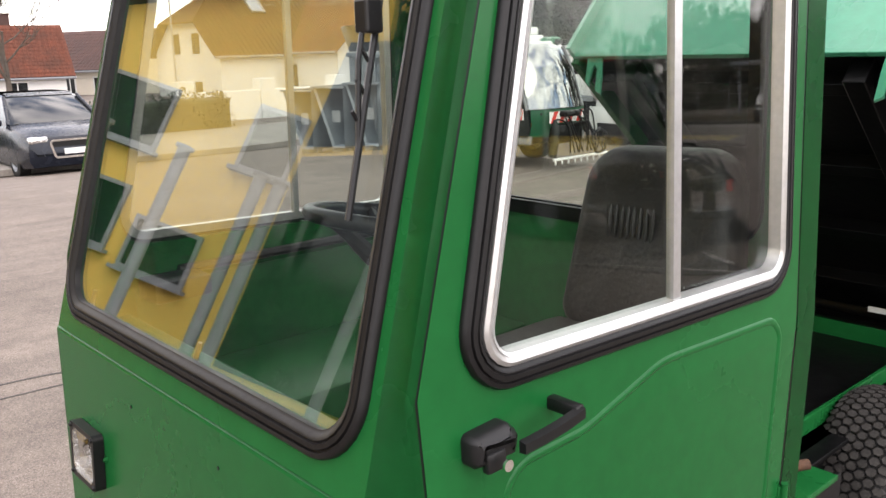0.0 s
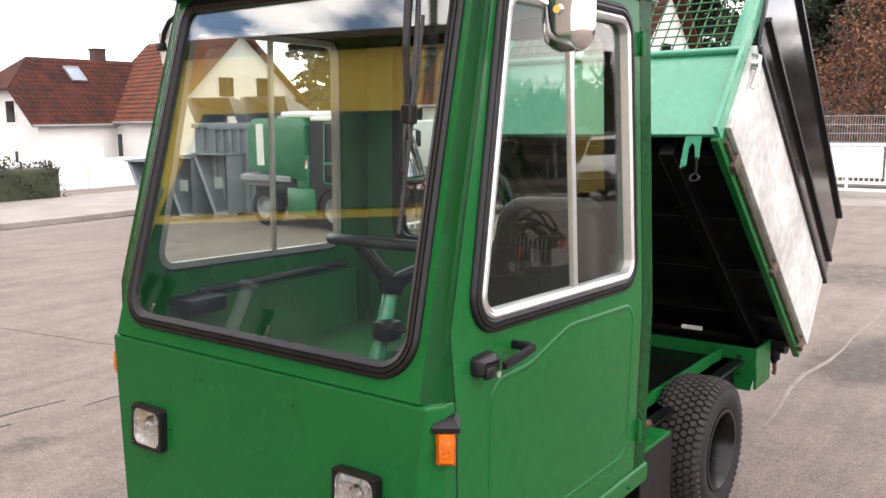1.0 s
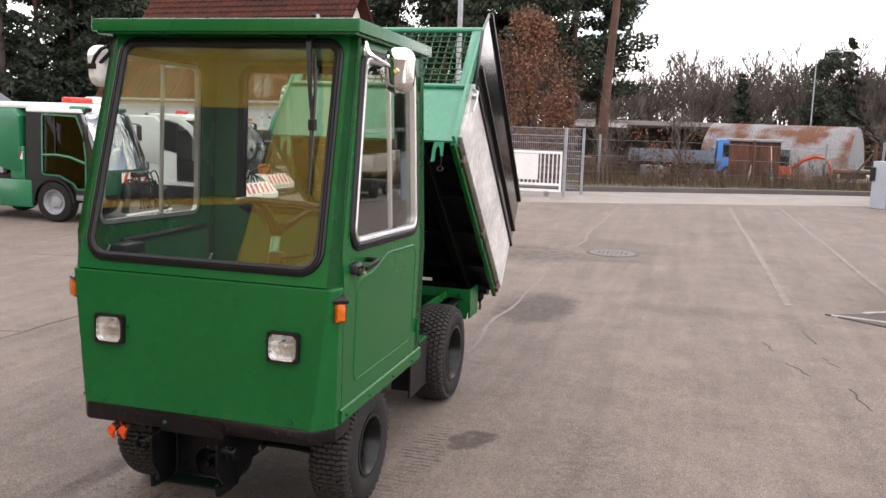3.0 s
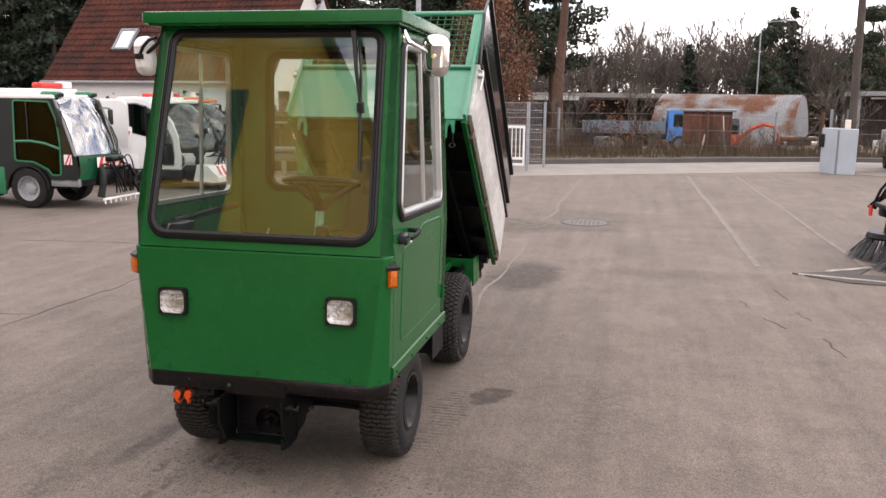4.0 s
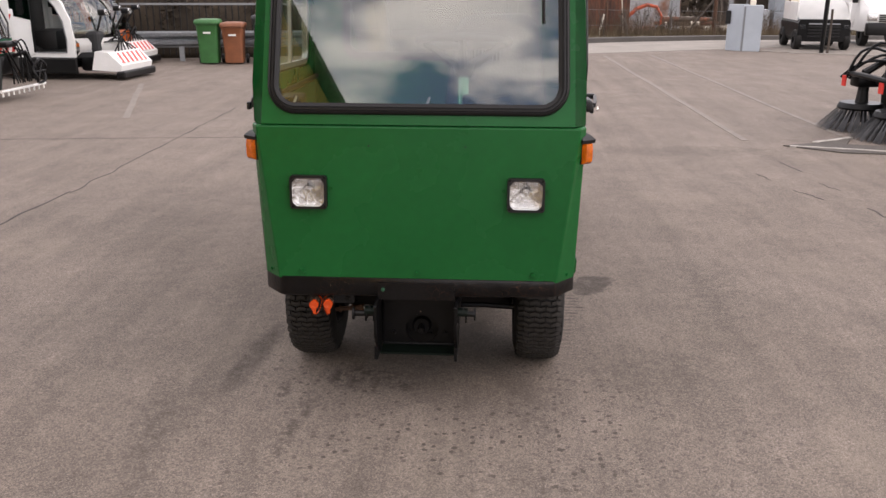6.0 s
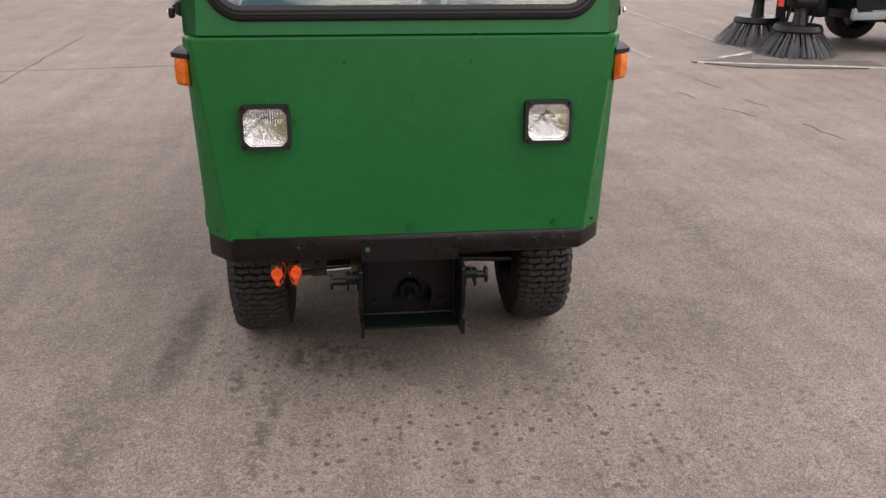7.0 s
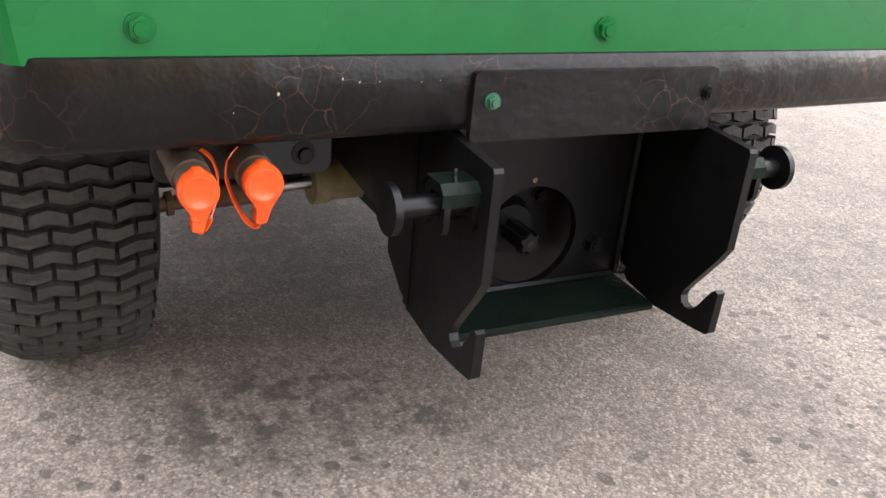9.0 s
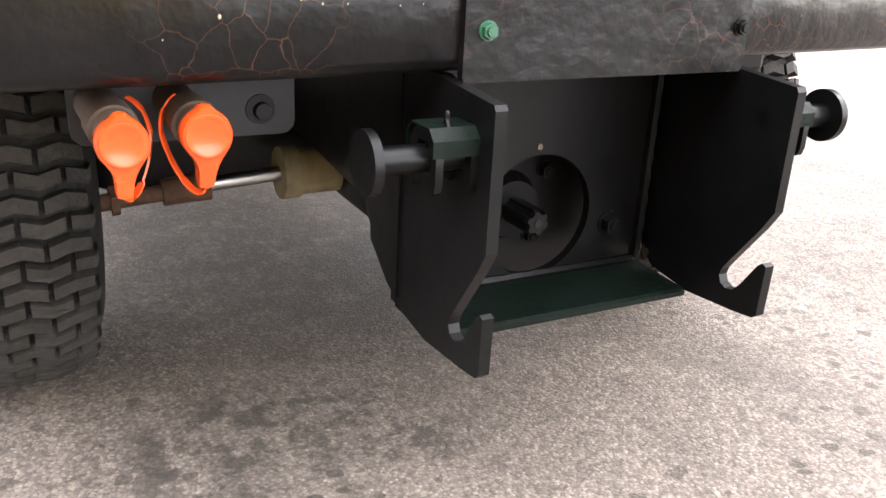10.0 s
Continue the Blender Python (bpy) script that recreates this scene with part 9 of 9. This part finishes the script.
# ---- across the road: shack, arched shed, blue truck, excavator, shelter ----
shack = thing("wooden_shack", "rust-brown board shack with a flat roof", "shack", at=pose(3.73, 25.2, ground_z(3.73, 25.2), 0, 0, -4) @ Matrix.Scale(0.78, 4))
rs = random.Random(2)
for k in range(13):
    bm = bmesh.new()
    x = -0.95 + k * 0.146
    box(bm, (x, -0.02 - rs.uniform(0, 0.015), 0.0), (x + 0.140, 0.02, 1.86 + rs.uniform(-0.05, 0.03)), 0.004)
    part("board", bm, RUST_WOOD, shack)
bm = bmesh.new()
box(bm, (-0.95, 0.02, 0.0), (0.95, 1.5, 1.85))
part("shack_core", bm, RUST_WOOD, shack)
bm = bmesh.new()
box(bm, (-1.06, -0.16, 1.86), (1.08, 1.6, 1.95), 0.01)
part("shack_roof", bm, GREY_TRIM, shack)
for x0, x1 in ((-0.25, -0.05), (0.75, 0.60)):
    bm = bmesh.new()
    tube(bm, [(x0, -0.20, 0.0), (x1, -0.06, 0.95 if x0 < 0 else 1.7)], 0.04 if x0 < 0 else 0.018, 6)
    part("leaning_plank", bm, CREAM_WALL, shack)

shed = thing("arched_shed", "long arched shed of rusty corrugated sheet", "shed", at=pose(7.2, 53.0, ground_z(7, 53), 0, 0, -18))
R_S = 3.4
for k in range(8):
    bm = bmesh.new()
    rings = []
    for i in range(13):
        x = -4.1 + k * 1.03 + 1.03 * i / 12
        w = 0.03 * math.cos(i * math.pi)
        rings.append([(x, R_S * 0.95 * math.cos(a) , (R_S + w) * math.sin(a)) for a in [math.pi * t / 20 for t in range(21)]])
    rings_mesh(bm, rings, False)
    bmesh.ops.solidify(bm, geom=bm.faces[:], thickness=0.03)
    part("roof_sheet", bm, RUST_TIN, shed, smooth=True)
for x in (4.05,):
    bm = bmesh.new()
    plate(bm, [(R_S * 0.93 * math.cos(math.pi * t / 20), (R_S - 0.05) * math.sin(math.pi * t / 20)) for t in range(21)], lambda u, v, d: (x + d, u, v), 0.05)
    part("end_wall", bm, GALV, shed)


def blue_truck():
    e = thing("tipper_truck", "weathered tipper truck with a blue cab", "truck", at=pose(1.62, 46.0, ground_z(2, 46), 0, 0, 2))
    bm = bmesh.new()
    prof = rpoly([(1.55, 0.55), (2.95, 0.55), (3.0, 1.2), (2.75, 2.15), (1.6, 2.2)], [0.05, 0.1, 0.1, 0.15, 0.1], 4)
    plate(bm, prof, lambda u, v, d: (u, -0.95 + d, v), 1.9)
    cab_ = part("truck_cab", bm, TRUCK_BLUE, e)
    bm = bmesh.new()
    plate(bm, rpoly([(1.85, 1.3), (2.65, 1.3), (2.5, 2.0), (1.85, 2.0)], 0.06, 3), lambda u, v, d: (u, -0.962 + d, v), 0.01)
    part("cab_window", bm, DARK_PANE, cab_)
    bm = bmesh.new()
    box(bm, (-3.0, -1.0, 0.95), (1.4, 1.0, 1.05))
    for s in (-1, 1):
        box(bm, (-3.0, s * 1.0 - 0.03, 1.05), (1.4, s * 1.0 + 0.03, 1.55), 0.01)
    box(bm, (1.36, -1.0, 1.05), (1.42, 1.0, 1.75))
    box(bm, (-3.0, -1.0, 1.05), (-2.94, 1.0, 1.55))
    part("truck_bed", bm, TRUCK_BED, e)
    for k in range(6):
        bm = bmesh.new()
        x = -2.9 + 0.85 * k
        box(bm, (x - 0.04, -1.07, 1.0), (x + 0.04, -1.03, 1.56))
        part("side_stake", bm, TRUCK_BED, e)
    bm = bmesh.new()
    box(bm, (-3.0, -0.5, 0.6), (2.9, 0.5, 0.9))
    part("chassis", bm, BLACK, e)
    for x in (2.2, -1.0, -2.0):
        for s in (-1, 1):
            road_wheel(e, x, s * 0.85, 0.42, 0.28, GREY_TRIM, s)


blue_truck()


SIGNAL_ORANGE = material("faded_orange_red", (0.42, 0.065, 0.018), 0.5, var=0.3, scale=3)


def excavator():
    e = thing("mini_excavator", "small orange excavator with its arm lowered", "excavator", at=pose(5.9, 37.0, ground_z(7, 37), 0, 0, 0) @ Matrix.Scale(0.9, 4))
    bm = bmesh.new()
    box(bm, (-0.7, -0.4, 0.0), (0.3, 0.4, 0.35), 0.12)
    part("tracks", bm, BLACK, e, smooth=True)
    bm = bmesh.new()
    box(bm, (-0.75, -0.42, 0.42), (0.15, 0.42, 0.95), 0.08)
    part("engine_house", bm, SIGNAL_ORANGE, e, smooth=True)
    bm = bmesh.new()
    box(bm, (-0.5, -0.38, 0.95), (0.05, 0.38, 1.75), 0.06)
    part("cab", bm, DARK_PANE, e, smooth=True)
    bm = bmesh.new()
    tube(bm, [(0.1, 0, 0.7), (0.7, 0, 1.25), (1.2, 0, 1.45), (1.7, 0, 1.35)], [0.09, 0.11, 0.10, 0.07], 6)
    part("boom", bm, SIGNAL_ORANGE, e)
    bm = bmesh.new()
    tube(bm, [(1.65, 0, 1.4), (1.95, 0, 0.9), (1.9, 0, 0.45)], [0.07, 0.07, 0.05], 6)
    part("dipper", bm, SIGNAL_ORANGE, e)
    bm = bmesh.new()
    plate(bm, [(1.75, 0.45), (2.05, 0.5), (2.15, 0.15), (1.85, 0.05), (1.6, 0.2)], lambda u, v, d: (u, d - 0.2, v), 0.4)
    part("bucket", bm, STEEL_BLACK, e)


excavator()
shel = thing("open_shelter", "dark open shelter with a pale roof edge", "shelter", at=pose(-0.6, 54.5, ground_z(-0.6, 54)))
bm = bmesh.new()
rings_mesh(bm, [[(x, -1.2, 3.05), (x, 2.5, 3.4), (x, 2.5, 3.5), (x, -1.2, 3.2)] for x in (-5.0, 4.6)], True, False, True)
part("shelter_roof", bm, BARK, shel)
bm = bmesh.new()
box(bm, (-5.0, -1.26, 3.0), (-1.5, -1.2, 3.26), 0.01)
part("roof_edge", bm, MACHINE_WHITE, shel)
bm = bmesh.new()
box(bm, (-5.0, 2.3, 0.0), (4.6, 2.5, 3.4))
part("back_wall", bm, BARK, shel)
for k in range(5):
    bm = bmesh.new()
    box(bm, (-4.9 + k * 2.3, -1.0, 0.0), (-4.75 + k * 2.3, -0.85, 3.1))
    part("shelter_post", bm, BARK, shel)
# stacked pallets and pieces in the far yard
rs = random.Random(6)
for k in range(16):
    x, y = rs.uniform(-6, 3), rs.uniform(40, 52)
    w, h = rs.uniform(0.5, 1.4), rs.uniform(0.3, 1.1)
    bm = bmesh.new()
    for q in range(3):
        box(bm, (-w / 2, -0.5, h * q / 3 + 0.03), (w / 2, 0.5, h * (q + 1) / 3 - 0.02), 0.02)
    t = part("stacked_crate", bm, rs.choice([BARK, GREY_TRIM, KERB, RUST_WOOD]))
    t.matrix_world = pose(x, y, ground_z(x, y), 0, 0, rs.uniform(0, 90))
    tagged(t, "stacked crate in the far storage yard", "crate", "crates in the far yard")
wire = thing("wire_fence", "thin wire fence with posts on the verge", "fence", at=pose(0, 0, 0))
for k in range(12):
    x, y = kerb_pt(-2 + 2.4 * k, 2.2)
    bm = bmesh.new()
    cyl(bm, (x, y, ground_z(x, y)), (x, y, ground_z(x, y) + 1.45), 0.035, n=8)
    part("fence_post", bm, GREY_TRIM if k % 3 else RUST, wire)
for z in (0.4, 0.85, 1.3):
    bm = bmesh.new()
    tube(bm, [(*kerb_pt(-2 + 2.4 * k, 2.2), ground_z(*kerb_pt(-2 + 2.4 * k, 2.2)) + z) for k in range(12)], 0.006, 4)
    part("fence_wire", bm, GREY_TRIM, wire)
# wooden pole on the verge
pole = thing("utility_pole", "straight weathered wooden utility pole on the verge", "pole", at=pose(7.0, 20.9, ground_z(7.0, 20.9) - 0.3, 0.4, -0.5, 0))
bm = bmesh.new()
cyl(bm, (0, 0, 0), (0, 0, 9.6), 0.105, 0.08, 18)
part("pole_shaft", bm, BARK, pole, smooth=True)
bm = bmesh.new()
cyl(bm, (0, 0, 9.6), (0, 0, 9.68), 0.092, 0.03, 18)
part("pole_cap", bm, GREY_TRIM, pole)
# open shelter with stored boxes in the far yard
far = thing("open_shelter", "long open shelter with a dark roof edge and pale lamps", "shelter", at=pose(16.5, 45.0, ground_z(16.5, 45), 0, 0, -6))
gz = ground_z(16.5, 45)
bm = bmesh.new()
box(bm, (-4.0, -0.5, 2.0 - gz), (9.0, 5.0, 2.22 - gz), 0.01)
part("roof", bm, GREY_TRIM, far)
bm = bmesh.new()
box(bm, (-4.0, 4.8, 0), (9.0, 4.95, 2.0 - gz))
part("back_wall", bm, BARK, far)
for k in range(5):
    bm = bmesh.new()
    box(bm, (-3.9 + k * 3.1, -0.3, 0.0), (-3.75 + k * 3.1, -0.15, 2.0 - gz), 0.01)
    part("shelter_post", bm, GREY_TRIM, far)
for k in range(4):
    bm = bmesh.new()
    box(bm, (-3.2 + k * 3.1, 0.4, 1.84 - gz), (-1.6 + k * 3.1, 0.55, 1.92 - gz), 0.01)
    part("lamp_strip", bm, MACHINE_WHITE, far)
rs = random.Random(16)
for k in range(14):
    x, y = 12.8 + 0.62 * (k % 7) + rs.uniform(-0.1, 0.1), 39.6 + 1.2 * (k // 7)
    w, h = rs.uniform(0.42, 0.58), rs.uniform(0.7, 1.9)
    bm = bmesh.new()
    n = max(1, int(h / 0.45))
    for q in range(n):
        box(bm, (-w / 2 + rs.uniform(-0.03, 0.03), -0.4, h * q / n + 0.012), (w / 2, 0.4, h * (q + 1) / n - 0.012), 0.015)
    t = part("stacked_box", bm, rs.choice([SKIP_GREY, WHITE_WALL, GALV, CREAM_WALL]))
    t.matrix_world = pose(x, y, ground_z(x, y), 0, 0, rs.uniform(-8, 8))
    tagged(t, "stack of grey and white boxes in the far yard", "box", "boxes in the far yard")
for k in range(26):
    x, y = 8.6 + rs.uniform(0, 3.0), 39.0 + rs.uniform(0, 2.0)
    bm = bmesh.new()
    cyl(bm, (-rs.uniform(0.5, 0.9), 0, 0), (rs.uniform(0.5, 0.9), 0, 0.02), 0.12, rs.uniform(0.08, 0.13), 9)
    t = part("cut_log", bm, rs.choice([BARK, RUST_WOOD, CREAM_WALL]))
    t.matrix_world = pose(x, y, ground_z(x, y) + 0.11 + 0.2 * (k % 4), 0, 0, rs.uniform(-25, 25))
    tagged(t, "cut log on a loose pile in the far yard", "log", "logs in the far yard")
for x in (6.5, 6.9):
    bm = bmesh.new()
    box(bm, (-0.03, -0.03, -0.1), (0.03, 0.03, 1.5 - ground_z(x, 21.0)), 0.006)
    t = part("fence_post", bm, GREY_TRIM)
    t.matrix_world = pose(x, 21.0, ground_z(x, 21.0))
    tagged(t, "grey square fence post behind the switch cabinet", "post", "posts behind the cabinet")
